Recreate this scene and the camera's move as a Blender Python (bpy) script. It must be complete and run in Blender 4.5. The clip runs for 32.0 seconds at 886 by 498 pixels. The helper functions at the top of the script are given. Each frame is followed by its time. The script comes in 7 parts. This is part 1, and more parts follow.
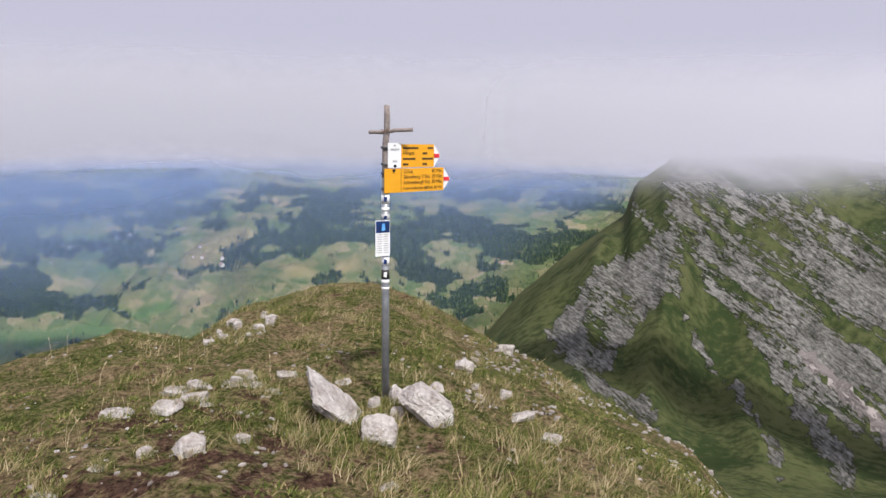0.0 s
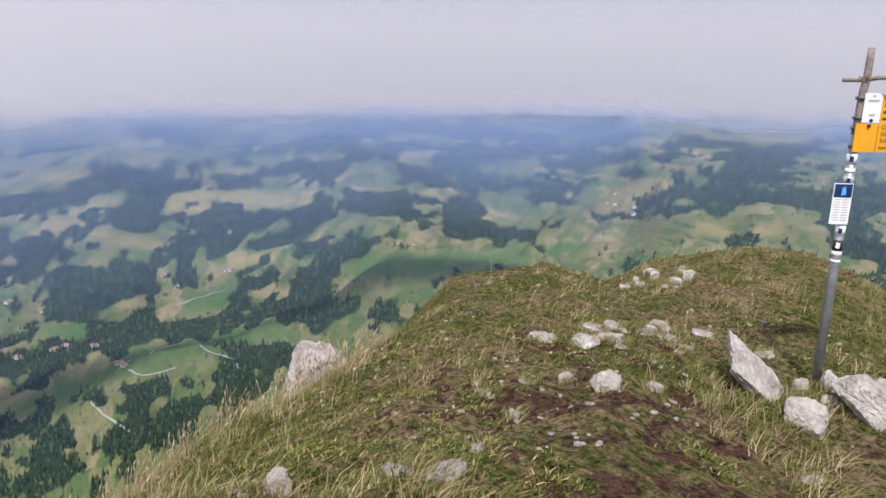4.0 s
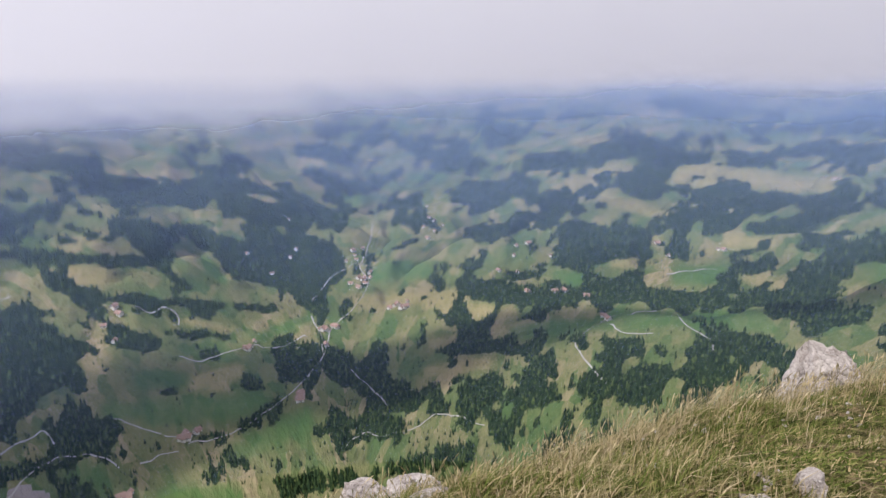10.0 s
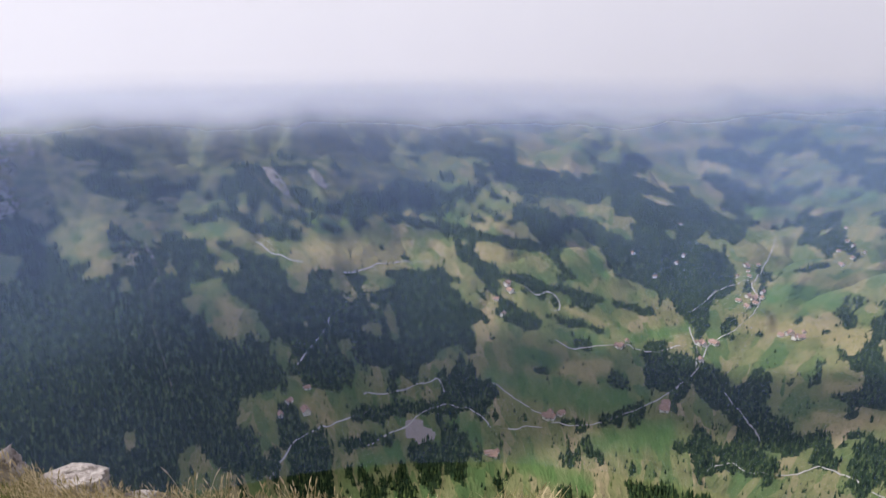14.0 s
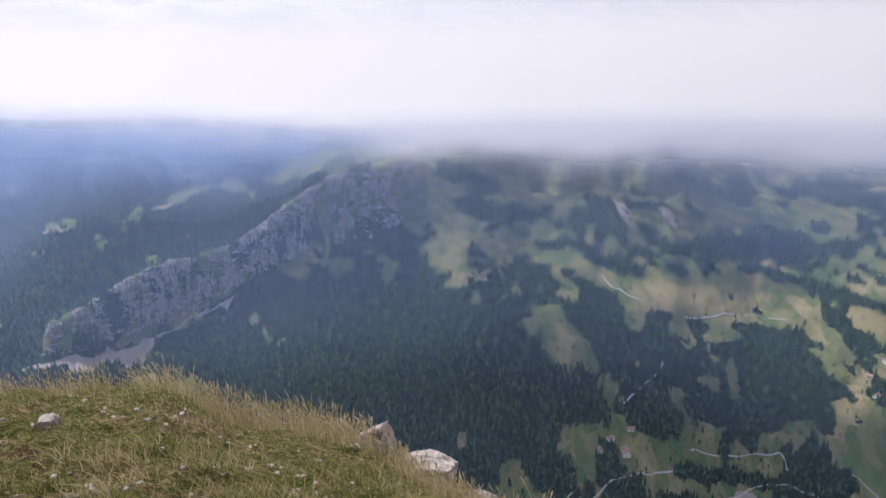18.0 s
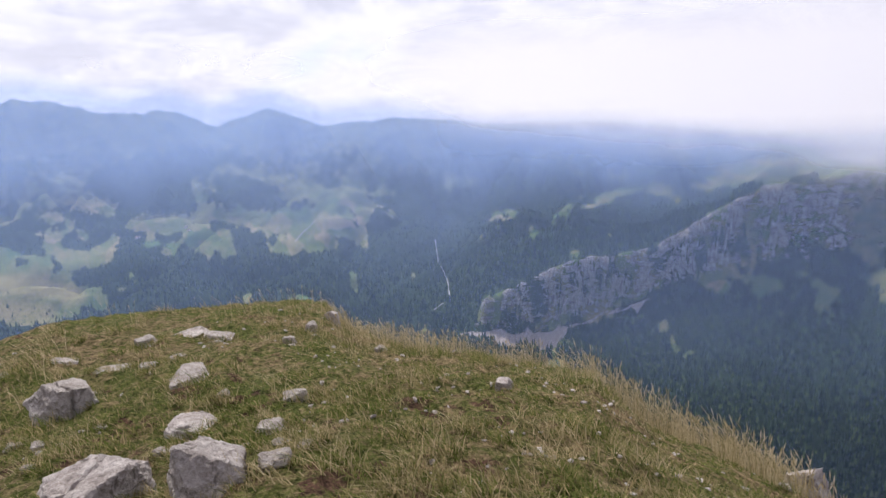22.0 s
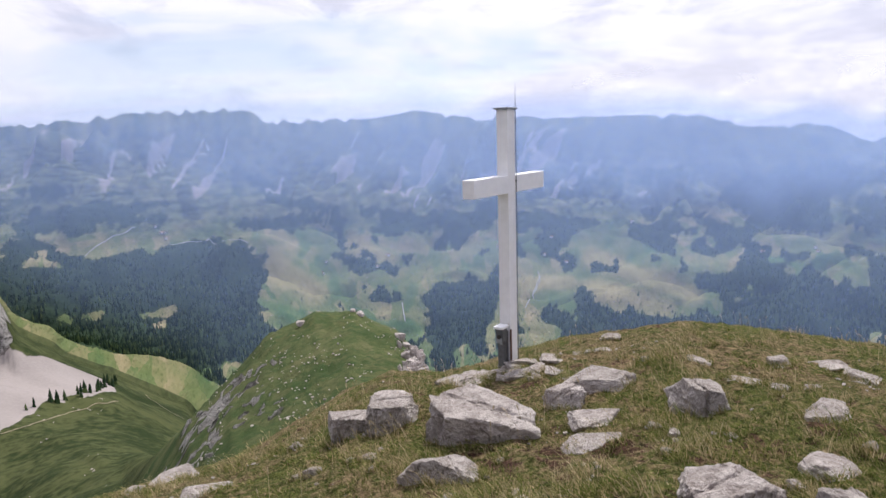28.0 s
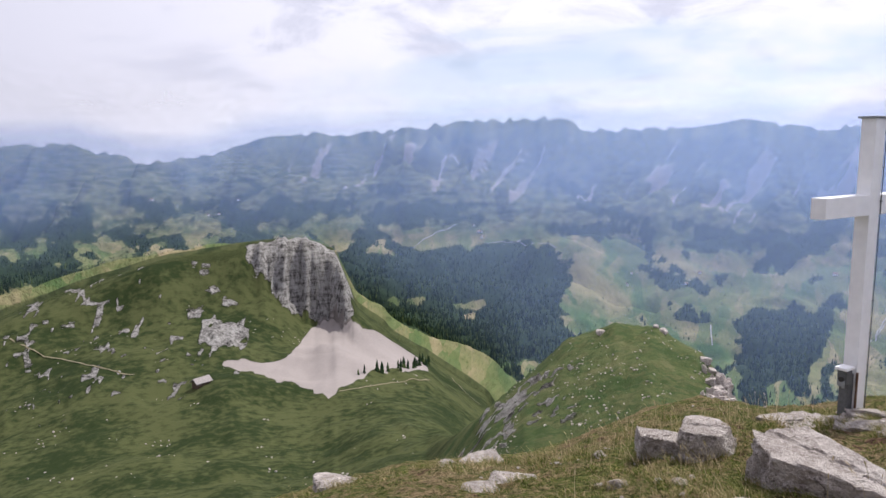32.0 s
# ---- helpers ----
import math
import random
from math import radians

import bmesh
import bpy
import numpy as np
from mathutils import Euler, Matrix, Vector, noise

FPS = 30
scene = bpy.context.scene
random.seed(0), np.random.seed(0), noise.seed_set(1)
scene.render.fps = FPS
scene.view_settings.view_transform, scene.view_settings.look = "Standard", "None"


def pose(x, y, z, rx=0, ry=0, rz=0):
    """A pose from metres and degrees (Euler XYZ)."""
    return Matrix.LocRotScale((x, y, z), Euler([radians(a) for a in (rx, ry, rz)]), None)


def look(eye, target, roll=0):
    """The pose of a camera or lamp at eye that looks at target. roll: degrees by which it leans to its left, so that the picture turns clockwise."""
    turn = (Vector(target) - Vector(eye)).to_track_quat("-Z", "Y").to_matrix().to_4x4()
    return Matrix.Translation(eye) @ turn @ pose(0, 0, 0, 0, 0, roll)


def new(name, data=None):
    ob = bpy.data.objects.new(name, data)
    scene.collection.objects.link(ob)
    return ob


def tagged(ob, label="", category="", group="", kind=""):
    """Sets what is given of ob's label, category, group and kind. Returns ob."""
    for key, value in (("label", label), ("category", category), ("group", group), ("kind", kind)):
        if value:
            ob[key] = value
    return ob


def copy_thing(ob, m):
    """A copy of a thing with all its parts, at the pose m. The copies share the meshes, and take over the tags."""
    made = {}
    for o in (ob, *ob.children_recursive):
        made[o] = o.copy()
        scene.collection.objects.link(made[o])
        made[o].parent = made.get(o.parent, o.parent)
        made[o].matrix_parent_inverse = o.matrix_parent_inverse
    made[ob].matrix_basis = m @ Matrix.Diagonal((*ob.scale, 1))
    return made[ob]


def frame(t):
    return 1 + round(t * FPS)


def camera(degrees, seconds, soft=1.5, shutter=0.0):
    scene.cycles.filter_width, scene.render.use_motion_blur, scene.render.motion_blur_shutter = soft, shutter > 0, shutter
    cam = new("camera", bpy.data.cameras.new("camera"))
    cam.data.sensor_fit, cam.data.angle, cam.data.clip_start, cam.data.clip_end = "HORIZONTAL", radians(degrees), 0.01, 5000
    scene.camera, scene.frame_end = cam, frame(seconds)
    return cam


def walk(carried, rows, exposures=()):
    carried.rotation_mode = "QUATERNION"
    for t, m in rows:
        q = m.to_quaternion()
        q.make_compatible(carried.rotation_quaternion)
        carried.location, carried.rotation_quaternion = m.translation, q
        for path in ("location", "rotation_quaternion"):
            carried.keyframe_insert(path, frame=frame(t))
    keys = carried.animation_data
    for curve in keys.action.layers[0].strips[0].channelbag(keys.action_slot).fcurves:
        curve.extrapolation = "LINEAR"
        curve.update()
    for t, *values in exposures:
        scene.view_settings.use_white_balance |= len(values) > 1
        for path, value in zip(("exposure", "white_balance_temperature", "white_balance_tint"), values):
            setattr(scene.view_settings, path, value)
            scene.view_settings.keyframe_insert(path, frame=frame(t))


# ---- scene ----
cam = camera(66.03, 32.0)
PATH = [
    (0.0, pose(-0.078, 0.372, 0.012, 80.82, -0.75, 0.39)),
    (0.5, pose(-0.094, 0.369, 0.009, 80.95, -0.37, 4.64)),
    (1.0, pose(-0.100, 0.358, 0.005, 79.88, -0.33, 9.02)),
    (1.5, pose(-0.126, 0.352, 0.006, 79.07, -0.47, 13.69)),
    (2.0, pose(-0.155, 0.351, 0.010, 78.73, -0.34, 19.34)),
    (2.5, pose(-0.185, 0.352, 0.005, 78.14, -0.59, 24.27)),
    (3.0, pose(-0.203, 0.340, 0.004, 77.02, -0.79, 27.83)),
    (3.5, pose(-0.215, 0.336, 0.002, 76.38, -0.96, 31.07)),
    (5.5, pose(-0.259, 0.256, 0.007, 75.96, -1.30, 45.16)),
    (6.0, pose(-0.273, 0.227, 0.006, 75.93, -1.31, 48.27)),
    (6.5, pose(-0.287, 0.210, 0.002, 75.77, -1.29, 51.32)),
    (7.0, pose(-0.303, 0.200, -0.003, 75.27, -1.22, 54.42)),
    (7.5, pose(-0.321, 0.184, -0.001, 74.93, -1.18, 57.55)),
    (8.0, pose(-0.325, 0.162, -0.000, 74.72, -1.01, 60.75)),
    (8.5, pose(-0.341, 0.132, -0.001, 74.51, -0.95, 64.50)),
    (9.0, pose(-0.351, 0.095, -0.004, 74.24, -0.70, 68.13)),
    (9.5, pose(-0.339, 0.075, -0.007, 73.91, -0.35, 71.81)),
    (10.0, pose(-0.349, 0.052, -0.008, 73.28, -0.45, 75.62)),
    (10.5, pose(-0.344, 0.042, -0.016, 72.97, -0.17, 79.34)),
    (11.0, pose(-0.349, 0.040, -0.013, 72.65, -0.16, 83.01)),
    (11.5, pose(-0.354, 0.046, -0.005, 72.96, 0.12, 86.76)),
    (12.0, pose(-0.352, 0.057, -0.003, 72.91, 0.52, 91.18)),
    (12.5, pose(-0.350, 0.038, -0.004, 72.80, -0.22, 95.44)),
    (13.0, pose(-0.347, -0.011, -0.005, 73.14, 0.09, 99.75)),
    (13.5, pose(-0.340, -0.054, -0.006, 73.24, 0.64, 104.27)),
    (14.0, pose(-0.331, -0.089, -0.008, 73.34, 0.66, 108.26)),
    (14.5, pose(-0.320, -0.130, -0.003, 73.87, 0.81, 112.94)),
    (16.5, pose(-0.238, -0.264, 0.011, 75.12, 1.05, 125.15)),
    (17.0, pose(-0.233, -0.276, 0.007, 75.68, 1.23, 128.91)),
    (17.5, pose(-0.233, -0.274, -0.004, 76.24, 1.16, 132.96)),
    (18.0, pose(-0.224, -0.276, -0.015, 76.65, 1.10, 137.32)),
    (18.5, pose(-0.212, -0.281, -0.007, 77.01, 1.18, 141.41)),
    (19.0, pose(-0.194, -0.286, -0.004, 77.26, 1.13, 145.34)),
    (19.5, pose(-0.181, -0.296, -0.006, 76.77, 1.20, 149.28)),
    (20.0, pose(-0.172, -0.310, -0.009, 76.65, 1.67, 154.19)),
    (20.5, pose(-0.160, -0.313, -0.015, 76.68, 1.84, 159.54)),
    (21.0, pose(-0.106, -0.318, -0.013, 76.75, 1.50, 164.48)),
    (21.5, pose(-0.057, -0.335, -0.013, 77.27, 1.82, 168.45)),
    (22.0, pose(-0.012, -0.333, -0.008, 77.91, 1.79, 172.09)),
    (22.5, pose(0.019, -0.327, -0.006, 78.67, 1.79, 176.18)),
    (23.0, pose(0.038, -0.325, -0.003, 79.09, 1.81, -179.49)),
    (23.5, pose(0.063, -0.321, 0.000, 79.22, 1.88, -174.21)),
    (24.0, pose(0.099, -0.346, -0.006, 78.43, 1.91, -169.54)),
    (24.5, pose(0.124, -0.339, -0.008, 77.92, 1.84, -165.61)),
    (26.5, pose(0.230, -0.322, 0.010, 79.22, 2.11, -152.40)),
    (27.0, pose(0.230, -0.329, 0.014, 79.84, 1.86, -148.12)),
    (27.5, pose(0.240, -0.320, 0.010, 80.43, 1.88, -142.16)),
    (28.0, pose(0.234, -0.312, 0.009, 80.62, 1.74, -137.94)),
    (28.5, pose(0.231, -0.296, 0.011, 80.79, 1.49, -134.59)),
    (29.0, pose(0.229, -0.288, 0.012, 80.96, 1.52, -130.69)),
    (29.5, pose(0.225, -0.281, 0.010, 81.07, 1.28, -126.54)),
    (30.0, pose(0.217, -0.272, 0.003, 81.38, 1.09, -123.21)),
    (30.5, pose(0.238, -0.252, 0.002, 81.58, 0.42, -121.44)),
    (31.0, pose(0.264, -0.212, 0.011, 81.68, 0.66, -118.66)),
    (31.5, pose(0.283, -0.181, 0.011, 81.63, 0.53, -115.55)),
    (32.0, pose(0.297, -0.158, 0.015, 81.82, 0.58, -112.18)),
]
walk(cam, PATH, [(0.0, 0.24, 6200, 12.0), (32.0, 0.24, 6200, 12.0)])

# ---- world and light ----
SUN_AZ, SUN_EL = 205.0, 55.0


def bearing(az, el=0.0):
    """Unit vector for an azimuth counted anticlockwise from +y and an elevation, in degrees."""
    a, e = radians(az), radians(el)
    return Vector((-math.sin(a) * math.cos(e), math.cos(a) * math.cos(e), math.sin(e)))


def N(tree, kind, **ins):
    """A shader node with its inputs set or linked; i0, i1.. name inputs by number."""
    node = tree.nodes.new(kind)
    feed(tree, node, ins)
    return node


def feed(tree, node, ins):
    for key, val in ins.items():
        sock = node.inputs[int(key[1:]) if key[0] == "i" and key[1:].isdigit() else key.replace("_", " ")]
        if isinstance(val, bpy.types.NodeSocket):
            tree.links.new(val, sock)
        else:
            sock.default_value = val


def ramp(tree, fac, *stops):
    node = N(tree, "ShaderNodeValToRGB", i0=fac)
    els = node.color_ramp.elements
    while len(els) < len(stops):
        els.new(0.5)
    for e, (p, c) in zip(els, stops):
        e.position, e.color = p, (*c, 1)
    return node.outputs[0]


def mixc(tree, fac, a, b, mode="MIX"):
    node = tree.nodes.new("ShaderNodeMix")
    node.data_type, node.blend_type = "RGBA", mode
    feed(tree, node, {"i0": fac, "i6": a if isinstance(a, bpy.types.NodeSocket) else (*a, 1), "i7": b if isinstance(b, bpy.types.NodeSocket) else (*b, 1)})
    return node.outputs[2]


def maths(tree, op, a, b=0.5, c=0.5):
    node = tree.nodes.new("ShaderNodeMath")
    node.operation = op
    feed(tree, node, {"i0": a, "i1": b, "i2": c})
    return node.outputs[0]


def vecs(tree, op, a, b):
    node = tree.nodes.new("ShaderNodeVectorMath")
    node.operation = op
    feed(tree, node, {"i0": a, "i1": b})
    return node


def smooth(tree, v, lo, hi, a=0.0, b=1.0):
    node = tree.nodes.new("ShaderNodeMapRange")
    node.interpolation_type = "SMOOTHSTEP"
    feed(tree, node, {"i0": v, "i1": lo, "i2": hi, "i3": a, "i4": b})
    return node.outputs[0]


def noise_of(tree, vec, scale, detail=4.0, rough=0.55, dist=0.0):
    return N(tree, "ShaderNodeTexNoise", Vector=vec, Scale=scale, Detail=detail, Roughness=rough, Distortion=dist).outputs["Fac"]


world = bpy.data.worlds.new("sky")
scene.world = world
world.use_nodes = True
wt = world.node_tree
wt.nodes.clear()
sky = wt.nodes.new("ShaderNodeTexSky")
sky.sky_type, sky.sun_disc, sky.altitude, sky.dust_density = "NISHITA", False, 2000.0, 1.5
sky.sun_elevation, sky.sun_rotation = radians(SUN_EL), radians(-SUN_AZ)
way = N(wt, "ShaderNodeTexCoord").outputs["Generated"]
flat = vecs(wt, "MULTIPLY", way, (1.0, 1.0, 2.7)).outputs[0]
big = N(wt, "ShaderNodeTexNoise", Vector=flat, Scale=1.7, Detail=6.0, Roughness=0.55, Distortion=0.3).outputs["Fac"]
puff = N(wt, "ShaderNodeTexNoise", Vector=flat, Scale=6.5, Detail=7.0, Roughness=0.6, Distortion=0.4).outputs["Fac"]
# the cloud is thinner and brighter towards the sun
toward = vecs(wt, "DOT_PRODUCT", way, tuple(bearing(SUN_AZ, 30))).outputs["Value"]
glow = smooth(wt, toward, -0.5, 1.0)
base_cloud = mixc(wt, glow, (0.60, 0.585, 0.685), (0.93, 0.915, 1.0))
shade = smooth(wt, maths(wt, "MULTIPLY_ADD", puff, 0.8, maths(wt, "MULTIPLY", big, 0.4)), 0.50, 0.66)
lumps = mixc(wt, shade, (0.83, 0.84, 0.88), (1.12, 1.11, 1.10))
even = mixc(wt, smooth(wt, toward, 0.1, 0.75), (0.95, 0.95, 0.95), lumps)
cloud = mixc(wt, 1.0, base_cloud, even, "MULTIPLY")
blue = mixc(wt, 1.0, sky.outputs[0], (0.11, 0.11, 0.11), "MULTIPLY")
gap = maths(wt, "MULTIPLY", smooth(wt, big, 0.56, 0.70), smooth(wt, toward, 0.35, 0.8))
gap = maths(wt, "MULTIPLY", gap, 0.55)
seen = mixc(wt, gap, cloud, blue)
N(wt, "ShaderNodeOutputWorld", Surface=N(wt, "ShaderNodeBackground", Color=seen, Strength=0.86).outputs[0])

sun = new("sun", bpy.data.lights.new("sun", "SUN"))
sun.data.energy, sun.data.angle, sun.data.color = 3.9, radians(2.5), (1.0, 0.95, 0.86)
sun.matrix_world = look(bearing(SUN_AZ, SUN_EL) * 50, (0, 0, 0))

# ---- shape of the land ----
# every station is one bearing from the summit with (distance, angle) of flank, slope, foot, crest, hollow, third and fourth rise
STATIONS = []


def station(az, *pts):
    STATIONS.append((az, pts))


station(-57, (60, -32), (250, -30), (500, -22), (850, -8), (1500, -10), (2600, -7), (3600, -4))
station(-35, (60, -30), (250, -27), (520, -21.5), (900, -2.0), (1500, -4), (3000, -4), (3900, -3.5))
station(-28.4, (60, -30), (250, -27), (520, -21.5), (900, -1.2), (1500, -4), (3000, -4), (3900, -3.5))
station(-22.6, (60, -31), (250, -27), (520, -21.5), (900, -1.2), (1500, -4), (3000, -4), (3900, -3.5))
station(-17.7, (60, -32), (250, -28), (510, -21.5), (890, -1.6), (1500, -5), (3000, -5), (3800, -3.3))
station(-15.4, (60, -33), (250, -28), (500, -21.5), (870, -3.4), (1500, -6), (3000, -5), (3700, -3.3))
station(-14.6, (60, -33), (250, -28.5), (500, -21), (860, -6.0), (1500, -9), (3000, -5), (3700, -3.3))
station(-12.3, (60, -34), (250, -29), (500, -20), (850, -7.8), (1500, -11), (2700, -7), (3700, -3.3))
station(-9.1, (60, -35), (250, -30), (500, -19.8), (800, -10.8), (1400, -13), (2600, -7.8), (3700, -3.6))
station(-4, (60, -36), (280, -32), (480, -21.5), (750, -15.9), (1300, -17.5), (2500, -7.8), (3700, -3.7))
station(0, (60, -38), (300, -35), (700, -26), (1000, -20), (1500, -16), (2400, -7.9), (3700, -5.0))
station(5, (60, -38), (300, -35), (800, -26), (1050, -20.5), (1500, -15.5), (2350, -7.4), (3700, -4.9))
station(9.1, (60, -39), (320, -35), (900, -26), (1200, -20), (1600, -15), (2300, -6.2), (3700, -4.8))
station(12.4, (60, -39), (320, -35), (900, -26), (1300, -19.5), (1650, -15), (2300, -5.8), (3700, -4.8))
station(16.6, (60, -40), (330, -36), (1000, -25), (1400, -18.5), (1700, -15), (2300, -7.1), (3700, -4.7))
station(23.5, (60, -40), (350, -36), (1100, -24), (1700, -15.0), (1900, -15.3), (2500, -11.2), (3700, -4.6))
station(30, (60, -40), (400, -38), (1100, -24), (1700, -13.5), (1950, -14.3), (2700, -12.6), (3700, -4.7))
station(34, (60, -41), (420, -39), (1100, -25), (1680, -13.7), (1930, -15.0), (2850, -10.7), (3800, -4.8))
station(38, (60, -42), (450, -40), (1100, -26), (1650, -14.2), (1900, -15.6), (2900, -9.3), (3800, -5.0))
station(45.5, (60, -44), (500, -41), (1100, -29), (1550, -19.0), (1850, -18.8), (2900, -9.2), (3800, -5.0))
station(54, (60, -44), (500, -41), (1100, -31), (1450, -21.5), (1750, -20.3), (2900, -9.5), (3900, -6.2))
station(61, (60, -46), (500, -42), (1100, -32), (1400, -23.0), (1700, -21.2), (2900, -9.6), (3900, -5.5))
station(70, (60, -46), (500, -42), (1100, -33), (1450, -26.0), (1750, -21.0), (2900, -11.7), (3800, -8.0))
station(76, (60, -47), (500, -43), (1050, -34), (1450, -27.5), (1950, -20.2), (2900, -13.0), (3700, -8.3))
station(82, (60, -47), (500, -43), (1050, -34.5), (1500, -27.8), (2050, -19.5), (2900, -14.0), (3700, -9.5))
station(88, (60, -47), (500, -43), (1050, -35), (1400, -28.0), (1900, -20.5), (2800, -12.5), (3700, -8.0))
station(96, (60, -47), (500, -43), (1050, -34), (1350, -28.5), (1800, -19.5), (2600, -11.5), (3600, -7.0))
station(103, (60, -47), (500, -43), (1050, -34), (1300, -29.0), (1700, -18.5), (2400, -11.3), (3400, -6.8))
station(112, (60, -47), (500, -44), (1000, -35), (1250, -29.5), (1650, -19.0), (2200, -11.0), (3000, -6.0))
station(118, (60, -47), (500, -44), (1000, -34), (1250, -26.0), (1550, -16.5), (1950, -9.0), (2500, -4.0))
station(124, (60, -46), (480, -43), (950, -35), (1250, -25.0), (1500, -17.0), (1850, -9.0), (2200, -3.5))
station(130, (60, -46), (450, -43), (900, -36), (1200, -26.0), (1450, -17.5), (1750, -9.5), (2000, -3.5))
station(136, (60, -45), (450, -42), (900, -35), (1200, -25.0), (1540, -12.0), (1640, -8.0), (1850, -4.4))
station(140, (60, -45), (450, -42), (900, -34), (1200, -25.0), (1600, -11.9), (1640, -5.7), (2300, -7.0))
station(147, (60, -44), (450, -41), (900, -34), (1200, -24.5), (1550, -13.3), (1588, -6.9), (2600, -8.0))
station(155, (60, -43), (450, -40), (900, -34), (1180, -25.0), (1500, -15.6), (1528, -11.9), (2800, -8.5))
station(161.5, (60, -42), (450, -39), (900, -33), (1150, -25.0), (1450, -18.3), (1478, -13.1), (2900, -8.5))
station(165, (60, -42), (450, -38), (900, -32), (1130, -25.0), (1420, -19.2), (1444, -14.6), (2900, -9.2))
station(169, (60, -41), (450, -38), (900, -31), (1120, -25.0), (1400, -19.0), (1425, -16.5), (2900, -9.8))
station(172.5, (60, -40), (450, -38), (900, -31), (1130, -25.0), (1430, -19.5), (1800, -16.8), (2900, -10.4))
station(177, (60, -40), (450, -38), (1000, -30), (1400, -22.0), (1700, -19.0), (2100, -14.5), (2900, -8.0))
station(183, (60, -38), (450, -36), (1000, -28), (1500, -20.0), (1950, -15.5), (2400, -11.5), (3000, -7.0))
station(190, (60, -38), (450, -36), (1000, -28), (1600, -19.0), (2100, -14.0), (2700, -8.5), (3200, -4.3))
station(197, (60, -38), (450, -36), (1000, -28), (1600, -18.5), (2100, -14.0), (2700, -9.5), (3200, -7.6))
station(208, (60, -38), (450, -36), (1000, -28), (1600, -19.0), (2100, -15.0), (2700, -9.5), (3200, -7.4))
station(217, (60, -37), (450, -35), (1000, -28), (1600, -19.0), (2100, -15.0), (2700, -9.0), (3200, -5.2))
station(222.5, (50, -33), (100, -30), (800, -30), (1600, -19.0), (2100, -15.0), (2700, -9.5), (3200, -5.0))
station(224.2, (52, -26), (105, -18.6), (500, -31), (1600, -18.6), (2100, -14.8), (2700, -9.5), (3200, -5.0))
station(227, (60, -24), (120, -16.0), (420, -30), (1600, -18.2), (2100, -14.6), (2700, -9.2), (3200, -5.0))
station(230.4, (64, -23), (128, -14.5), (420, -29), (1600, -18.0), (2100, -14.5), (2700, -9.0), (3200, -4.8))
station(233.5, (66, -24), (132, -14.5), (420, -28), (1550, -18.5), (2100, -14.0), (2700, -8.6), (3200, -4.4))
station(237.4, (66, -25), (136, -15.9), (400, -27), (1500, -19.0), (2100, -13.0), (2700, -8.0), (3200, -4.0))
station(241, (60, -26), (132, -18.8), (350, -27), (1300, -19.5), (2100, -13.5), (2700, -8.0), (3200, -3.5))
station(244.3, (60, -28), (125, -21.5), (300, -26), (700, -19.8), (2000, -14.0), (2700, -8.0), (3200, -3.0))
station(249.5, (65, -30), (200, -25.5), (430, -20.8), (560, -17.9), (1900, -13.5), (2600, -8.0), (3200, -2.7))
station(252.5, (75, -30), (330, -22.5), (480, -18.7), (580, -16.0), (1900, -13.2), (2600, -8.0), (3200, -2.6))
station(255.3, (80, -31), (390, -20.8), (540, -16.2), (595, -13.4), (1800, -13.2), (2600, -7.8), (3200, -2.6))
station(257.0, (80, -31), (400, -20.5), (590, -14.2), (625, -8.3), (1800, -13.0), (2600, -7.8), (3200, -2.6))
station(259.5, (90, -31), (400, -20.8), (600, -13.9), (640, -7.2), (1800, -13.0), (2600, -7.8), (3200, -2.6))
station(262.8, (90, -31), (390, -20.8), (608, -11.2), (645, -7.5), (1800, -13.0), (2600, -7.5), (3200, -2.6))
station(266, (90, -31), (380, -20.5), (560, -13.0), (660, -7.6), (1800, -13.0), (2600, -7.5), (3300, -2.8))
station(270, (90, -31), (380, -20.5), (550, -13.2), (655, -8.1), (1800, -12.5), (2600, -7.5), (3400, -3.0))
station(274, (90, -31), (370, -20.8), (540, -14.0), (640, -9.2), (1800, -12.0), (2600, -7.5), (3400, -3.0))
station(282, (90, -31), (350, -22.0), (500, -16.5), (620, -11.7), (1800, -11.5), (2600, -7.0), (3400, -2.5))
station(292, (80, -31), (300, -26), (500, -20), (640, -14), (1700, -11), (2600, -7), (3500, -3))
station(303, (60, -32), (250, -30), (500, -22), (850, -8), (1500, -10), (2600, -7), (3600, -4))

SKYLINE = [(-57, -2), (-20, -3), (0, -2.3), (30, -2.6), (60, -3.2), (90, -3.5), (130, -2.9), (148, -3.0), (159, -1.9), (168, -1.8),
           (176.4, -0.9), (182, -1.4), (186.3, 0.2), (190.4, -1.0), (193.4, 0.3), (197, 0.0), (203, 1.2), (210, 1.5), (219.5, 1.5),
           (224.2, 2.4), (228, 1.7), (235.5, 1.7), (239.2, 2.8), (245.6, 2.4), (251.7, 1.9), (256.4, 1.2), (258.2, 1.7), (262.2, 1.4),
           (264.4, 0.7), (267.4, -0.3), (271.5, -0.5), (276, 0.8), (281, 0.5), (303, -2)]
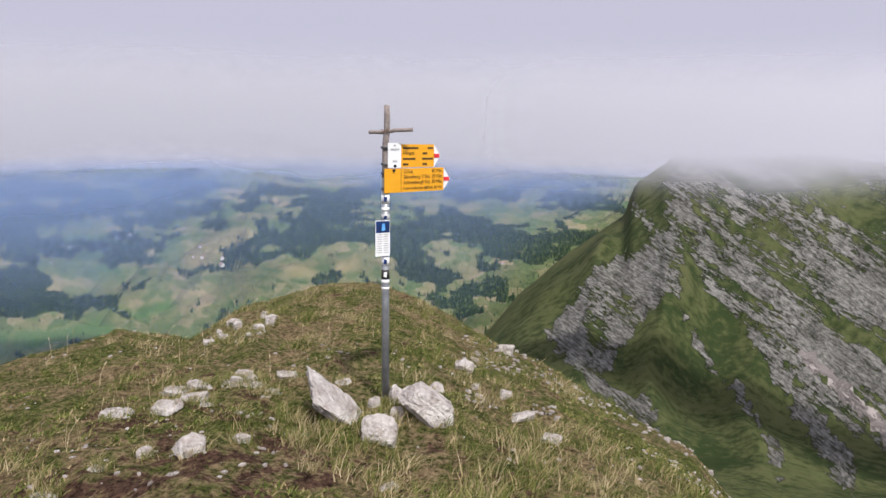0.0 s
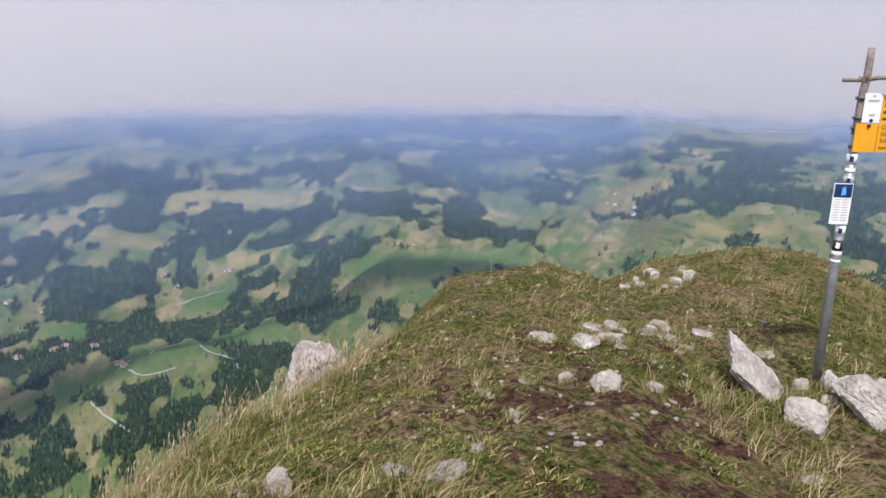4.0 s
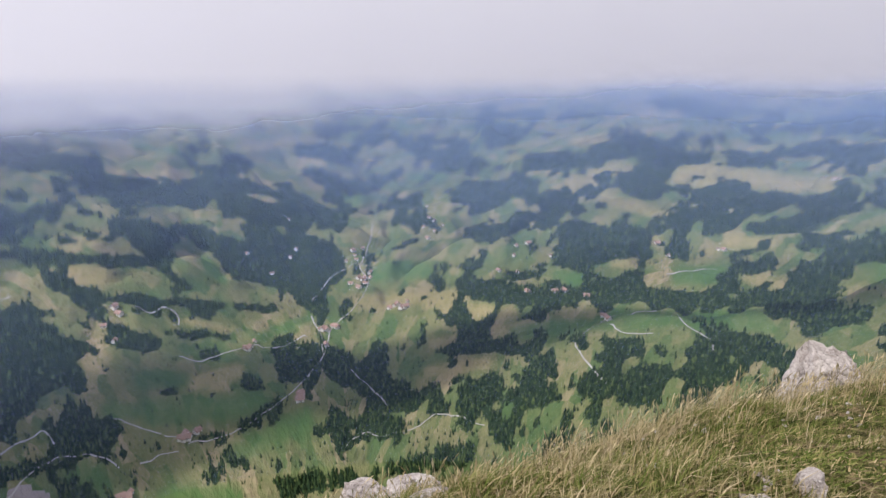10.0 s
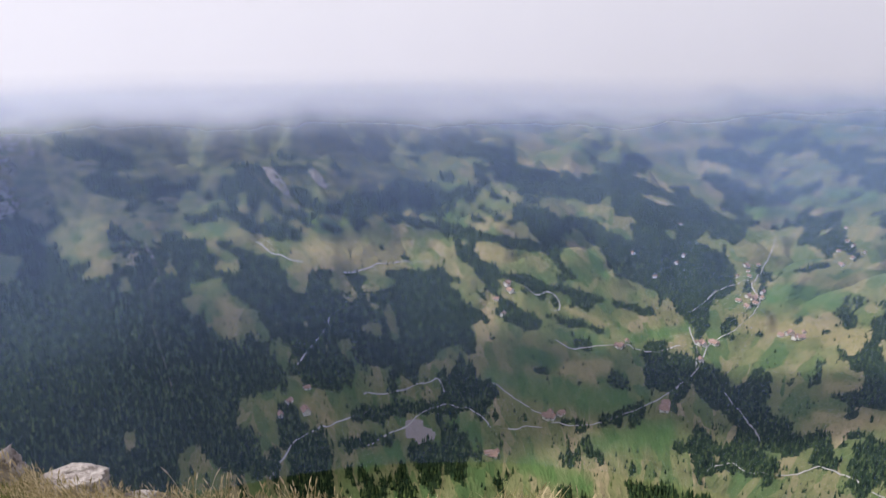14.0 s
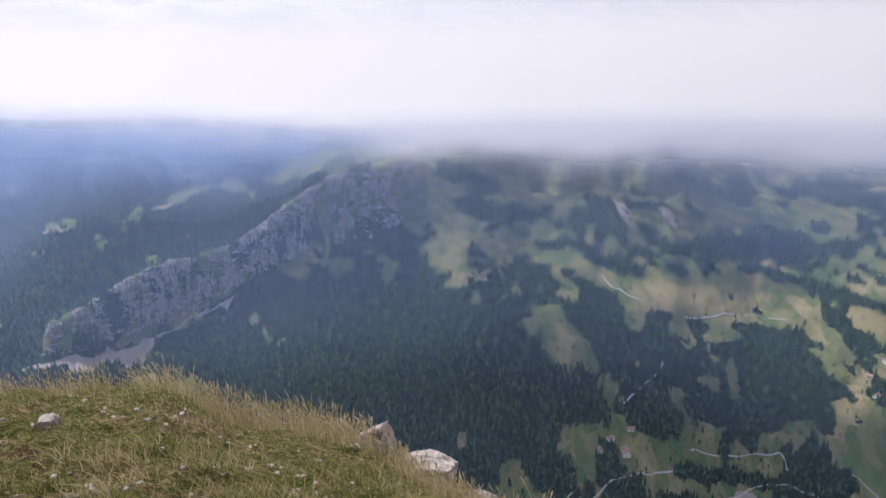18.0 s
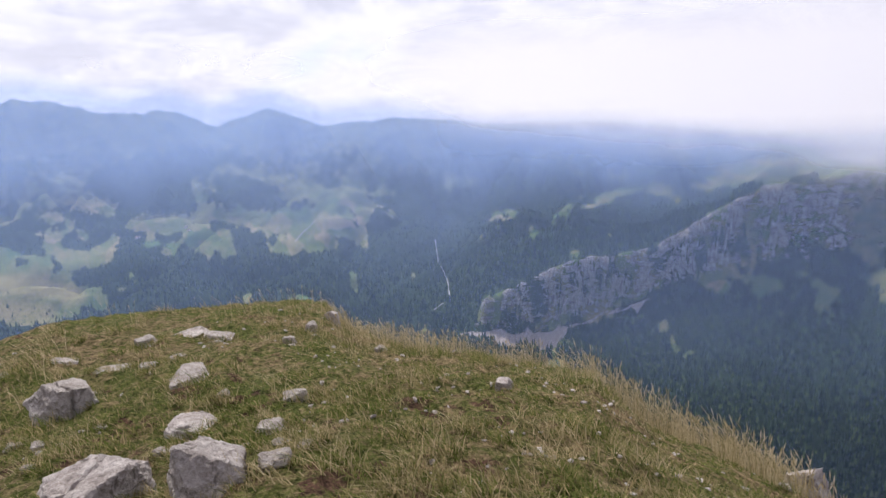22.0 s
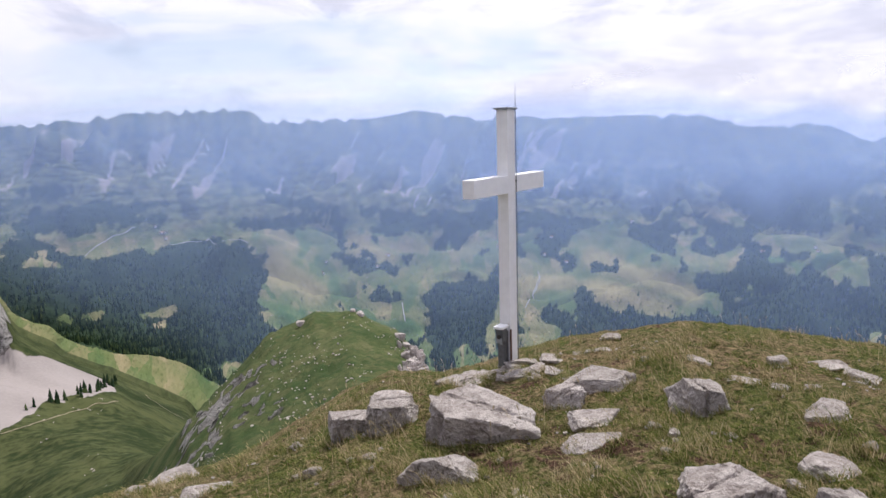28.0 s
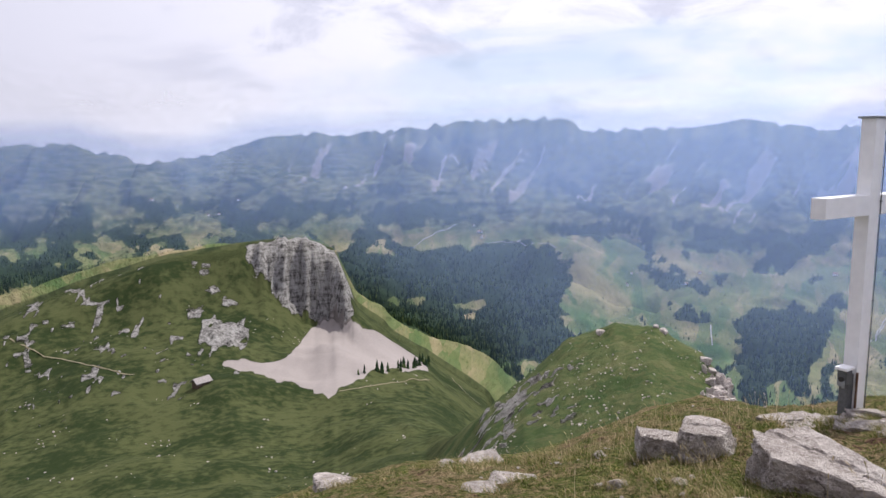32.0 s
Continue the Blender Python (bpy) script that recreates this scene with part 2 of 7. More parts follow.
RIM = [(-57, -32), (-40, -31), (-30, -29), (-23.8, -26.8), (-20, -23.7), (-13, -20.8), (-8, -18.3), (-3.6, -16.6), (2.3, -13.9), (6.7, -12.8),
       (11, -12.8), (17, -13.9), (21, -16.0), (26, -15.4), (33.5, -16.5), (39, -20.8), (47, -25.6), (54, -27.6), (60, -30), (70, -34.4),
       (77, -35.8), (85, -37.6), (97, -38.4), (112, -38), (129, -34.6), (138, -32.6), (144, -28.9), (155, -26.5), (161, -23.2), (168.5, -22.9),
       (176, -20), (180.4, -18.1), (182.6, -15.6), (184.5, -15.3), (202, -15.2), (210, -16.6), (214, -17.4), (219, -19.0), (227, -20.2),
       (234, -22.8), (240, -24.8), (250, -25.2), (263, -27.4), (275, -30), (303, -32)]
RIM_R = [(-57, 6), (-24, 7), (-13, 9), (-4, 10), (12, 10), (18, 9.2), (22, 8), (33, 8), (40, 8.5), (60, 7), (75, 6), (130, 6), (139, 8),
         (144, 9.4), (156, 10.5), (161, 11.5), (168.5, 13), (176, 11), (181, 11.5), (185, 11), (200, 9.6), (210, 9.2), (217, 9), (227, 8.4),
         (240, 8), (250, 8.5), (263, 7), (303, 6)]
MID_Z = [(-57, -2.9), (-24, -2.5), (-15, -2.3), (0, -2.12), (8, -2.12), (20, -1.92), (35, -1.97), (50, -2.3), (60, -2.75), (70, -3.12), (77, -3.32), (85, -3.52),
         (97, -3.62), (112, -3.6), (129, -3.15), (138, -2.98), (144, -2.65), (155, -2.35), (161, -2.05), (170, -1.97), (190, -1.97), (205, -2.07), (218, -2.3),
         (230, -2.45), (250, -2.55), (270, -2.7), (303, -2.9)]
FAR = [(-57, 4500), (140, 4600), (160, 3900), (176, 3850), (230, 3850), (262, 3900), (268, 4500), (303, 4500)]


def vnoise(x, y, seed=0):
    """Smooth lattice noise in 0..1."""
    xi, yi = np.floor(x).astype(np.int64), np.floor(y).astype(np.int64)
    fx, fy = x - xi, y - yi
    fx, fy = fx * fx * (3 - 2 * fx), fy * fy * (3 - 2 * fy)

    def h(i, j):
        v = (i * 374761393 + j * 668265263 + seed * 144269504) & 0xFFFFFFFF
        v = ((v ^ (v >> 13)) * 1274126177) & 0xFFFFFFFF
        v = ((v ^ (v >> 16)) * 2246822519) & 0xFFFFFFFF
        return ((v ^ (v >> 15)) & 0xFFFFFF) / 0xFFFFFF

    a, b, c, d = h(xi, yi), h(xi + 1, yi), h(xi, yi + 1), h(xi + 1, yi + 1)
    return (a * (1 - fx) + b * fx) * (1 - fy) + (c * (1 - fx) + d * fx) * fy


def fbm(x, y, seed=0, octaves=5, gain=0.5):
    total, amp, norm = 0.0, 1.0, 0.0
    for k in range(octaves):
        total = total + amp * vnoise(x * 2 ** k + 17.3 * k, y * 2 ** k - 9.1 * k, seed + k)
        norm, amp = norm + amp, amp * gain
    return total / norm


def ridged(x, y, seed=0, octaves=4):
    total, amp, norm = 0.0, 1.0, 0.0
    for k in range(octaves):
        total = total + amp * (1 - np.abs(2 * vnoise(x * 2 ** k + 5.7 * k, y * 2 ** k + 3.3 * k, seed + k) - 1))
        norm, amp = norm + amp, amp * 0.5
    return total / norm


def step(v, lo, hi):
    s = np.clip((v - lo) / (hi - lo), 0, 1)
    return s * s * (3 - 2 * s)


def band(v, lo, hi, soft):
    return step(v, lo - soft, lo + soft) * (1 - step(v, hi - soft, hi + soft))


# the map of the country: woods, open pastures, mown fields and dry meadows, each a strip of some half width through bearings and angles
MAP_AZ, MAP_EL = np.arange(-57, 303, 0.15), np.arange(-46, 6, 0.1)
MAPS = {kind: np.zeros((len(MAP_EL), len(MAP_AZ)), np.float32) for kind in ("grove", "pasture", "field", "dry_field")}


def strip(kind, half, pts):
    box_a = [p[0] for p in pts]
    box_e = [p[1] for p in pts]
    i0, i1 = np.searchsorted(MAP_AZ, (min(box_a) - 2 * half, max(box_a) + 2 * half))
    j0, j1 = np.searchsorted(MAP_EL, (min(box_e) - 2 * half, max(box_e) + 2 * half))
    A, E = np.meshgrid(MAP_AZ[i0:i1], MAP_EL[j0:j1])
    best = np.full(A.shape, 99.0)
    for (a0, e0), (a1, e1) in zip(pts, pts[1:]):
        da, de = a1 - a0, e1 - e0
        k = np.clip(((A - a0) * da + (E - e0) * de) / max(da * da + de * de, 1e-6), 0, 1)
        best = np.minimum(best, np.hypot(A - a0 - k * da, E - e0 - k * de))
    v = np.exp(-0.6 * (best / half) ** 4)
    area = MAPS[kind][j0:j1, i0:i1]
    np.maximum(area, v, out=area)


def grove(half, *pts):
    strip("grove", half, pts)


def pasture(half, *pts):
    strip("pasture", half, pts)


def field(half, *pts):
    strip("field", half, pts)


def dry_field(half, *pts):
    strip("dry_field", half, pts)


grove(1.17, (112.9, -12.3), (104.9, -12.2))
grove(0.42, (113.1, -13.9), (108.9, -14.8), (104.4, -15.8), (98.7, -16.7))
grove(0.50, (102.0, -13.7), (95.7, -14.5))
grove(0.75, (105.1, -10.0), (100.0, -10.8), (91.8, -12.9))
grove(0.59, (91.8, -13.0), (86.1, -14.5))
grove(0.84, (109.2, -7.6), (102.9, -9.3))
grove(0.42, (100.8, -14.8), (97.6, -14.8))
grove(1.26, (93.4, -16.4), (87.1, -18.0))
grove(1.26, (90.1, -18.2), (86.2, -19.2))
grove(0.67, (88.2, -20.5), (84.9, -18.7))
grove(0.46, (95.5, -10.5), (89.9, -11.7), (87.0, -12.6), (85.0, -14.0))
grove(0.42, (85.1, -11.6), (83.7, -13.3))
grove(0.34, (105.2, -18.4), (99.4, -19.7), (94.2, -20.5), (90.2, -21.2))
grove(0.54, (113.5, -18.7), (108.7, -19.0))
grove(0.75, (104.6, -20.9), (100.6, -22.7))
grove(0.29, (99.6, -21.9), (92.9, -23.6))
grove(1.76, (111.8, -20.9), (107.0, -22.6))
grove(1.51, (111.0, -23.4), (107.4, -25.3))
grove(2.30, (118.5, -21.6), (116.8, -24.8), (114.0, -26.5))
grove(0.29, (108.6, -27.5), (104.1, -28.5))
grove(0.29, (107.4, -29.2), (105.2, -29.6))
grove(1.17, (111.4, -33.7), (107.5, -33.0))
grove(0.29, (103.8, -30.5), (94.8, -30.7), (90.5, -28.6))
grove(0.92, (89.9, -26.6), (87.3, -25.3))
grove(0.84, (87.3, -26.7), (82.6, -27.3), (78.9, -28.6))
grove(0.63, (81.5, -29.5), (71.5, -29.9), (69.2, -32.3))
grove(0.29, (87.4, -31.3), (76.7, -31.0))
grove(0.67, (94.9, -32.3), (91.9, -34.9), (84.2, -35.3), (72.3, -33.2))
grove(0.21, (100.5, -26.4), (95.6, -27.3))
grove(0.54, (75.4, -25.6), (67.0, -23.5))
grove(0.46, (73.2, -23.6), (70.9, -23.7))
grove(0.63, (73.9, -21.5), (73.5, -22.2))
grove(0.80, (72.1, -20.3), (62.6, -20.7), (53.3, -19.9))
grove(1.01, (65.4, -16.1), (61.5, -15.1))
grove(0.71, (72.4, -15.5), (66.2, -12.2), (61.2, -10.1))
grove(0.38, (78.3, -14.3), (72.6, -13.3))
grove(0.92, (58.3, -16.6), (55.1, -13.2), (53.5, -11.1))
grove(0.84, (53.6, -13.4), (49.6, -11.3))
grove(0.38, (63.0, -17.3), (58.8, -16.2))
grove(0.50, (52.7, -18.8), (48.8, -15.8))
grove(0.54, (59.5, -24.1), (53.7, -22.4))
grove(0.46, (56.9, -26.4), (51.4, -24.1))
grove(0.71, (67.3, -25.8), (66.5, -27.6))
grove(0.67, (68.7, -9.4), (59.8, -8.1), (50.7, -8.4))
grove(0.38, (80.7, -13.1), (77.4, -12.1))
grove(1.09, (61.9, -11.7), (57.4, -10.9))
grove(0.34, (78.4, -8.3), (72.3, -9.3))
grove(0.29, (66.6, -13.2), (64.4, -12.8))
grove(0.25, (81.2, -17.5), (77.7, -16.0))
grove(0.29, (77.1, -19.1), (72.8, -17.7))
grove(0.25, (94.0, -17.7), (90.2, -19.1))
grove(0.34, (84.1, -10.7), (80.8, -11.6))
grove(0.25, (91.0, -15.0), (87.1, -15.9))
grove(0.38, (69.3, -18.9), (65.2, -17.8))
grove(3.56, (141.4, -19.0), (136.6, -23.6), (132.7, -26.6))
grove(2.43, (143.2, -26.7), (130.6, -24.3), (126.4, -24.9))
grove(1.68, (128.1, -27.1), (133.0, -28.9))
grove(1.76, (125.0, -18.3), (122.6, -19.7))
grove(0.75, (121.7, -20.9), (119.8, -22.0))
grove(1.76, (119.8, -25.5), (114.0, -26.4))
grove(1.17, (116.9, -22.2), (113.3, -21.0))
grove(1.76, (109.5, -21.3), (107.0, -26.0))
grove(0.75, (106.2, -28.3), (104.6, -28.4))
grove(0.71, (129.9, -15.3), (123.3, -17.3))
grove(0.54, (127.4, -12.9), (121.2, -15.1))
grove(0.54, (120.1, -12.5), (115.4, -13.6))
grove(0.46, (116.8, -30.2), (104.6, -29.3))
grove(0.34, (118.6, -32.4), (113.2, -31.9))
grove(1.34, (113.4, -35.9), (107.8, -34.3))
grove(0.38, (124.4, -25.0), (123.2, -26.9))
grove(0.46, (124.3, -28.6), (122.1, -31.5))
grove(1.01, (129.6, -31.2), (124.9, -32.9))
grove(1.26, (138.3, -30.9), (134.5, -32.3))
grove(0.92, (142.4, -12.7), (139.6, -15.2))
grove(0.84, (133.4, -10.1), (129.3, -10.4))
grove(0.75, (137.1, -6.8), (132.8, -8.4))
grove(0.84, (126.3, -10.7), (121.7, -9.6))
grove(1.89, (125.1, -18.8), (123.1, -21.2))
grove(0.92, (138.2, -30.8), (132.9, -29.9))
grove(1.26, (126.7, -31.4), (128.8, -29.8))
grove(0.59, (113.0, -12.2), (109.1, -11.6))
grove(1.05, (152.4, -16.3), (146.9, -20.4))
grove(0.92, (154.4, -12.9), (141.6, -12.2))
grove(1.05, (170.8, -14.6), (164.5, -12.7))
grove(0.50, (158.7, -12.0), (148.0, -7.3))
grove(1.68, (158.7, -20.1), (144.7, -25.2))
grove(1.59, (197.9, -8.5), (196.1, -11.5), (183.5, -13.7))
grove(1.34, (197.8, -4.8), (193.5, -6.9))
grove(0.34, (194.9, -8.7), (191.3, -8.8))
grove(0.38, (190.1, -5.5), (186.4, -6.6))
grove(0.21, (188.2, -7.6), (185.2, -7.8))
grove(1.17, (177.6, -10.6), (172.8, -10.6))
grove(1.17, (170.8, -8.3), (163.2, -6.4))
grove(1.01, (179.7, -13.1), (175.1, -17.1))
grove(0.92, (171.1, -14.0), (165.2, -15.1))
grove(0.84, (163.2, -11.9), (155.7, -8.6))
grove(0.75, (177.3, -5.7), (172.7, -7.3))
grove(0.21, (178.3, -7.5), (173.7, -9.3))
grove(0.50, (201.6, -9.3), (200.3, -9.9))
grove(0.42, (199.4, -13.4), (196.5, -14.7))
grove(0.71, (222.9, -6.6), (219.9, -7.5))
grove(0.46, (215.9, -7.5), (209.8, -7.5))
grove(0.46, (211.4, -10.6), (208.3, -10.9))
grove(0.34, (206.2, -8.2), (203.5, -8.9))
grove(0.42, (220.1, -11.8), (219.0, -12.9))
grove(1.26, (223.4, -13.1), (220.1, -15.5))
grove(0.42, (228.1, -12.9), (226.1, -13.5))
grove(0.50, (227.0, -7.7), (226.0, -7.6))
grove(0.34, (205.4, -10.1), (202.7, -11.3))
grove(0.38, (205.8, -15.1), (203.9, -15.1))
grove(1.68, (198.7, -8.6), (194.3, -5.4))
grove(1.17, (198.0, -14.0), (190.2, -13.7))
grove(0.29, (210.7, -14.7), (207.7, -15.3))
grove(0.25, (217.1, -11.3), (215.9, -11.9))
grove(0.75, (201.7, -11.7), (199.3, -11.4))
grove(1.01, (253.7, -5.4), (245.0, -5.3))
grove(1.84, (254.6, -10.2), (246.3, -10.5), (239.0, -9.5))
grove(1.42, (252.9, -13.8), (245.1, -15.0), (237.2, -16.5))
grove(0.34, (240.0, -6.6), (232.8, -6.3))
grove(0.42, (231.2, -9.7), (229.1, -11.2))
grove(0.71, (227.2, -6.3), (223.4, -7.4), (219.1, -7.0))
grove(0.59, (224.4, -8.8), (218.7, -9.9))
grove(0.92, (222.7, -13.1), (219.3, -14.1), (222.3, -16.9))
grove(0.38, (227.5, -13.2), (225.8, -13.2))
grove(0.29, (231.4, -13.6), (230.6, -14.1))
grove(0.59, (213.9, -8.5), (211.1, -9.1))
grove(0.42, (212.1, -10.7), (207.9, -10.9))
grove(0.38, (206.6, -7.6), (202.2, -10.7))
grove(0.67, (197.6, -9.7), (191.3, -8.9))
grove(1.59, (195.5, -12.7), (189.0, -12.0))
grove(1.42, (192.3, -3.6), (198.2, -5.9))
grove(0.46, (252.8, -3.1), (251.7, -3.3))
grove(0.34, (236.4, -4.7), (231.4, -5.7))
grove(0.54, (213.5, -15.1), (212.5, -15.3))
grove(0.29, (209.3, -14.3), (208.3, -15.0))
grove(0.25, (206.1, -13.1), (205.6, -14.2))
grove(0.25, (239.2, -13.2), (237.5, -13.6))
grove(0.29, (229.1, -6.0), (227.7, -7.2))
grove(0.42, (211.6, -16.5), (203.8, -15.5))
grove(0.71, (261.7, -4.6), (245.4, -4.9))
grove(0.84, (256.1, -9.3), (238.8, -9.3))
grove(1.84, (255.0, -13.6), (237.9, -15.9))
grove(0.25, (271.9, -6.8), (269.8, -6.5))
grove(0.34, (269.6, -4.5), (264.4, -3.6))
grove(0.34, (271.4, -0.9), (266.2, -1.9))
grove(1.01, (227.9, -6.7), (220.2, -9.0))
grove(0.75, (214.0, -9.1), (213.2, -9.0))
grove(0.54, (212.3, -11.2), (208.1, -10.7))
grove(1.17, (222.3, -13.6), (219.2, -13.4))
grove(0.42, (230.7, -10.0), (228.8, -10.7))
grove(0.42, (228.3, -13.2), (225.9, -13.4))
grove(0.25, (252.7, -3.0), (250.9, -3.2))
grove(0.21, (266.9, -1.3), (262.8, -2.7))
grove(0.50, (87.4, -7.8), (83.7, -9.3))
grove(0.38, (87.1, -10.2), (83.6, -11.8))
grove(0.34, (88.1, -12.9), (86.0, -13.6))
grove(1.26, (88.9, -18.9), (86.9, -20.4))
grove(1.09, (88.4, -17.7), (85.5, -18.2))
grove(1.09, (73.1, -12.3), (68.6, -11.5))
grove(0.59, (79.6, -14.3), (75.4, -14.2))
grove(1.26, (65.0, -16.1), (61.1, -15.4))
grove(0.75, (71.9, -15.1), (65.9, -13.7))
grove(0.34, (77.0, -18.5), (71.7, -18.0))
grove(0.84, (71.8, -20.3), (65.1, -20.5), (58.2, -20.2))
grove(0.92, (62.2, -19.4), (57.2, -18.5))
grove(1.26, (57.2, -15.2), (55.8, -12.8))
grove(0.92, (60.1, -10.5), (58.2, -10.0))
grove(1.26, (53.9, -12.8), (50.5, -11.3))
grove(0.67, (51.7, -17.9), (45.4, -17.2))
grove(0.84, (47.2, -18.7), (38.5, -18.7))
grove(0.75, (45.6, -13.9), (41.7, -14.1))
grove(0.38, (49.4, -14.5), (48.5, -13.5))
grove(0.50, (75.8, -25.2), (66.7, -24.3))
grove(0.42, (76.3, -26.2), (73.1, -26.2))
grove(0.75, (78.5, -29.4), (65.4, -28.4))
grove(1.09, (87.5, -25.3), (82.9, -26.7))
grove(1.01, (82.6, -30.7), (78.1, -30.1))
grove(0.67, (59.2, -24.1), (48.0, -22.0))
grove(0.59, (58.2, -26.0), (48.9, -24.8))
grove(0.84, (41.6, -10.1), (36.6, -10.0), (30.4, -12.5))
grove(0.50, (35.6, -11.7), (30.7, -13.0))
grove(0.59, (62.9, -8.2), (53.5, -8.3))
grove(0.50, (49.7, -7.5), (43.2, -7.2))
grove(0.59, (41.5, -6.0), (36.2, -5.6))
grove(0.67, (32.9, -8.4), (25.1, -8.3))
grove(0.75, (28.7, -12.8), (26.7, -12.9))
grove(0.38, (22.8, -11.1), (20.7, -11.2))
grove(0.34, (69.3, -26.3), (68.3, -27.3))
grove(0.38, (68.2, -24.6), (67.3, -26.0))
grove(0.34, (74.2, -21.9), (73.8, -22.6))
grove(0.34, (82.3, -17.2), (75.4, -19.5))
grove(0.84, (60.6, -11.1), (57.9, -10.0), (51.6, -10.4))
grove(0.54, (49.5, -11.0), (43.8, -11.2))
grove(0.84, (45.8, -14.3), (41.6, -14.0))
grove(1.01, (56.3, -13.9), (55.8, -16.5))
grove(0.75, (50.6, -13.6), (47.0, -12.8))
grove(1.34, (45.9, -16.5), (44.5, -16.8))
grove(0.71, (49.2, -19.0), (38.9, -19.2))
grove(0.67, (63.7, -19.4), (56.1, -19.9), (49.2, -19.5))
grove(0.71, (42.4, -9.9), (36.8, -10.9), (29.1, -12.8))
grove(0.54, (62.1, -12.5), (60.0, -12.2))
grove(1.17, (63.2, -15.5), (62.2, -15.8))
grove(0.54, (51.6, -16.5), (50.8, -16.8))
grove(0.71, (16.0, -8.3), (8.2, -7.7))
grove(0.92, (6.5, -7.6), (2.4, -8.5))
grove(1.17, (-0.4, -7.0), (-4.2, -9.0))
grove(0.46, (61.2, -23.2), (59.4, -24.3))
grove(0.54, (53.7, -21.0), (47.6, -22.7))
grove(1.17, (63.2, -27.1), (57.7, -26.8))
grove(0.29, (46.6, -5.1), (39.5, -4.4))
grove(0.50, (39.5, -6.2), (25.9, -5.7))
grove(0.46, (25.4, -6.6), (18.9, -5.6))
grove(0.38, (58.7, -7.4), (52.7, -8.6))
grove(0.25, (57.7, -4.3), (49.5, -4.8))
grove(0.34, (36.7, -3.9), (28.3, -4.0))
grove(0.25, (25.5, -3.5), (19.0, -3.6))
grove(0.42, (33.0, -8.0), (25.8, -8.6))
grove(0.29, (26.2, -13.6), (25.2, -13.8))
grove(0.63, (15.2, -7.1), (9.6, -6.6), (6.7, -7.2))
grove(0.84, (2.9, -7.2), (-5.7, -8.0))
grove(1.17, (3.8, -10.0), (0.4, -11.3))
grove(0.38, (0.9, -13.8), (-3.9, -12.7))
grove(0.54, (37.9, -7.0), (31.8, -7.3))
grove(0.34, (37.8, -5.4), (29.4, -6.3))
grove(0.84, (37.2, -10.7), (31.0, -12.5))
grove(0.34, (27.3, -5.5), (21.4, -5.6))
grove(0.25, (34.2, -4.1), (25.2, -4.6))
grove(0.42, (-0.9, -4.4), (-5.5, -4.6))
grove(0.50, (-8.7, -4.5), (-14.0, -5.3))
grove(0.25, (15.1, -4.3), (6.7, -4.7))
grove(0.25, (37.0, -8.2), (30.8, -9.1))
grove(0.34, (-6.6, -8.8), (-10.2, -7.7))
pasture(0.75, (104.6, -16.9), (99.3, -18.3))
pasture(0.50, (100.9, -21.3), (94.3, -22.6))
pasture(0.84, (99.9, -25.7), (94.5, -25.4))
pasture(1.09, (101.1, -28.1), (92.6, -28.7))
pasture(0.84, (97.3, -23.3), (87.7, -22.2))
pasture(0.59, (97.0, -19.6), (90.2, -19.8))
pasture(0.42, (95.9, -16.9), (94.0, -18.4))
pasture(0.92, (113.6, -16.8), (107.9, -16.5))
pasture(0.59, (113.4, -15.5), (116.7, -15.8))
pasture(1.05, (116.7, -28.1), (111.7, -28.1))
pasture(0.59, (104.9, -23.3), (102.1, -23.7))
pasture(1.09, (84.2, -23.9), (78.0, -22.9))
pasture(0.84, (79.5, -26.7), (71.7, -26.2))
pasture(0.59, (72.7, -26.8), (67.3, -25.8))
pasture(0.75, (81.2, -18.7), (74.7, -18.5))
pasture(0.42, (80.2, -17.3), (72.4, -16.1))
pasture(0.67, (69.0, -23.5), (48.7, -19.8))
pasture(1.01, (70.4, -17.8), (67.6, -16.7))
pasture(0.59, (62.0, -18.0), (59.5, -17.2))
pasture(0.84, (56.8, -18.2), (53.7, -17.7))
pasture(0.50, (62.9, -10.0), (60.4, -9.6))
pasture(0.59, (56.1, -9.5), (49.9, -9.4))
pasture(0.59, (56.9, -11.7), (57.4, -13.9))
pasture(0.50, (51.8, -14.8), (49.1, -14.0))
pasture(0.42, (101.5, -7.8), (98.0, -8.1))
pasture(0.42, (91.6, -7.8), (86.0, -7.4))
pasture(0.34, (87.0, -9.3), (84.1, -9.8))
pasture(0.34, (82.2, -8.4), (78.9, -8.6))
pasture(0.67, (100.8, -33.9), (95.1, -35.1))
pasture(0.84, (92.8, -31.4), (87.4, -30.3))
pasture(0.42, (81.0, -30.4), (75.1, -31.0))
pasture(1.01, (107.7, -31.1), (105.9, -31.8))
pasture(0.29, (75.5, -11.0), (70.4, -10.4))
pasture(0.34, (72.8, -9.1), (69.1, -9.2))
pasture(0.42, (79.4, -6.0), (74.8, -6.6))
pasture(0.34, (103.1, -7.0), (99.7, -7.6))
pasture(0.84, (127.3, -20.1), (127.1, -22.4))
pasture(0.92, (126.9, -29.3), (125.1, -30.2))
pasture(0.92, (136.6, -28.7), (135.0, -29.5))
pasture(0.92, (131.9, -30.4), (131.3, -33.0))
pasture(0.92, (137.1, -14.3), (136.6, -15.7))
pasture(0.59, (129.3, -14.0), (124.8, -14.0))
pasture(1.01, (119.4, -15.7), (113.7, -17.9))
pasture(0.75, (117.7, -19.1), (115.3, -21.1))
pasture(0.92, (121.3, -28.0), (118.3, -29.0))
pasture(0.67, (112.9, -25.0), (110.9, -27.8))
pasture(0.59, (105.2, -16.6), (101.7, -17.5))
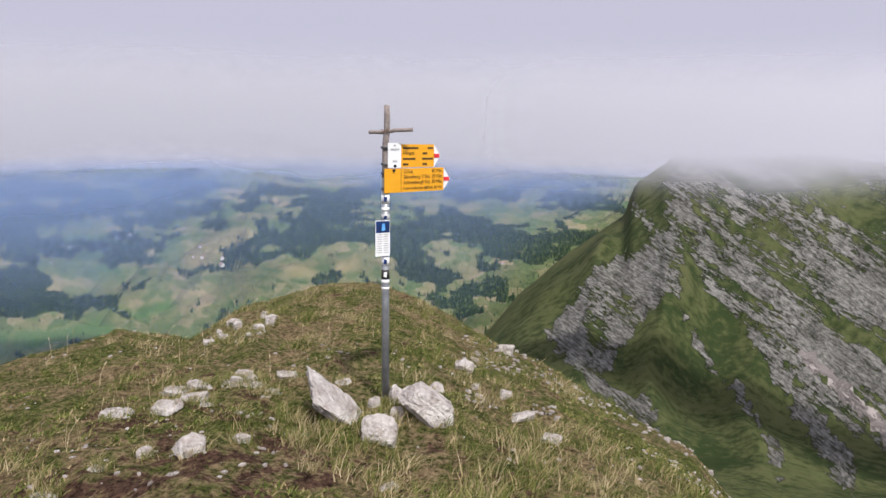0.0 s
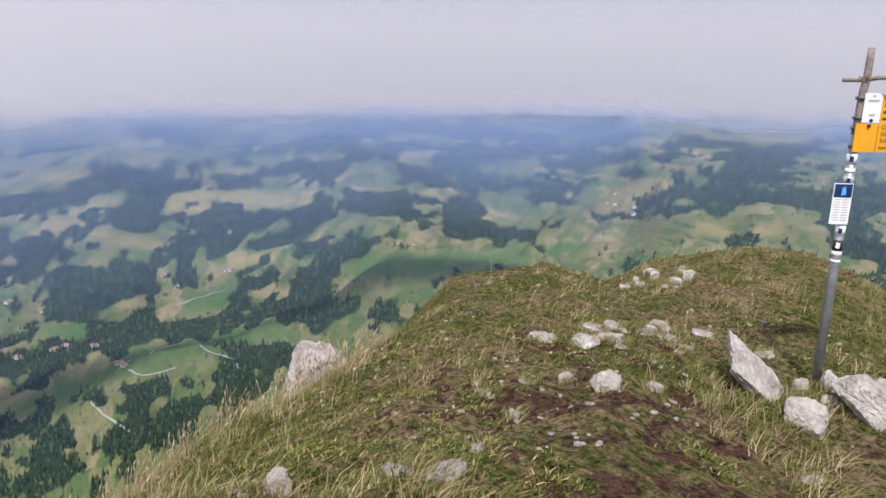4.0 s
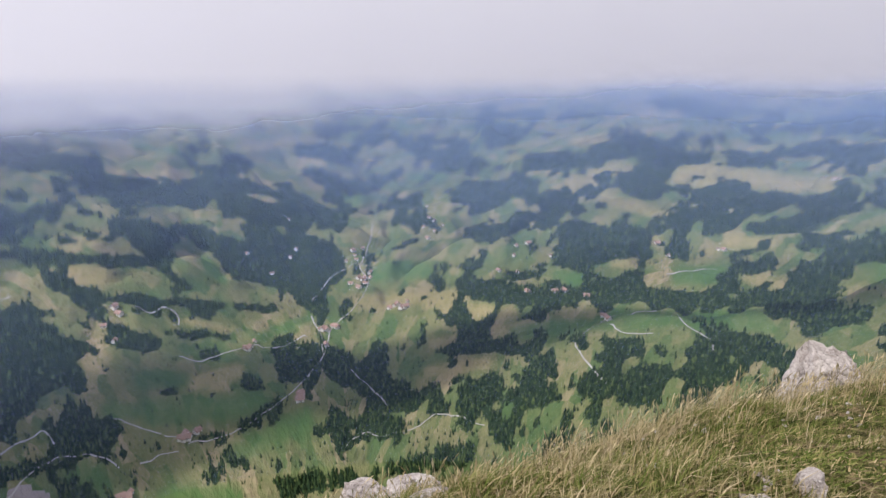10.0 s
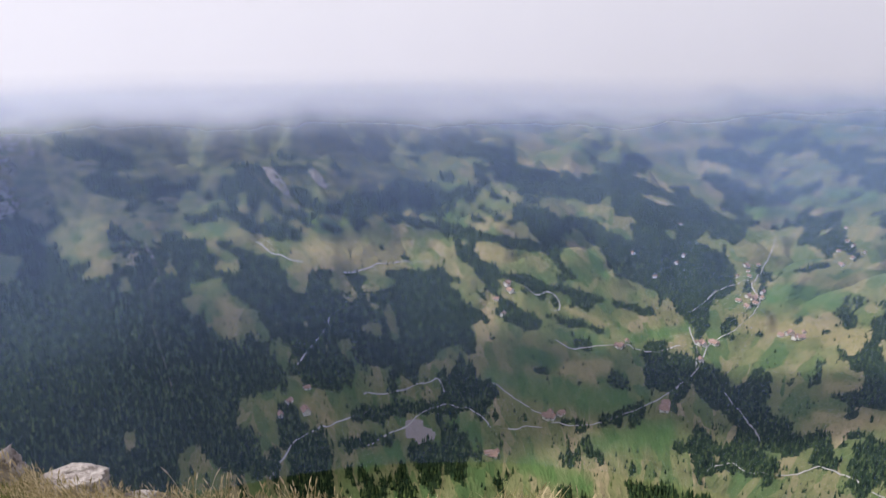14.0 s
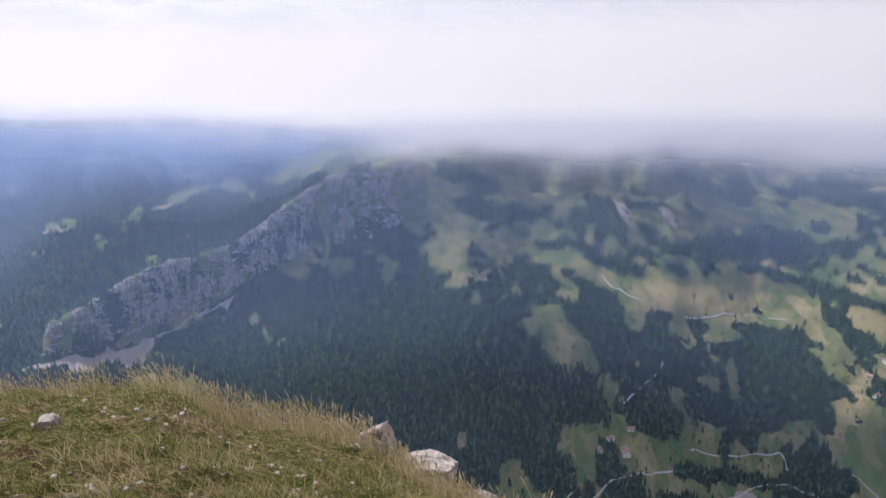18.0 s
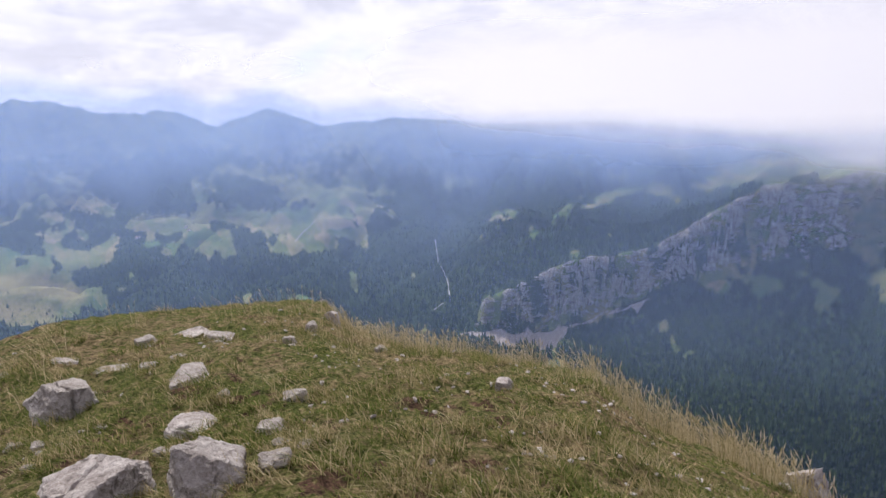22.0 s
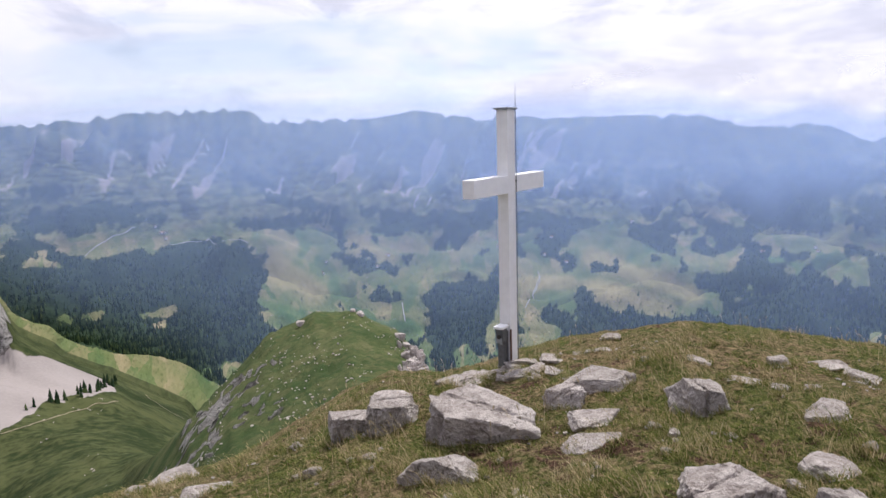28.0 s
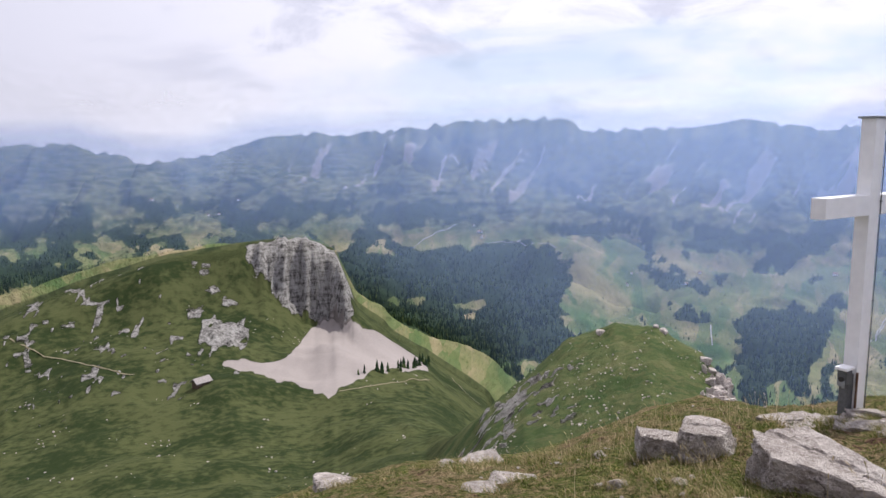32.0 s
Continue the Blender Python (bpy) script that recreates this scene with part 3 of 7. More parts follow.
pasture(0.84, (104.6, -25.1), (99.5, -25.8))
pasture(0.67, (129.0, -7.8), (127.0, -9.3))
pasture(1.26, (97.4, -26.2), (93.5, -25.4))
pasture(0.42, (105.2, -12.4), (102.8, -13.8))
pasture(0.75, (129.4, -20.3), (127.7, -21.0))
pasture(0.59, (128.1, -15.6), (126.6, -17.0))
pasture(0.67, (138.1, -28.6), (134.5, -28.8))
pasture(0.75, (126.8, -28.4), (124.7, -29.1))
pasture(0.59, (131.9, -32.0), (130.3, -32.4))
pasture(0.38, (135.8, -11.0), (137.3, -15.2))
pasture(0.42, (131.9, -12.4), (129.0, -13.8))
pasture(1.26, (120.1, -16.2), (111.4, -17.6))
pasture(0.92, (121.8, -28.4), (119.3, -30.2))
pasture(0.50, (106.4, -9.5), (104.2, -10.2))
pasture(1.26, (104.5, -26.3), (102.2, -26.9))
pasture(0.59, (114.8, -27.5), (112.7, -26.3))
pasture(0.46, (194.9, -9.0), (191.6, -8.0), (188.3, -8.7), (183.1, -9.6), (179.3, -10.6))
pasture(0.38, (192.3, -5.3), (192.0, -7.5))
pasture(0.34, (190.4, -4.5), (187.1, -5.2))
pasture(0.59, (185.1, -6.7), (179.3, -7.6))
pasture(0.46, (185.0, -10.9), (182.3, -11.1))
pasture(0.34, (178.3, -7.5), (176.6, -9.1))
pasture(0.38, (191.0, -9.8), (189.9, -11.2))
pasture(0.75, (202.5, -10.1), (199.4, -10.9))
pasture(0.75, (202.8, -12.4), (197.6, -14.6))
pasture(0.75, (201.8, -5.7), (198.8, -6.9))
pasture(0.38, (165.1, -11.0), (158.5, -7.8), (153.5, -7.0))
pasture(0.38, (169.1, -13.2), (165.2, -12.8))
pasture(0.13, (150.5, -5.9), (145.1, -5.9))
pasture(0.21, (155.8, -3.1), (149.7, -4.4))
pasture(0.34, (171.7, -6.4), (168.4, -7.0))
pasture(0.25, (180.6, -13.0), (179.9, -15.4))
pasture(0.75, (212.3, -6.4), (205.2, -7.1))
pasture(1.17, (210.4, -9.3), (199.9, -13.3))
pasture(0.75, (227.0, -4.8), (220.5, -5.8))
pasture(1.01, (216.3, -11.9), (211.0, -11.6), (203.8, -14.4))
pasture(0.75, (227.5, -8.8), (223.9, -8.8))
pasture(0.75, (227.3, -14.7), (225.9, -14.8))
pasture(0.75, (216.2, -14.6), (215.0, -15.2))
pasture(0.59, (218.5, -9.4), (216.8, -8.7))
pasture(0.67, (169.4, -13.4), (165.5, -12.7))
pasture(0.38, (165.0, -10.6), (161.5, -8.9))
pasture(0.54, (250.3, -7.1), (247.6, -7.3))
pasture(0.59, (244.3, -6.7), (237.7, -4.5))
pasture(0.54, (239.8, -3.9), (247.9, -2.6))
pasture(1.76, (236.7, -9.2), (233.2, -12.6))
pasture(0.71, (229.5, -14.2), (226.6, -14.8))
pasture(0.34, (250.9, -12.9), (249.7, -13.0))
pasture(0.21, (246.2, -13.9), (245.2, -13.9))
pasture(1.38, (212.1, -12.8), (202.9, -13.9))
pasture(1.01, (214.9, -12.3), (214.0, -12.8))
pasture(0.75, (210.2, -8.6), (208.4, -8.6))
pasture(0.54, (230.1, -7.7), (226.4, -10.1))
pasture(0.46, (216.7, -5.8), (205.3, -5.9))
pasture(0.42, (195.0, -8.7), (192.0, -8.1))
pasture(0.38, (254.0, -8.3), (251.2, -9.0))
pasture(0.75, (202.1, -12.0), (198.7, -13.6))
pasture(0.59, (200.5, -9.3), (198.9, -9.7))
pasture(0.34, (268.8, -2.6), (262.9, -4.1))
pasture(0.25, (259.6, -2.9), (254.4, -2.7))
pasture(0.38, (266.5, -6.0), (260.2, -6.8))
pasture(0.46, (254.3, -8.4), (251.6, -8.8))
pasture(0.54, (249.2, -7.2), (246.4, -7.1))
pasture(0.54, (244.5, -6.9), (239.7, -6.0))
pasture(0.38, (252.6, -12.4), (250.3, -12.8))
pasture(0.34, (246.6, -13.2), (244.7, -12.8))
pasture(0.21, (271.6, -7.7), (269.2, -7.5))
pasture(1.47, (235.5, -9.8), (232.1, -12.1))
pasture(0.84, (235.9, -13.1), (234.0, -14.5))
pasture(1.26, (223.7, -11.0), (220.2, -10.3))
pasture(1.26, (210.9, -13.5), (205.9, -12.1))
pasture(0.59, (225.4, -15.2), (224.5, -16.0))
pasture(0.67, (56.3, -10.2), (45.8, -9.7))
pasture(0.42, (63.0, -10.2), (61.1, -9.8))
pasture(0.59, (65.8, -11.6), (63.0, -10.7))
pasture(0.67, (62.1, -11.9), (56.3, -12.8))
pasture(0.59, (58.2, -14.7), (57.2, -15.7))
pasture(0.50, (51.8, -14.6), (50.4, -14.1))
pasture(0.59, (47.9, -14.9), (46.0, -14.6))
pasture(0.50, (50.3, -17.4), (48.3, -17.1))
pasture(1.09, (40.7, -15.2), (34.4, -14.8))
pasture(0.75, (36.7, -13.7), (26.1, -13.9))
pasture(0.59, (41.5, -16.9), (39.1, -17.6))
pasture(0.84, (55.2, -17.5), (52.3, -17.0))
pasture(0.75, (69.5, -21.8), (75.5, -21.3))
pasture(1.09, (75.7, -23.9), (78.5, -25.2))
pasture(0.59, (71.0, -23.5), (68.1, -23.1))
pasture(1.26, (65.2, -21.6), (60.2, -22.2))
pasture(0.84, (60.2, -21.3), (48.1, -20.4))
pasture(0.50, (67.3, -26.0), (72.2, -27.3))
pasture(0.75, (64.3, -24.9), (60.7, -26.4))
pasture(0.92, (81.4, -20.5), (76.1, -23.4))
pasture(0.67, (81.2, -18.0), (77.8, -17.9))
pasture(0.92, (68.8, -15.9), (66.0, -16.0))
pasture(0.59, (66.0, -18.3), (63.1, -18.9))
pasture(0.50, (83.5, -10.5), (80.5, -11.6))
pasture(0.42, (76.5, -11.4), (73.9, -10.7))
pasture(0.59, (75.4, -14.2), (71.4, -14.4))
pasture(0.59, (71.4, -13.9), (67.7, -12.7))
pasture(0.38, (83.0, -12.7), (79.0, -12.6))
pasture(0.38, (74.9, -7.1), (77.7, -6.4))
pasture(0.59, (68.4, -8.1), (64.8, -7.7))
pasture(0.34, (37.9, -6.3), (33.7, -5.6))
pasture(0.42, (36.7, -9.1), (28.8, -9.1))
pasture(0.34, (29.3, -11.1), (24.0, -10.5))
pasture(0.59, (25.4, -13.4), (21.1, -12.9))
pasture(0.84, (84.5, -19.6), (82.3, -20.8))
pasture(0.67, (86.3, -27.8), (84.1, -29.5))
pasture(0.84, (75.5, -32.0), (73.6, -32.3))
pasture(0.42, (56.4, -10.1), (45.5, -9.5))
pasture(0.67, (33.0, -14.7), (26.2, -14.1))
pasture(0.46, (39.8, -15.1), (35.9, -15.6))
pasture(1.17, (57.6, -14.6), (56.8, -15.1))
pasture(0.75, (54.7, -18.1), (52.6, -17.7))
pasture(0.63, (50.0, -17.3), (48.2, -17.3))
pasture(0.59, (21.5, -9.8), (16.5, -7.7))
pasture(0.71, (24.3, -12.7), (18.6, -11.9), (10.5, -10.4))
pasture(0.38, (29.1, -11.3), (26.7, -11.3))
pasture(0.50, (39.8, -16.9), (37.9, -16.0))
pasture(0.42, (45.3, -13.1), (48.9, -14.1))
pasture(0.59, (7.9, -10.2), (4.6, -10.4))
pasture(0.34, (53.1, -8.3), (55.8, -7.6))
pasture(0.29, (36.8, -8.5), (26.8, -8.9))
pasture(0.34, (60.3, -22.4), (56.3, -21.5))
pasture(1.26, (55.1, -22.5), (50.7, -21.4))
pasture(0.25, (35.8, -4.9), (30.2, -5.0))
pasture(0.21, (49.7, -6.5), (43.2, -6.2))
pasture(0.71, (21.2, -9.7), (17.0, -7.9))
pasture(0.54, (22.6, -11.5), (11.5, -11.0))
pasture(0.54, (9.1, -10.4), (7.7, -10.7))
pasture(0.46, (-1.0, -8.9), (-2.9, -8.9))
pasture(0.34, (-5.8, -10.8), (-0.1, -12.3))
pasture(0.46, (-1.8, -5.7), (-4.9, -6.5))
pasture(0.46, (-7.0, -6.0), (-8.4, -6.4))
pasture(0.50, (33.0, -14.4), (26.2, -14.6))
pasture(0.63, (37.2, -15.3), (35.4, -15.5))
pasture(0.42, (25.6, -12.5), (21.7, -12.4))
pasture(0.50, (6.2, -10.9), (4.3, -11.4))
pasture(0.29, (29.6, -9.6), (25.5, -10.3))
pasture(0.34, (36.8, -10.3), (34.6, -10.5))
pasture(0.21, (37.1, -5.4), (33.2, -5.4))
pasture(0.25, (28.7, -7.5), (25.0, -8.1))
pasture(0.34, (-10.6, -7.0), (-14.1, -6.6))
field(1.09, (101.1, -27.8), (92.6, -28.8))
field(0.67, (101.3, -25.4), (98.5, -25.9))
field(0.75, (100.8, -34.0), (95.1, -35.1))
field(0.75, (107.8, -31.5), (105.5, -32.3))
field(0.92, (92.2, -31.4), (88.5, -30.5))
field(0.67, (81.2, -18.7), (77.2, -18.4))
field(0.59, (69.0, -23.6), (48.7, -20.0))
field(0.38, (95.9, -16.9), (94.3, -18.4))
field(0.42, (87.2, -22.0), (91.3, -23.3))
field(0.34, (84.1, -12.6), (80.3, -12.5))
field(0.38, (78.4, -10.6), (75.5, -10.6))
field(0.84, (40.7, -15.4), (34.4, -15.0))
field(0.59, (60.2, -21.5), (48.1, -20.7))
field(0.50, (55.2, -17.5), (52.3, -17.0))
field(0.50, (80.8, -18.2), (77.9, -18.1))
field(0.59, (65.1, -18.6), (63.1, -18.9))
field(0.42, (83.7, -12.6), (81.4, -12.4))
field(0.38, (25.0, -13.6), (22.5, -13.2))
field(0.50, (55.5, -18.0), (52.6, -17.5))
field(0.50, (39.8, -15.2), (35.9, -15.6))
field(0.59, (33.0, -14.9), (28.1, -14.4))
field(0.34, (60.3, -22.0), (57.9, -21.3))
field(0.42, (33.1, -14.5), (27.0, -14.6))
field(0.63, (37.5, -15.4), (35.4, -15.5))
field(0.38, (237.0, -13.2), (234.3, -14.3))
field(0.38, (229.1, -15.2), (225.7, -15.8))
field(0.34, (255.2, -11.8), (254.2, -12.3))
field(0.38, (237.9, -12.9), (235.0, -14.5))
field(0.34, (225.4, -15.4), (224.5, -16.1))
field(0.84, (95.0, -32.2), (88.2, -30.1))
field(0.67, (116.6, -34.2), (113.3, -33.1))
field(0.59, (106.7, -30.6), (105.7, -31.5))
field(0.67, (104.4, -27.1), (102.1, -27.6))
dry_field(0.54, (56.3, -10.2), (45.8, -9.7))
dry_field(0.42, (63.0, -10.2), (61.1, -9.8))
dry_field(0.50, (65.8, -11.6), (63.0, -10.9))
dry_field(0.42, (62.1, -12.1), (56.3, -13.1))
dry_field(0.50, (58.2, -14.7), (57.2, -15.4))
dry_field(0.50, (69.5, -22.0), (75.5, -21.5))
dry_field(0.50, (71.1, -23.7), (68.1, -23.1))
dry_field(0.42, (76.2, -24.7), (73.9, -24.1))
dry_field(0.42, (37.9, -6.3), (33.7, -5.7))
dry_field(0.34, (64.8, -7.5), (59.2, -7.3))
dry_field(0.59, (105.4, -16.7), (102.8, -17.2))
dry_field(0.50, (62.9, -10.0), (60.4, -9.6))
dry_field(0.50, (56.1, -9.5), (49.9, -9.4))
dry_field(0.59, (83.2, -21.1), (74.1, -20.8))
dry_field(0.50, (76.9, -27.0), (71.2, -26.2))
dry_field(0.42, (72.0, -22.6), (69.5, -23.3))
dry_field(0.38, (94.3, -22.6), (97.2, -21.5))
dry_field(0.42, (94.5, -26.3), (95.6, -26.6))
dry_field(0.38, (91.6, -8.1), (86.0, -7.5))
dry_field(0.50, (60.4, -17.1), (58.7, -17.1))
dry_field(0.42, (51.8, -14.8), (49.0, -14.4))
dry_field(0.34, (56.4, -10.1), (51.2, -10.1))
dry_field(0.38, (50.0, -17.3), (48.2, -17.3))
dry_field(0.59, (21.0, -9.9), (16.5, -7.8))
dry_field(0.42, (58.8, -15.3), (57.6, -15.2))
dry_field(0.63, (20.7, -9.4), (17.0, -7.9))
dry_field(0.42, (13.4, -10.8), (11.5, -11.1))
dry_field(0.50, (9.1, -10.7), (7.7, -10.4))
dry_field(1.01, (236.7, -10.0), (233.2, -12.6))
dry_field(0.75, (210.2, -12.7), (203.8, -14.1))
dry_field(0.59, (230.1, -8.1), (226.9, -10.1))
dry_field(0.75, (210.0, -10.2), (201.8, -13.1))
dry_field(0.59, (215.5, -12.4), (211.6, -12.4))
dry_field(0.67, (118.5, -16.7), (113.7, -17.9))
dry_field(0.59, (105.7, -16.9), (102.7, -17.3))
dry_field(0.59, (127.3, -20.3), (126.9, -22.4))
dry_field(0.59, (97.4, -26.4), (93.9, -25.9))
dry_field(0.92, (119.6, -16.2), (112.2, -17.3))
dry_field(0.59, (105.6, -16.8), (103.4, -17.3))
dry_field(0.59, (121.3, -28.8), (119.3, -30.2))
pasture(0.75, (121.4, -17.7), (120.7, -22.1))
pasture(1.05, (122.5, -24.1), (122.6, -27.6), (118.8, -30.2))
pasture(0.59, (116.2, -26.6), (112.6, -27.3), (107.7, -25.6))
pasture(0.59, (116.3, -19.9), (112.0, -19.1))
pasture(0.84, (105.6, -20.1), (103.9, -22.2))
pasture(0.92, (124.0, -22.8), (123.1, -25.9))
pasture(0.50, (113.5, -21.4), (112.9, -23.8))
pasture(0.42, (130.9, -19.0), (128.9, -21.3))
pasture(0.59, (126.3, -28.3), (125.7, -29.6))
pasture(0.50, (141.7, -14.6), (143.8, -17.8))
pasture(0.34, (138.7, -10.0), (137.3, -12.4))
pasture(0.38, (127.2, -10.0), (126.7, -12.3))
pasture(0.42, (131.0, -8.2), (129.1, -11.4))
pasture(0.38, (123.5, -12.3), (124.3, -14.6))


def mapped(kind, az, el, ragged=0.35):
    """How far the map shows that kind at the bearings and angles, with edges that waver."""
    s = ragged * np.clip(-el / 14, 0.25, 1.3)
    a = az + s * 2.6 * (fbm(az * 0.5, el * 1.4, 211, 3, 0.55) - 0.5)
    e = el + s * 1.6 * (fbm(az * 0.5 + 40, el * 1.4, 215, 3, 0.55) - 0.5)
    fi = np.clip((a - MAP_AZ[0]) / 0.15, 0, len(MAP_AZ) - 1.001)
    fj = np.clip((e - MAP_EL[0]) / 0.1, 0, len(MAP_EL) - 1.001)
    i, j = fi.astype(int), fj.astype(int)
    u, v, m = fi - i, fj - j, MAPS[kind]
    return (m[j, i] * (1 - u) + m[j, i + 1] * u) * (1 - v) + (m[j + 1, i] * (1 - u) + m[j + 1, i + 1] * u) * v


def lie(az, el):
    """Coordinates along and across the lie of the land, in which farms and woods stretch down towards the valley."""
    lean = np.interp(az, [-57, 20, 40, 84, 125, 150, 303], [13, 13, 13, 0, 13, 13, 13])
    e = np.minimum(el, 0.5)
    return az, -(17 - 8 * step(az, 150, 178)) * np.log((1.8 - e) / 12) - 1.25 * lean - 42.2


ST_AZ = np.array([s[0] for s in STATIONS], float)
ST_R = np.array([[p[0] for p in s[1]] for s in STATIONS], float)
ST_E = np.array([[p[1] for p in s[1]] for s in STATIONS], float)


def line(table, az):
    return np.interp(az, [p[0] for p in table], [p[1] for p in table])


def knots(az):
    """Distances and heights of the land's profile along each bearing."""
    az = np.asarray(az, float)
    rs, zs = [np.zeros_like(az), np.full_like(az, 2.4)], [np.full_like(az, -1.55), -1.66 - 0.16 * band(az, 75, 132, 10)]
    rs.append(np.full_like(az, 4.6))
    zs.append(line(MID_Z, az))
    rr = line(RIM_R, az)
    rs.append(rr)
    zs.append(rr * np.tan(np.radians(line(RIM, az))))
    for k in range(ST_R.shape[1]):
        r, e = np.interp(az, ST_AZ, ST_R[:, k]), np.interp(az, ST_AZ, ST_E[:, k])
        if k in (2, 3, 4, 5):
            fold = ridged(az * 0.55, az * 0 + 0.5, 7, 4) - 0.6
            fold = fold + 0.35 * (ridged(az * 1.9, az * 0 + 2.5, 8, 3) - 0.6) * band(az, 256, 264, 0.6)
            r = r * (1 + fold * (0.035 * band(az, 137, 172, 2) * (k > 3) + 0.05 * band(az, 256, 264, 0.6) * (k < 4)))
        rs.append(r)
        zs.append(r * np.tan(np.radians(e)))
    r = line(FAR, az)
    rs.append(r)
    zs.append(r * np.tan(np.radians(line(SKYLINE, az))))
    rs.append(np.full_like(az, 4900.0))
    zs.append(4900 * np.tan(np.radians(np.minimum(line(SKYLINE, az) - 1.2, -3.0))))
    return np.stack(rs, -1), np.stack(zs, -1)


def profile(az, r):
    """Height of the bare land: a monotone curve through the knots."""
    R, Z = knots(az)
    h, = (np.diff(R, axis=-1),)
    s = np.diff(Z, axis=-1) / h
    d = np.zeros_like(Z)
    same = s[..., :-1] * s[..., 1:] > 0
    w1, w2 = 2 * h[..., 1:] + h[..., :-1], h[..., 1:] + 2 * h[..., :-1]
    with np.errstate(divide="ignore", invalid="ignore"):
        d[..., 1:-1] = np.where(same, (w1 + w2) / (w1 / s[..., :-1] + w2 / s[..., 1:]), 0.0)
    d[..., -1] = s[..., -1]
    i = np.clip((R[..., 1:-1] <= r[..., None]).sum(-1), 0, R.shape[-1] - 2)[..., None]

    def take(a, j):
        return np.take_along_axis(a, j, -1)[..., 0]

    hh, r0, z0, z1, d0, d1 = take(h, i), take(R, i), take(Z, i), take(Z, i + 1), take(d, i), take(d, i + 1)
    t = np.clip((r - r0) / hh, 0, 1)
    return (z0 * (1 + 2 * t) * (1 - t) ** 2 + hh * d0 * t * (1 - t) ** 2 + z1 * t * t * (3 - 2 * t) + hh * d1 * t * t * (t - 1)), t, i[..., 0]


def drain(az, r):
    """The net of small valleys in the country below: near 1 along their beds."""
    u, v = az, np.log(np.maximum(r, 1.0)) * 57.3
    wu, wv = u + 7 * (fbm(u * 0.13, v * 0.13, 201, 3) - 0.5), v + 7 * (fbm(u * 0.13, v * 0.13, 203, 3) - 0.5)
    return ridged(wu * 0.15 + 0.05 * wv, wv * 0.10, 205, 3)


def rocky(az, r):
    """Where bare rock stands, by region: the karst mountain, the western cliff, the cliff hill and the far ridge."""
    el = np.degrees(np.arctan2(profile(az, r)[0], r))
    n = fbm(az * 0.9, np.log(r) * 40, 3, 4)
    wob = 2.4 * (n - 0.5)
    beds = fbm((el - 0.62 * az) * 0.8, (az + 0.62 * el) * 0.10, 6, 4)
    slab = 0.34 + 1.15 * (beds - 0.36)
    # the slabby right face above the lawn, the buttress under the shoulder, and the ribs low down
    m = slab * (1 - step(az + wob, -18.6, -16.6)) * step(el + 0.6 * wob, np.interp(az, [-36, -29, -24, -19], [-22, -19, -14.5, -11.2]) - 0.5, np.interp(az, [-36, -29, -24, -19], [-22, -19, -14.5, -11.2]) + 0.5)
    left = np.interp(el, [-21, -19.5, -16.2, -13.1, -10.6, -9.6, -8.8], [-12.0, -10.5, -8.4, -11.6, -14.4, -17.0, -19.5])
    right = np.interp(el, [-21.5, -20.0, -16.4, -14.7, -9.5], [-13.5, -13.6, -16.4, -19.6, -19.8])
    butt = (1 - step(az + 0.7 * wob, left - 0.5, left + 0.5)) * step(az + 0.5 * wob, right - 0.7, right + 0.7) * band(el, -21.2, -9.0, 0.6)
    m = np.maximum(m, butt * (0.62 + 1.0 * (fbm(az * 0.9, el * 0.35, 8, 4) - 0.5)))
    for a0, e0, a1, e1, w, k in ((-19.2, -15.5, -28.0, -24.5, 0.5, 0.7), (-24.5, -15.5, -33.0, -24.0, 1.3, 0.62), (-13.0, -20.0, -19.5, -25.0, 0.8, 0.6), (-14.9, -4.0, -17.5, -9.8, 0.7, 0.62)):
        off = el - np.interp(-az, [-a0, -a1], [e0, e1])
        m = np.maximum(m, k * band(off + wob, -w, w, 0.4) * band(az, a1, a0, 0.6))
    m = m * band(r, 330, 1000, 40) * (az < -2)
    R, _ = knots(az)
    m = np.maximum(m, band(az, 138, 171, 1.5) * band(r - R[..., 8], 4, 42, 6) * (0.02 + 0.98 * fbm(az * 0.9, el * 0.8, 43, 4)))
    foot = np.interp(az, [255.6, 256.5, 258.5, 261.0, 262.9, 264.2], [-13.4, -13.9, -13.9, -12.9, -10.5, -8.4])
    m = np.maximum(m, band(az + 0.5 * wob, 255.7, 264.2, 0.25) * step(el + 0.5 * wob, foot - 0.15, foot + 0.25) * band(r, 540, 668, 6))
    m = np.maximum(m, band(az, 264.3, 268.2, 0.5) * band(el + 2.0 * (n - 0.5), -14.9, -13.4, 0.3) * band(r, 350, 640, 20))
    w = fbm(az * 0.55 + 0.8 * el, el * 3.0 - az * 0.7, 37, 5, 0.62)
    m = np.maximum(m, 0.62 * band(az, 265, 295, 1) * band(el, -19, -8, 1.5) * (r < 660) * step(w, 0.57, 0.63))
    m = np.maximum(m, band(az, 224.0, 225.6, 0.4) * band(r, 62, 112, 6))
    m = np.maximum(m, 0.8 * band(az, 236, 247, 1.5) * band(r, 80, 125, 8) * step(n, 0.5, 0.62))
    m = np.maximum(m, 0.25 * band(az, 150, 290, 6) * step(el, -9, -4) * step(r, 2500, 3100) * step(fbm(az * 0.75, np.log(r) * 7, 15, 4), 0.5, 0.64))
    return m


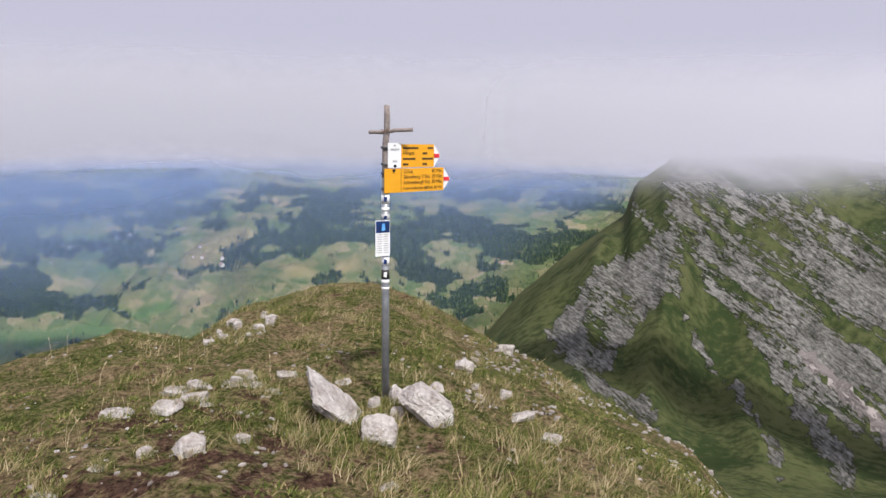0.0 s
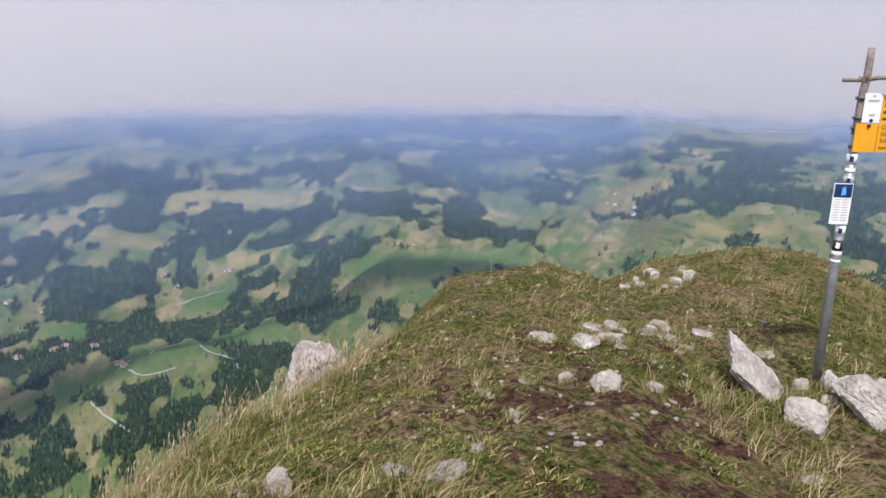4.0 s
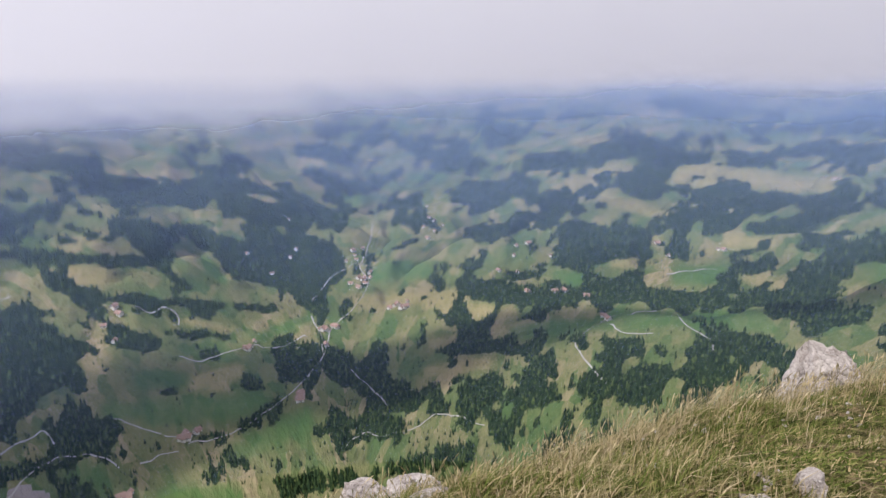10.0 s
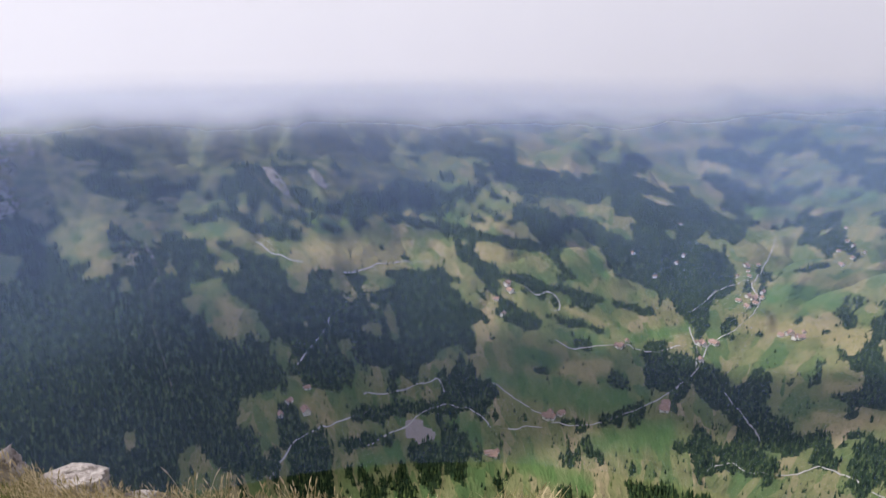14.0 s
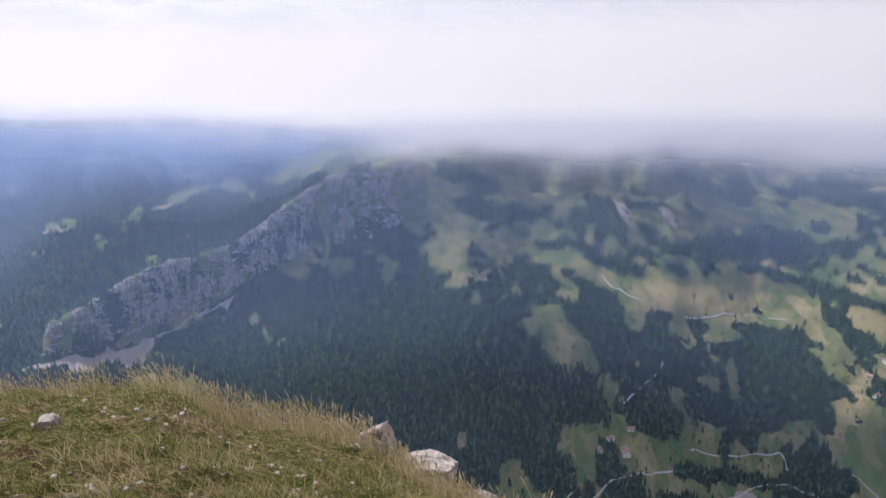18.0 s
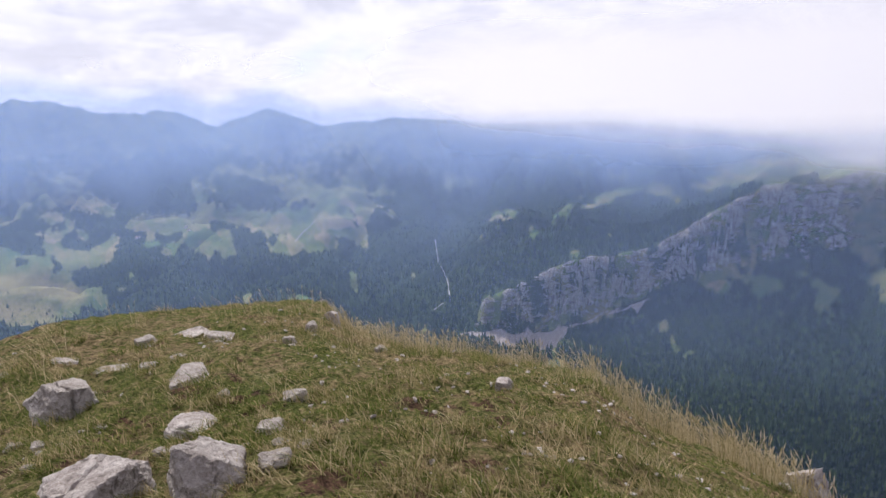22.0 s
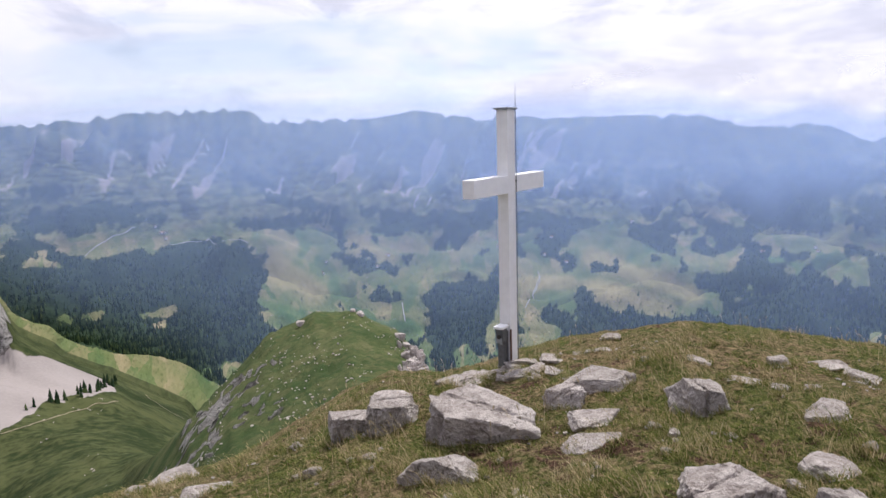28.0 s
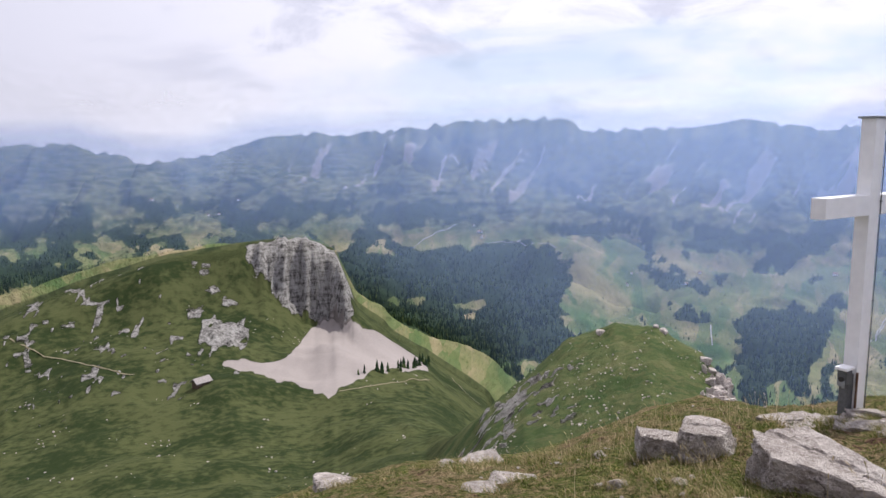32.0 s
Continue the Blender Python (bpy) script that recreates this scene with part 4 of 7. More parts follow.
def land(az, r):
    """Final height of the ground, for arrays of bearing (degrees) and distance (metres)."""
    az, r = np.asarray(az, float), np.asarray(r, float)
    z, t, i = profile(az, r)
    u, v = az, np.log(np.maximum(r, 0.05)) * 57.3
    x, y = -r * np.sin(np.radians(az)), r * np.cos(np.radians(az))
    near = 1 - step(r, 12, 30)
    z = z + near * ((fbm(x * 0.9, y * 0.9, 41, 4) - 0.5) * 0.16 + (fbm(x * 3.7, y * 3.7, 47, 4) - 0.5) * 0.13 + (ridged(x * 2.2, y * 2.2, 49, 3) - 0.6) * 0.07) * step(r, 0.3, 2.0)
    far = step(r, 25, 120)
    end = line(FAR, az)
    crest = 1 - step(r, end * 0.86, end * 0.97)
    hill = fbm(u * 0.11, v * 0.11, 11, 6, 0.52) - 0.5
    calm = 1 - 0.75 * step(t, 0.8, 1.0) - 0.75 * (1 - step(t, 0.0, 0.2))
    z = z + far * r * hill * (0.008 + 0.04 * calm) * (1 - 0.85 * band(az, 221, 252, 2) * (1 - step(r, 170, 300)))
    small = ridged(u * 0.42, v * 0.55, 33, 4) - 0.6
    z = z + r * small * 0.022 * step(r, 2300, 2900) * (1 - band(az, 150, 310, 8)) * (1 - step(r, 4300, 4700))
    z = z + r * 0.010 * (ridged(u * 1.6, v * 1.2, 35, 4) - 0.75) * band(az, 223.6, 252, 1.0) * band(r, 60, 150, 15)
    for a0, r0, w, hgt in ((237.2, 134, 1.1, 1.1), (233.6, 132, 0.9, 1.0), (230.0, 128, 1.0, 0.9), (226.6, 116, 0.8, 1.0)):
        z = z + hgt * np.exp(-((az - a0) / w) ** 2 - ((r - r0) / 7) ** 2)
    open_land = step(r, 700, 900) * (1 - step(r, 4200, 4600)) * band(az, 8, 300, 6) * (1 - band(az, 137, 174, 3) * (r < 2000)) * (1 - band(az, 240, 303, 2) * (r < 900))
    z = z + r * (0.035 + 0.035 * step(r, 1500, 2200)) * open_land * (0.62 - drain(az, r)) * calm * crest
    g = rocky(az, r)
    crag = ridged(u * 0.8, v * 0.35, 23, 5) - 0.6 + 0.75 * (ridged(u * 2.4 - 1.0 * v, v * 0.9, 27, 3) - 0.6) * (az < -2)
    z = z + far * r * g * ((0.018 + 0.012 * (az < -2)) * crag + 0.010 * (fbm(u * 3.1, v * 3.1, 29, 3) - 0.5))
    # the rib of the rocky mountain that runs down towards the saddle, and a second one beside it
    for a0, w, hgt, e0, e1 in ((-18.3, 2.2, 0.050, 430, 830), (-12.2, 1.6, 0.03, 430, 780), (-25.5, 2.5, 0.028, 400, 780)):
        c = a0 + 3.0 * (fbm(r * 0.012, r * 0, 19, 3) - 0.5)
        z = z + r * hgt * np.exp(-np.abs((az - c) / w) ** 1.4) * band(r, e0, e1, 70)
    # gullies that run down the far ridge and the western slope
    wu = u + 5 * (fbm(u * 0.16, v * 0.16, 63, 3) - 0.5)
    gul = (ridged(wu * 0.24 + 0.09 * v * np.where(az > 205, 1, -1) * step(r, 2500, 2900), v * 0.05, 61, 5) - 0.62) * step(r, 1500, 2000)
    z = z + r * gul * 0.12 * (band(az, 112, 142, 6) + band(az, 150, 300, 6) * step(r, 2700, 3200)) * band(t, 0.12, 0.9, 0.1) * (0.15 + 0.85 * crest)
    roof = r * np.tan(np.radians(line(SKYLINE, az) + 0.9 * (ridged(u * 1.1, u * 0, 65, 4) - 0.72) * band(az, 176, 300, 4)))
    return np.where(r > 2600, np.minimum(z, roof), z)


def spots(az, el):
    """First points of the ground beyond the summit that the bearings and angles meet."""
    az, el = np.atleast_1d(np.asarray(az, float)), np.atleast_1d(np.asarray(el, float))
    r = np.geomspace(60, 4700, 420)
    A, Rr = np.meshgrid(az, r, indexing="ij")
    Z = land(A, Rr)
    hit = Z > Rr * np.tan(np.radians(el))[:, None]
    k = np.where(hit.any(1), np.argmax(hit, 1), len(r) - 1)
    d = r[k]
    return np.stack([-d * np.sin(np.radians(az)), d * np.cos(np.radians(az)), Z[np.arange(len(az)), k]], 1)


def spot(az, el):
    return Vector(spots([az], [el])[0])


def grounds(x, y):
    x, y = np.asarray(x, float), np.asarray(y, float)
    return land((np.degrees(np.arctan2(-x, y)) + 57) % 360 - 57, np.hypot(x, y))


def ground_at(x, y):
    return float(grounds([x], [y])[0])


# ---- materials ----
def material(name):
    m = bpy.data.materials.new(name)
    m.use_nodes = True
    t = m.node_tree
    t.nodes.clear()
    return m, t


def finish(t, color, rough=0.9, bump=None, depth=0.02, metal=0.0, spec=0.3):
    ins = {"Base_Color": color if isinstance(color, bpy.types.NodeSocket) else (*color, 1), "Roughness": rough, "Metallic": metal, "Specular_IOR_Level": spec}
    if bump is not None:
        ins["Normal"] = N(t, "ShaderNodeBump", Height=bump, Strength=1.0, Distance=depth).outputs[0]
    sh = N(t, "ShaderNodeBsdfPrincipled", **ins)
    N(t, "ShaderNodeOutputMaterial", Surface=sh.outputs[0])


def attr(t, name):
    return N_attr(t, name).outputs["Fac"]


def N_attr(t, name):
    node = t.nodes.new("ShaderNodeAttribute")
    node.attribute_name = name
    return node


def position(t):
    return N(t, "ShaderNodeNewGeometry").outputs["Position"]


def island(t):
    return N(t, "ShaderNodeNewGeometry").outputs["Random Per Island"]


def chance(t):
    return N(t, "ShaderNodeObjectInfo").outputs["Random"]


def plain(name, color, rough=0.6, metal=0.0, spec=0.4, var=0.15, scale=20.0, bump=0.0):
    """A painted, cast or cut surface with fine mottling."""
    m, t = material(name)
    p = N(t, "ShaderNodeTexCoord").outputs["Object"]
    n = noise_of(t, p, scale, 6.0, 0.65)
    lo, hi = [c * (1 - var) for c in color], [min(1, c * (1 + var)) for c in color]
    col = ramp(t, n, (0.3, lo), (0.7, hi))
    finish(t, col, rough, n if bump else None, bump, metal, spec)
    return m


# wide country: fields, woods, rock and scree
LAND, t = material("mountain_country")
uv = N_attr(t, "bearing_log").outputs["Vector"]
cells = N(t, "ShaderNodeTexVoronoi", Vector=vecs(t, "ADD", uv, vecs(t, "MULTIPLY", N(t, "ShaderNodeTexNoise", Vector=uv, Scale=0.8, Detail=3.0).outputs["Color"], (1.6, 1.6, 0)).outputs[0]).outputs[0], Scale=1.0)
tone = N(t, "ShaderNodeSeparateColor", i0=cells.outputs["Color"]).outputs[0]
broad = noise_of(t, uv, 0.16, 5.0, 0.6)
fine = noise_of(t, uv, 5.0, 6.0, 0.7)
mid = noise_of(t, uv, 1.3, 6.0, 0.62)
tonemix = maths(t, "MULTIPLY_ADD", tone, 0.24, maths(t, "MULTIPLY_ADD", broad, 0.52, maths(t, "MULTIPLY", mid, 0.28)))
meadow = ramp(t, tonemix, (0.36, (0.070, 0.116, 0.042)), (0.48, (0.116, 0.142, 0.056)), (0.59, (0.172, 0.168, 0.080)), (0.72, (0.285, 0.232, 0.140)))
meadow = mixc(t, attr(t, "dry"), meadow, mixc(t, mid, (0.20, 0.18, 0.075), (0.36, 0.29, 0.16)))
meadow = mixc(t, attr(t, "lush"), meadow, mixc(t, smooth(t, maths(t, "MULTIPLY_ADD", mid, 0.5, maths(t, "MULTIPLY", broad, 0.5)), 0.42, 0.58), (0.021, 0.031, 0.011), (0.070, 0.077, 0.031)))
meadow = mixc(t, maths(t, "MULTIPLY", smooth(t, fine, 0.50, 0.68), 0.55), meadow, (0.040, 0.062, 0.020))
meadow = mixc(t, attr(t, "alp"), meadow, mixc(t, smooth(t, mid, 0.38, 0.62), (0.034, 0.052, 0.028), (0.150, 0.152, 0.080)))
meadow = mixc(t, attr(t, "field"), meadow, mixc(t, mid, (0.050, 0.112, 0.032), (0.080, 0.150, 0.050)))
wood = mixc(t, fine, (0.010, 0.020, 0.012), (0.034, 0.055, 0.024))
wmask = smooth(t, maths(t, "MULTIPLY_ADD", maths(t, "SUBTRACT", fine, 0.5), 2.2, attr(t, "wood")), 0.44, 0.56)
pos = position(t)
bedded = vecs(t, "MULTIPLY", pos, (0.030, 0.030, 0.085)).outputs[0]
slanted = vecs(t, "MULTIPLY", N_attr(t, "bed").outputs["Vector"], (1.5, 0.22, 0)).outputs[0]
strata = N(t, "ShaderNodeMix", i0=attr(t, "karst"), i2=noise_of(t, bedded, 1.0, 9.0, 0.72, 0.6), i3=noise_of(t, slanted, 1.0, 9.0, 0.74, 0.5)).outputs[0]
speck = noise_of(t, vecs(t, "MULTIPLY", N_attr(t, "bed").outputs["Vector"], (5.5, 1.6, 0)).outputs[0], 1.0, 6.0, 0.74, 0.3)
stone = ramp(t, maths(t, "MULTIPLY_ADD", strata, 0.42, maths(t, "MULTIPLY", speck, 0.60)), (0.40, (0.045, 0.047, 0.036)), (0.49, (0.140, 0.136, 0.122)), (0.60, (0.33, 0.318, 0.295)))
columns = noise_of(t, vecs(t, "MULTIPLY", pos, (0.30, 0.30, 0.045)).outputs[0], 1.0, 8.0, 0.7, 0.4)
wallrock = ramp(t, maths(t, "MULTIPLY_ADD", columns, 0.62, maths(t, "MULTIPLY", noise_of(t, vecs(t, "MULTIPLY", pos, (0.06, 0.06, 0.40)).outputs[0], 1.0, 7.0, 0.7), 0.43)), (0.43, (0.055, 0.051, 0.048)), (0.49, (0.235, 0.222, 0.210)), (0.59, (0.46, 0.44, 0.42)))
# cloud shade on the western cliff, put into the rock colour
wallrock = mixc(t, maths(t, "MULTIPLY", attr(t, "cliff_shade"), 0.22), wallrock, (0.075, 0.072, 0.078))
stone = mixc(t, attr(t, "karst"), wallrock, stone)
rmask = smooth(t, maths(t, "ADD", attr(t, "rock"), maths(t, "MULTIPLY_ADD", maths(t, "SUBTRACT", speck, 0.5), maths(t, "MULTIPLY", attr(t, "karst"), 1.1), maths(t, "MULTIPLY", maths(t, "SUBTRACT", strata, 0.5), 1.7))), 0.42, 0.52)
gravel = ramp(t, maths(t, "MULTIPLY_ADD", fine, 0.4, maths(t, "MULTIPLY", broad, 0.6)), (0.3, (0.215, 0.190, 0.180)), (0.7, (0.345, 0.305, 0.288)))
smask = smooth(t, maths(t, "ADD", attr(t, "scree"), maths(t, "MULTIPLY", maths(t, "SUBTRACT", strata, 0.5), 0.35)), 0.4, 0.55)
col = mixc(t, smask, mixc(t, rmask, mixc(t, wmask, meadow, wood), stone), gravel)
relief = maths(t, "MULTIPLY_ADD", maths(t, "MULTIPLY_ADD", columns, 0.7, speck), rmask, maths(t, "MULTIPLY_ADD", maths(t, "MULTIPLY", mid, attr(t, "far_land")), 2.4, maths(t, "MULTIPLY", fine, maths(t, "MULTIPLY_ADD", attr(t, "far_land"), 0.33, 0.07))))
finish(t, col, 0.95, relief, 4.5, spec=0.05)

# summit turf: short grass, dry straw, trodden earth
TURF, t = material("summit_turf")
p = position(t)
a1, a2, a3, a4 = noise_of(t, p, 0.9, 5.0, 0.6), noise_of(t, p, 4.5, 6.0, 0.7), noise_of(t, p, 34.0, 6.0, 0.75), noise_of(t, p, 1.7, 6.0, 0.65)
a5 = noise_of(t, p, 13.0, 5.0, 0.7)
# the dark ends of the grain also paint in shade between the blades
grain = smooth(t, maths(t, "MULTIPLY_ADD", a3, 0.6, maths(t, "MULTIPLY", a5, 0.4)), 0.36, 0.64)
green = mixc(t, grain, (0.022, 0.034, 0.008), (0.210, 0.230, 0.062))
straw = mixc(t, grain, (0.060, 0.040, 0.020), (0.44, 0.325, 0.185))
soil = mixc(t, grain, (0.016, 0.009, 0.007), (0.215, 0.125, 0.085))
g = mixc(t, smooth(t, maths(t, "MULTIPLY_ADD", a1, 0.35, maths(t, "MULTIPLY_ADD", a5, 0.35, maths(t, "MULTIPLY", a2, 0.30))), 0.445, 0.57), green, straw)
dm = smooth(t, maths(t, "MULTIPLY_ADD", maths(t, "SUBTRACT", a2, 0.5), 4.0, maths(t, "MULTIPLY_ADD", maths(t, "SUBTRACT", a4, 0.55), 1.6, attr(t, "dirt"))), 0.40, 0.66)
finish(t, mixc(t, dm, g, soil), 0.95, maths(t, "MULTIPLY_ADD", a3, 0.7, maths(t, "ADD", a2, a5)), 0.12, spec=0.05)

# limestone
ROCK, t = material("limestone")
p = N(t, "ShaderNodeTexCoord").outputs["Object"]
b1, b2, b3, b4 = noise_of(t, p, 3.0, 7.0, 0.65, 0.4), noise_of(t, p, 22.0, 6.0, 0.7), noise_of(t, p, 9.0, 8.0, 0.7, 1.0), noise_of(t, p, 70.0, 4.0, 0.7)
lime = ramp(t, maths(t, "MULTIPLY_ADD", b4, 0.22, maths(t, "MULTIPLY_ADD", b1, 0.5, maths(t, "MULTIPLY", b2, 0.33))), (0.37, (0.14, 0.112, 0.100)), (0.48, (0.39, 0.335, 0.305)), (0.60, (0.68, 0.615, 0.575)))
lichen = smooth(t, b3, 0.54, 0.64)
lime = mixc(t, maths(t, "MULTIPLY", lichen, 0.85), lime, (0.115, 0.092, 0.078))
lime = mixc(t, maths(t, "MULTIPLY", chance(t), 0.35), lime, (0.33, 0.30, 0.27))
finish(t, lime, 0.9, maths(t, "MULTIPLY_ADD", b4, 0.5, maths(t, "MULTIPLY_ADD", b2, 0.8, maths(t, "MULTIPLY", b1, 1.0))), 0.05, spec=0.2)

# fresher, paler limestone
PALE_ROCK, t = material("pale_limestone")
p = N(t, "ShaderNodeTexCoord").outputs["Object"]
b1, b2, b3 = noise_of(t, p, 4.0, 7.0, 0.65, 0.4), noise_of(t, p, 26.0, 6.0, 0.7), noise_of(t, p, 11.0, 8.0, 0.7, 1.0)
pale = ramp(t, maths(t, "MULTIPLY_ADD", b1, 0.7, maths(t, "MULTIPLY", b2, 0.35)), (0.38, (0.20, 0.165, 0.148)), (0.49, (0.42, 0.375, 0.345)), (0.62, (0.62, 0.58, 0.55)))
pale = mixc(t, maths(t, "MULTIPLY", smooth(t, b3, 0.56, 0.66), 0.7), pale, (0.24, 0.20, 0.17))
finish(t, pale, 0.9, maths(t, "MULTIPLY_ADD", b2, 0.6, maths(t, "MULTIPLY", b1, 1.3)), 0.05, spec=0.2)

# blades of grass
GRASS, t = material("grass_blades")
k = island(t)
low = ramp(t, k, (0.0, (0.045, 0.070, 0.014)), (0.42, (0.145, 0.180, 0.042)), (0.70, (0.235, 0.235, 0.078)), (0.88, (0.38, 0.30, 0.145)), (1.0, (0.58, 0.44, 0.26)))
dry = ramp(t, k, (0.0, (0.19, 0.165, 0.070)), (0.4, (0.42, 0.335, 0.185)), (1.0, (0.64, 0.52, 0.34)))
gc = mixc(t, attr(t, "straw"), low, dry)
df = N(t, "ShaderNodeBsdfDiffuse", Color=gc)
tl = N(t, "ShaderNodeBsdfTranslucent", Color=gc)
N(t, "ShaderNodeOutputMaterial", Surface=N(t, "ShaderNodeMixShader", i0=0.32, i1=df.outputs[0], i2=tl.outputs[0]).outputs[0])

# spruce needles, and the paler leaf trees
SPRUCE, t = material("spruce_needles")
k = island(t)
finish(t, ramp(t, k, (0.0, (0.016, 0.032, 0.018)), (0.5, (0.034, 0.060, 0.027)), (0.82, (0.058, 0.090, 0.034)), (1.0, (0.115, 0.150, 0.050))), 0.9, spec=0.05)


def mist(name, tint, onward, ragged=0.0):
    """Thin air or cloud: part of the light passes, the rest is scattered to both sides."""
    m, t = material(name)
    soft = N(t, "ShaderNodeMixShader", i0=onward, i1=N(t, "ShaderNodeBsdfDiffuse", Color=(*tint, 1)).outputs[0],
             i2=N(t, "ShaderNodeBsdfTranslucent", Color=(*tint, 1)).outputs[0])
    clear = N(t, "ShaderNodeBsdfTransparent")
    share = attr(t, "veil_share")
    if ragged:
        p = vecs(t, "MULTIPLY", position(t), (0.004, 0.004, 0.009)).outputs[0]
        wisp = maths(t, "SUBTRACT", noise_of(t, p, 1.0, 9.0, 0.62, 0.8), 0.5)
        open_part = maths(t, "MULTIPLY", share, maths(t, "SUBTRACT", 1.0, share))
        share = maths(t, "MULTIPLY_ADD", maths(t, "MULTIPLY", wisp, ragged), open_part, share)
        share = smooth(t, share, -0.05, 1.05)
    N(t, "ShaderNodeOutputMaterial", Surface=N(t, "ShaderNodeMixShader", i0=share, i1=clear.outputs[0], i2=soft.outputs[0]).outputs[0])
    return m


# haze of the deep air, put into the tint of thin see-through sheets
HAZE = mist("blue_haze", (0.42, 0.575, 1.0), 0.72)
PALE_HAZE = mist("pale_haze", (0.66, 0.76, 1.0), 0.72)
CLOUD = mist("grey_cloud", (0.74, 0.73, 0.79), 0.60, 2.2)


# ---- ground ----
def mesh_of(name, verts, faces, mats, idx=None, smooth_faces=True):
    me = bpy.data.meshes.new(name)
    me.vertices.add(len(verts))
    me.vertices.foreach_set("co", np.asarray(verts, np.float32).ravel())
    faces = np.asarray(faces, np.int32)
    n, k = faces.shape
    me.loops.add(n * k)
    me.loops.foreach_set("vertex_index", faces.ravel())
    me.polygons.add(n)
    me.polygons.foreach_set("loop_start", np.arange(0, n * k, k, dtype=np.int32))
    if idx is not None:
        me.polygons.foreach_set("material_index", np.asarray(idx, np.int32))
    me.polygons.foreach_set("use_smooth", np.full(n, smooth_faces))
    for m in mats:
        me.materials.append(m)
    me.update(calc_edges=True)
    me.validate()
    return me


def put(me, name, values):
    layer = me.attributes.new(name, "FLOAT", "POINT")
    layer.data.foreach_set("value", np.asarray(values, np.float32).ravel())


def woods(az, r, z=None):
    """How densely the land is wooded, 0 to 1, with ragged edges."""
    z = land(az, r) if z is None else z
    el = np.degrees(np.arctan2(z, r))
    u, v = lie(az, el)
    n = fbm(u * 0.28, v * 0.40, 71, 4, 0.6) * 0.45 + fbm(u * 0.75, v * 0.9, 77, 3, 0.62) * 0.55
    want = 0.44 + 0.03 * band(az, -8, 54, 6) * step(el, -9, -6)
    for a0, a1, e0, e1, w, s in ((129, 170, -33, -15, 0.78, 3), (113, 139, -17, -8, 0.46, 2), (112, 139, -9, -2, 0.24, 2), (160, 181, -22, -9.5, 0.80, 2), (150, 176, -13, -5, 0.72, 2),
                                 (180, 214, -19, -13.5, 0.62, 2), (178, 222, -12, -5, 0.36, 2), (176, 222, -8, -3, 0.60, 2), (224, 241, -15, -8, 0.36, 2),
                                 (238, 262, -17, -8.7, 0.72, 2.0), (262, 295, -9, -3, 0.6, 2), (222, 262, -8, -5, 0.34, 2)):
        k = band(az, a0, a1, s) * band(el, e0, e1, 0.35 * s)
        want = want * (1 - k) + w * k
    want = want * (1 - band(az, 165, 300, 4) * step(el, -4.0, -1.2) * step(r, 2500, 3000))
    want = want * step(r, 640, 800) * (1 - band(az, 242, 302, 1) * (r < 1250))
    want = want * (1 - band(az, -62, -3, 2) * (r < 1100)) * (1 - band(az, -62, -13, 1) * (r < 2600))
    want = want * (1 - rocky(az, r))
    n = n + (0.19 * mapped("grove", az, el) - 0.17 * mapped("pasture", az, el)) * (r > 640)
    n = n + 0.10 * (drain(az, r) - 0.66) * (1 - band(az, 174, 300, 4) * step(r, 3000, 3300))
    lim = 0.5 + (0.5 - want) * 0.52
    return step(n, lim - 0.055, lim + 0.055) * (want > 0.05)


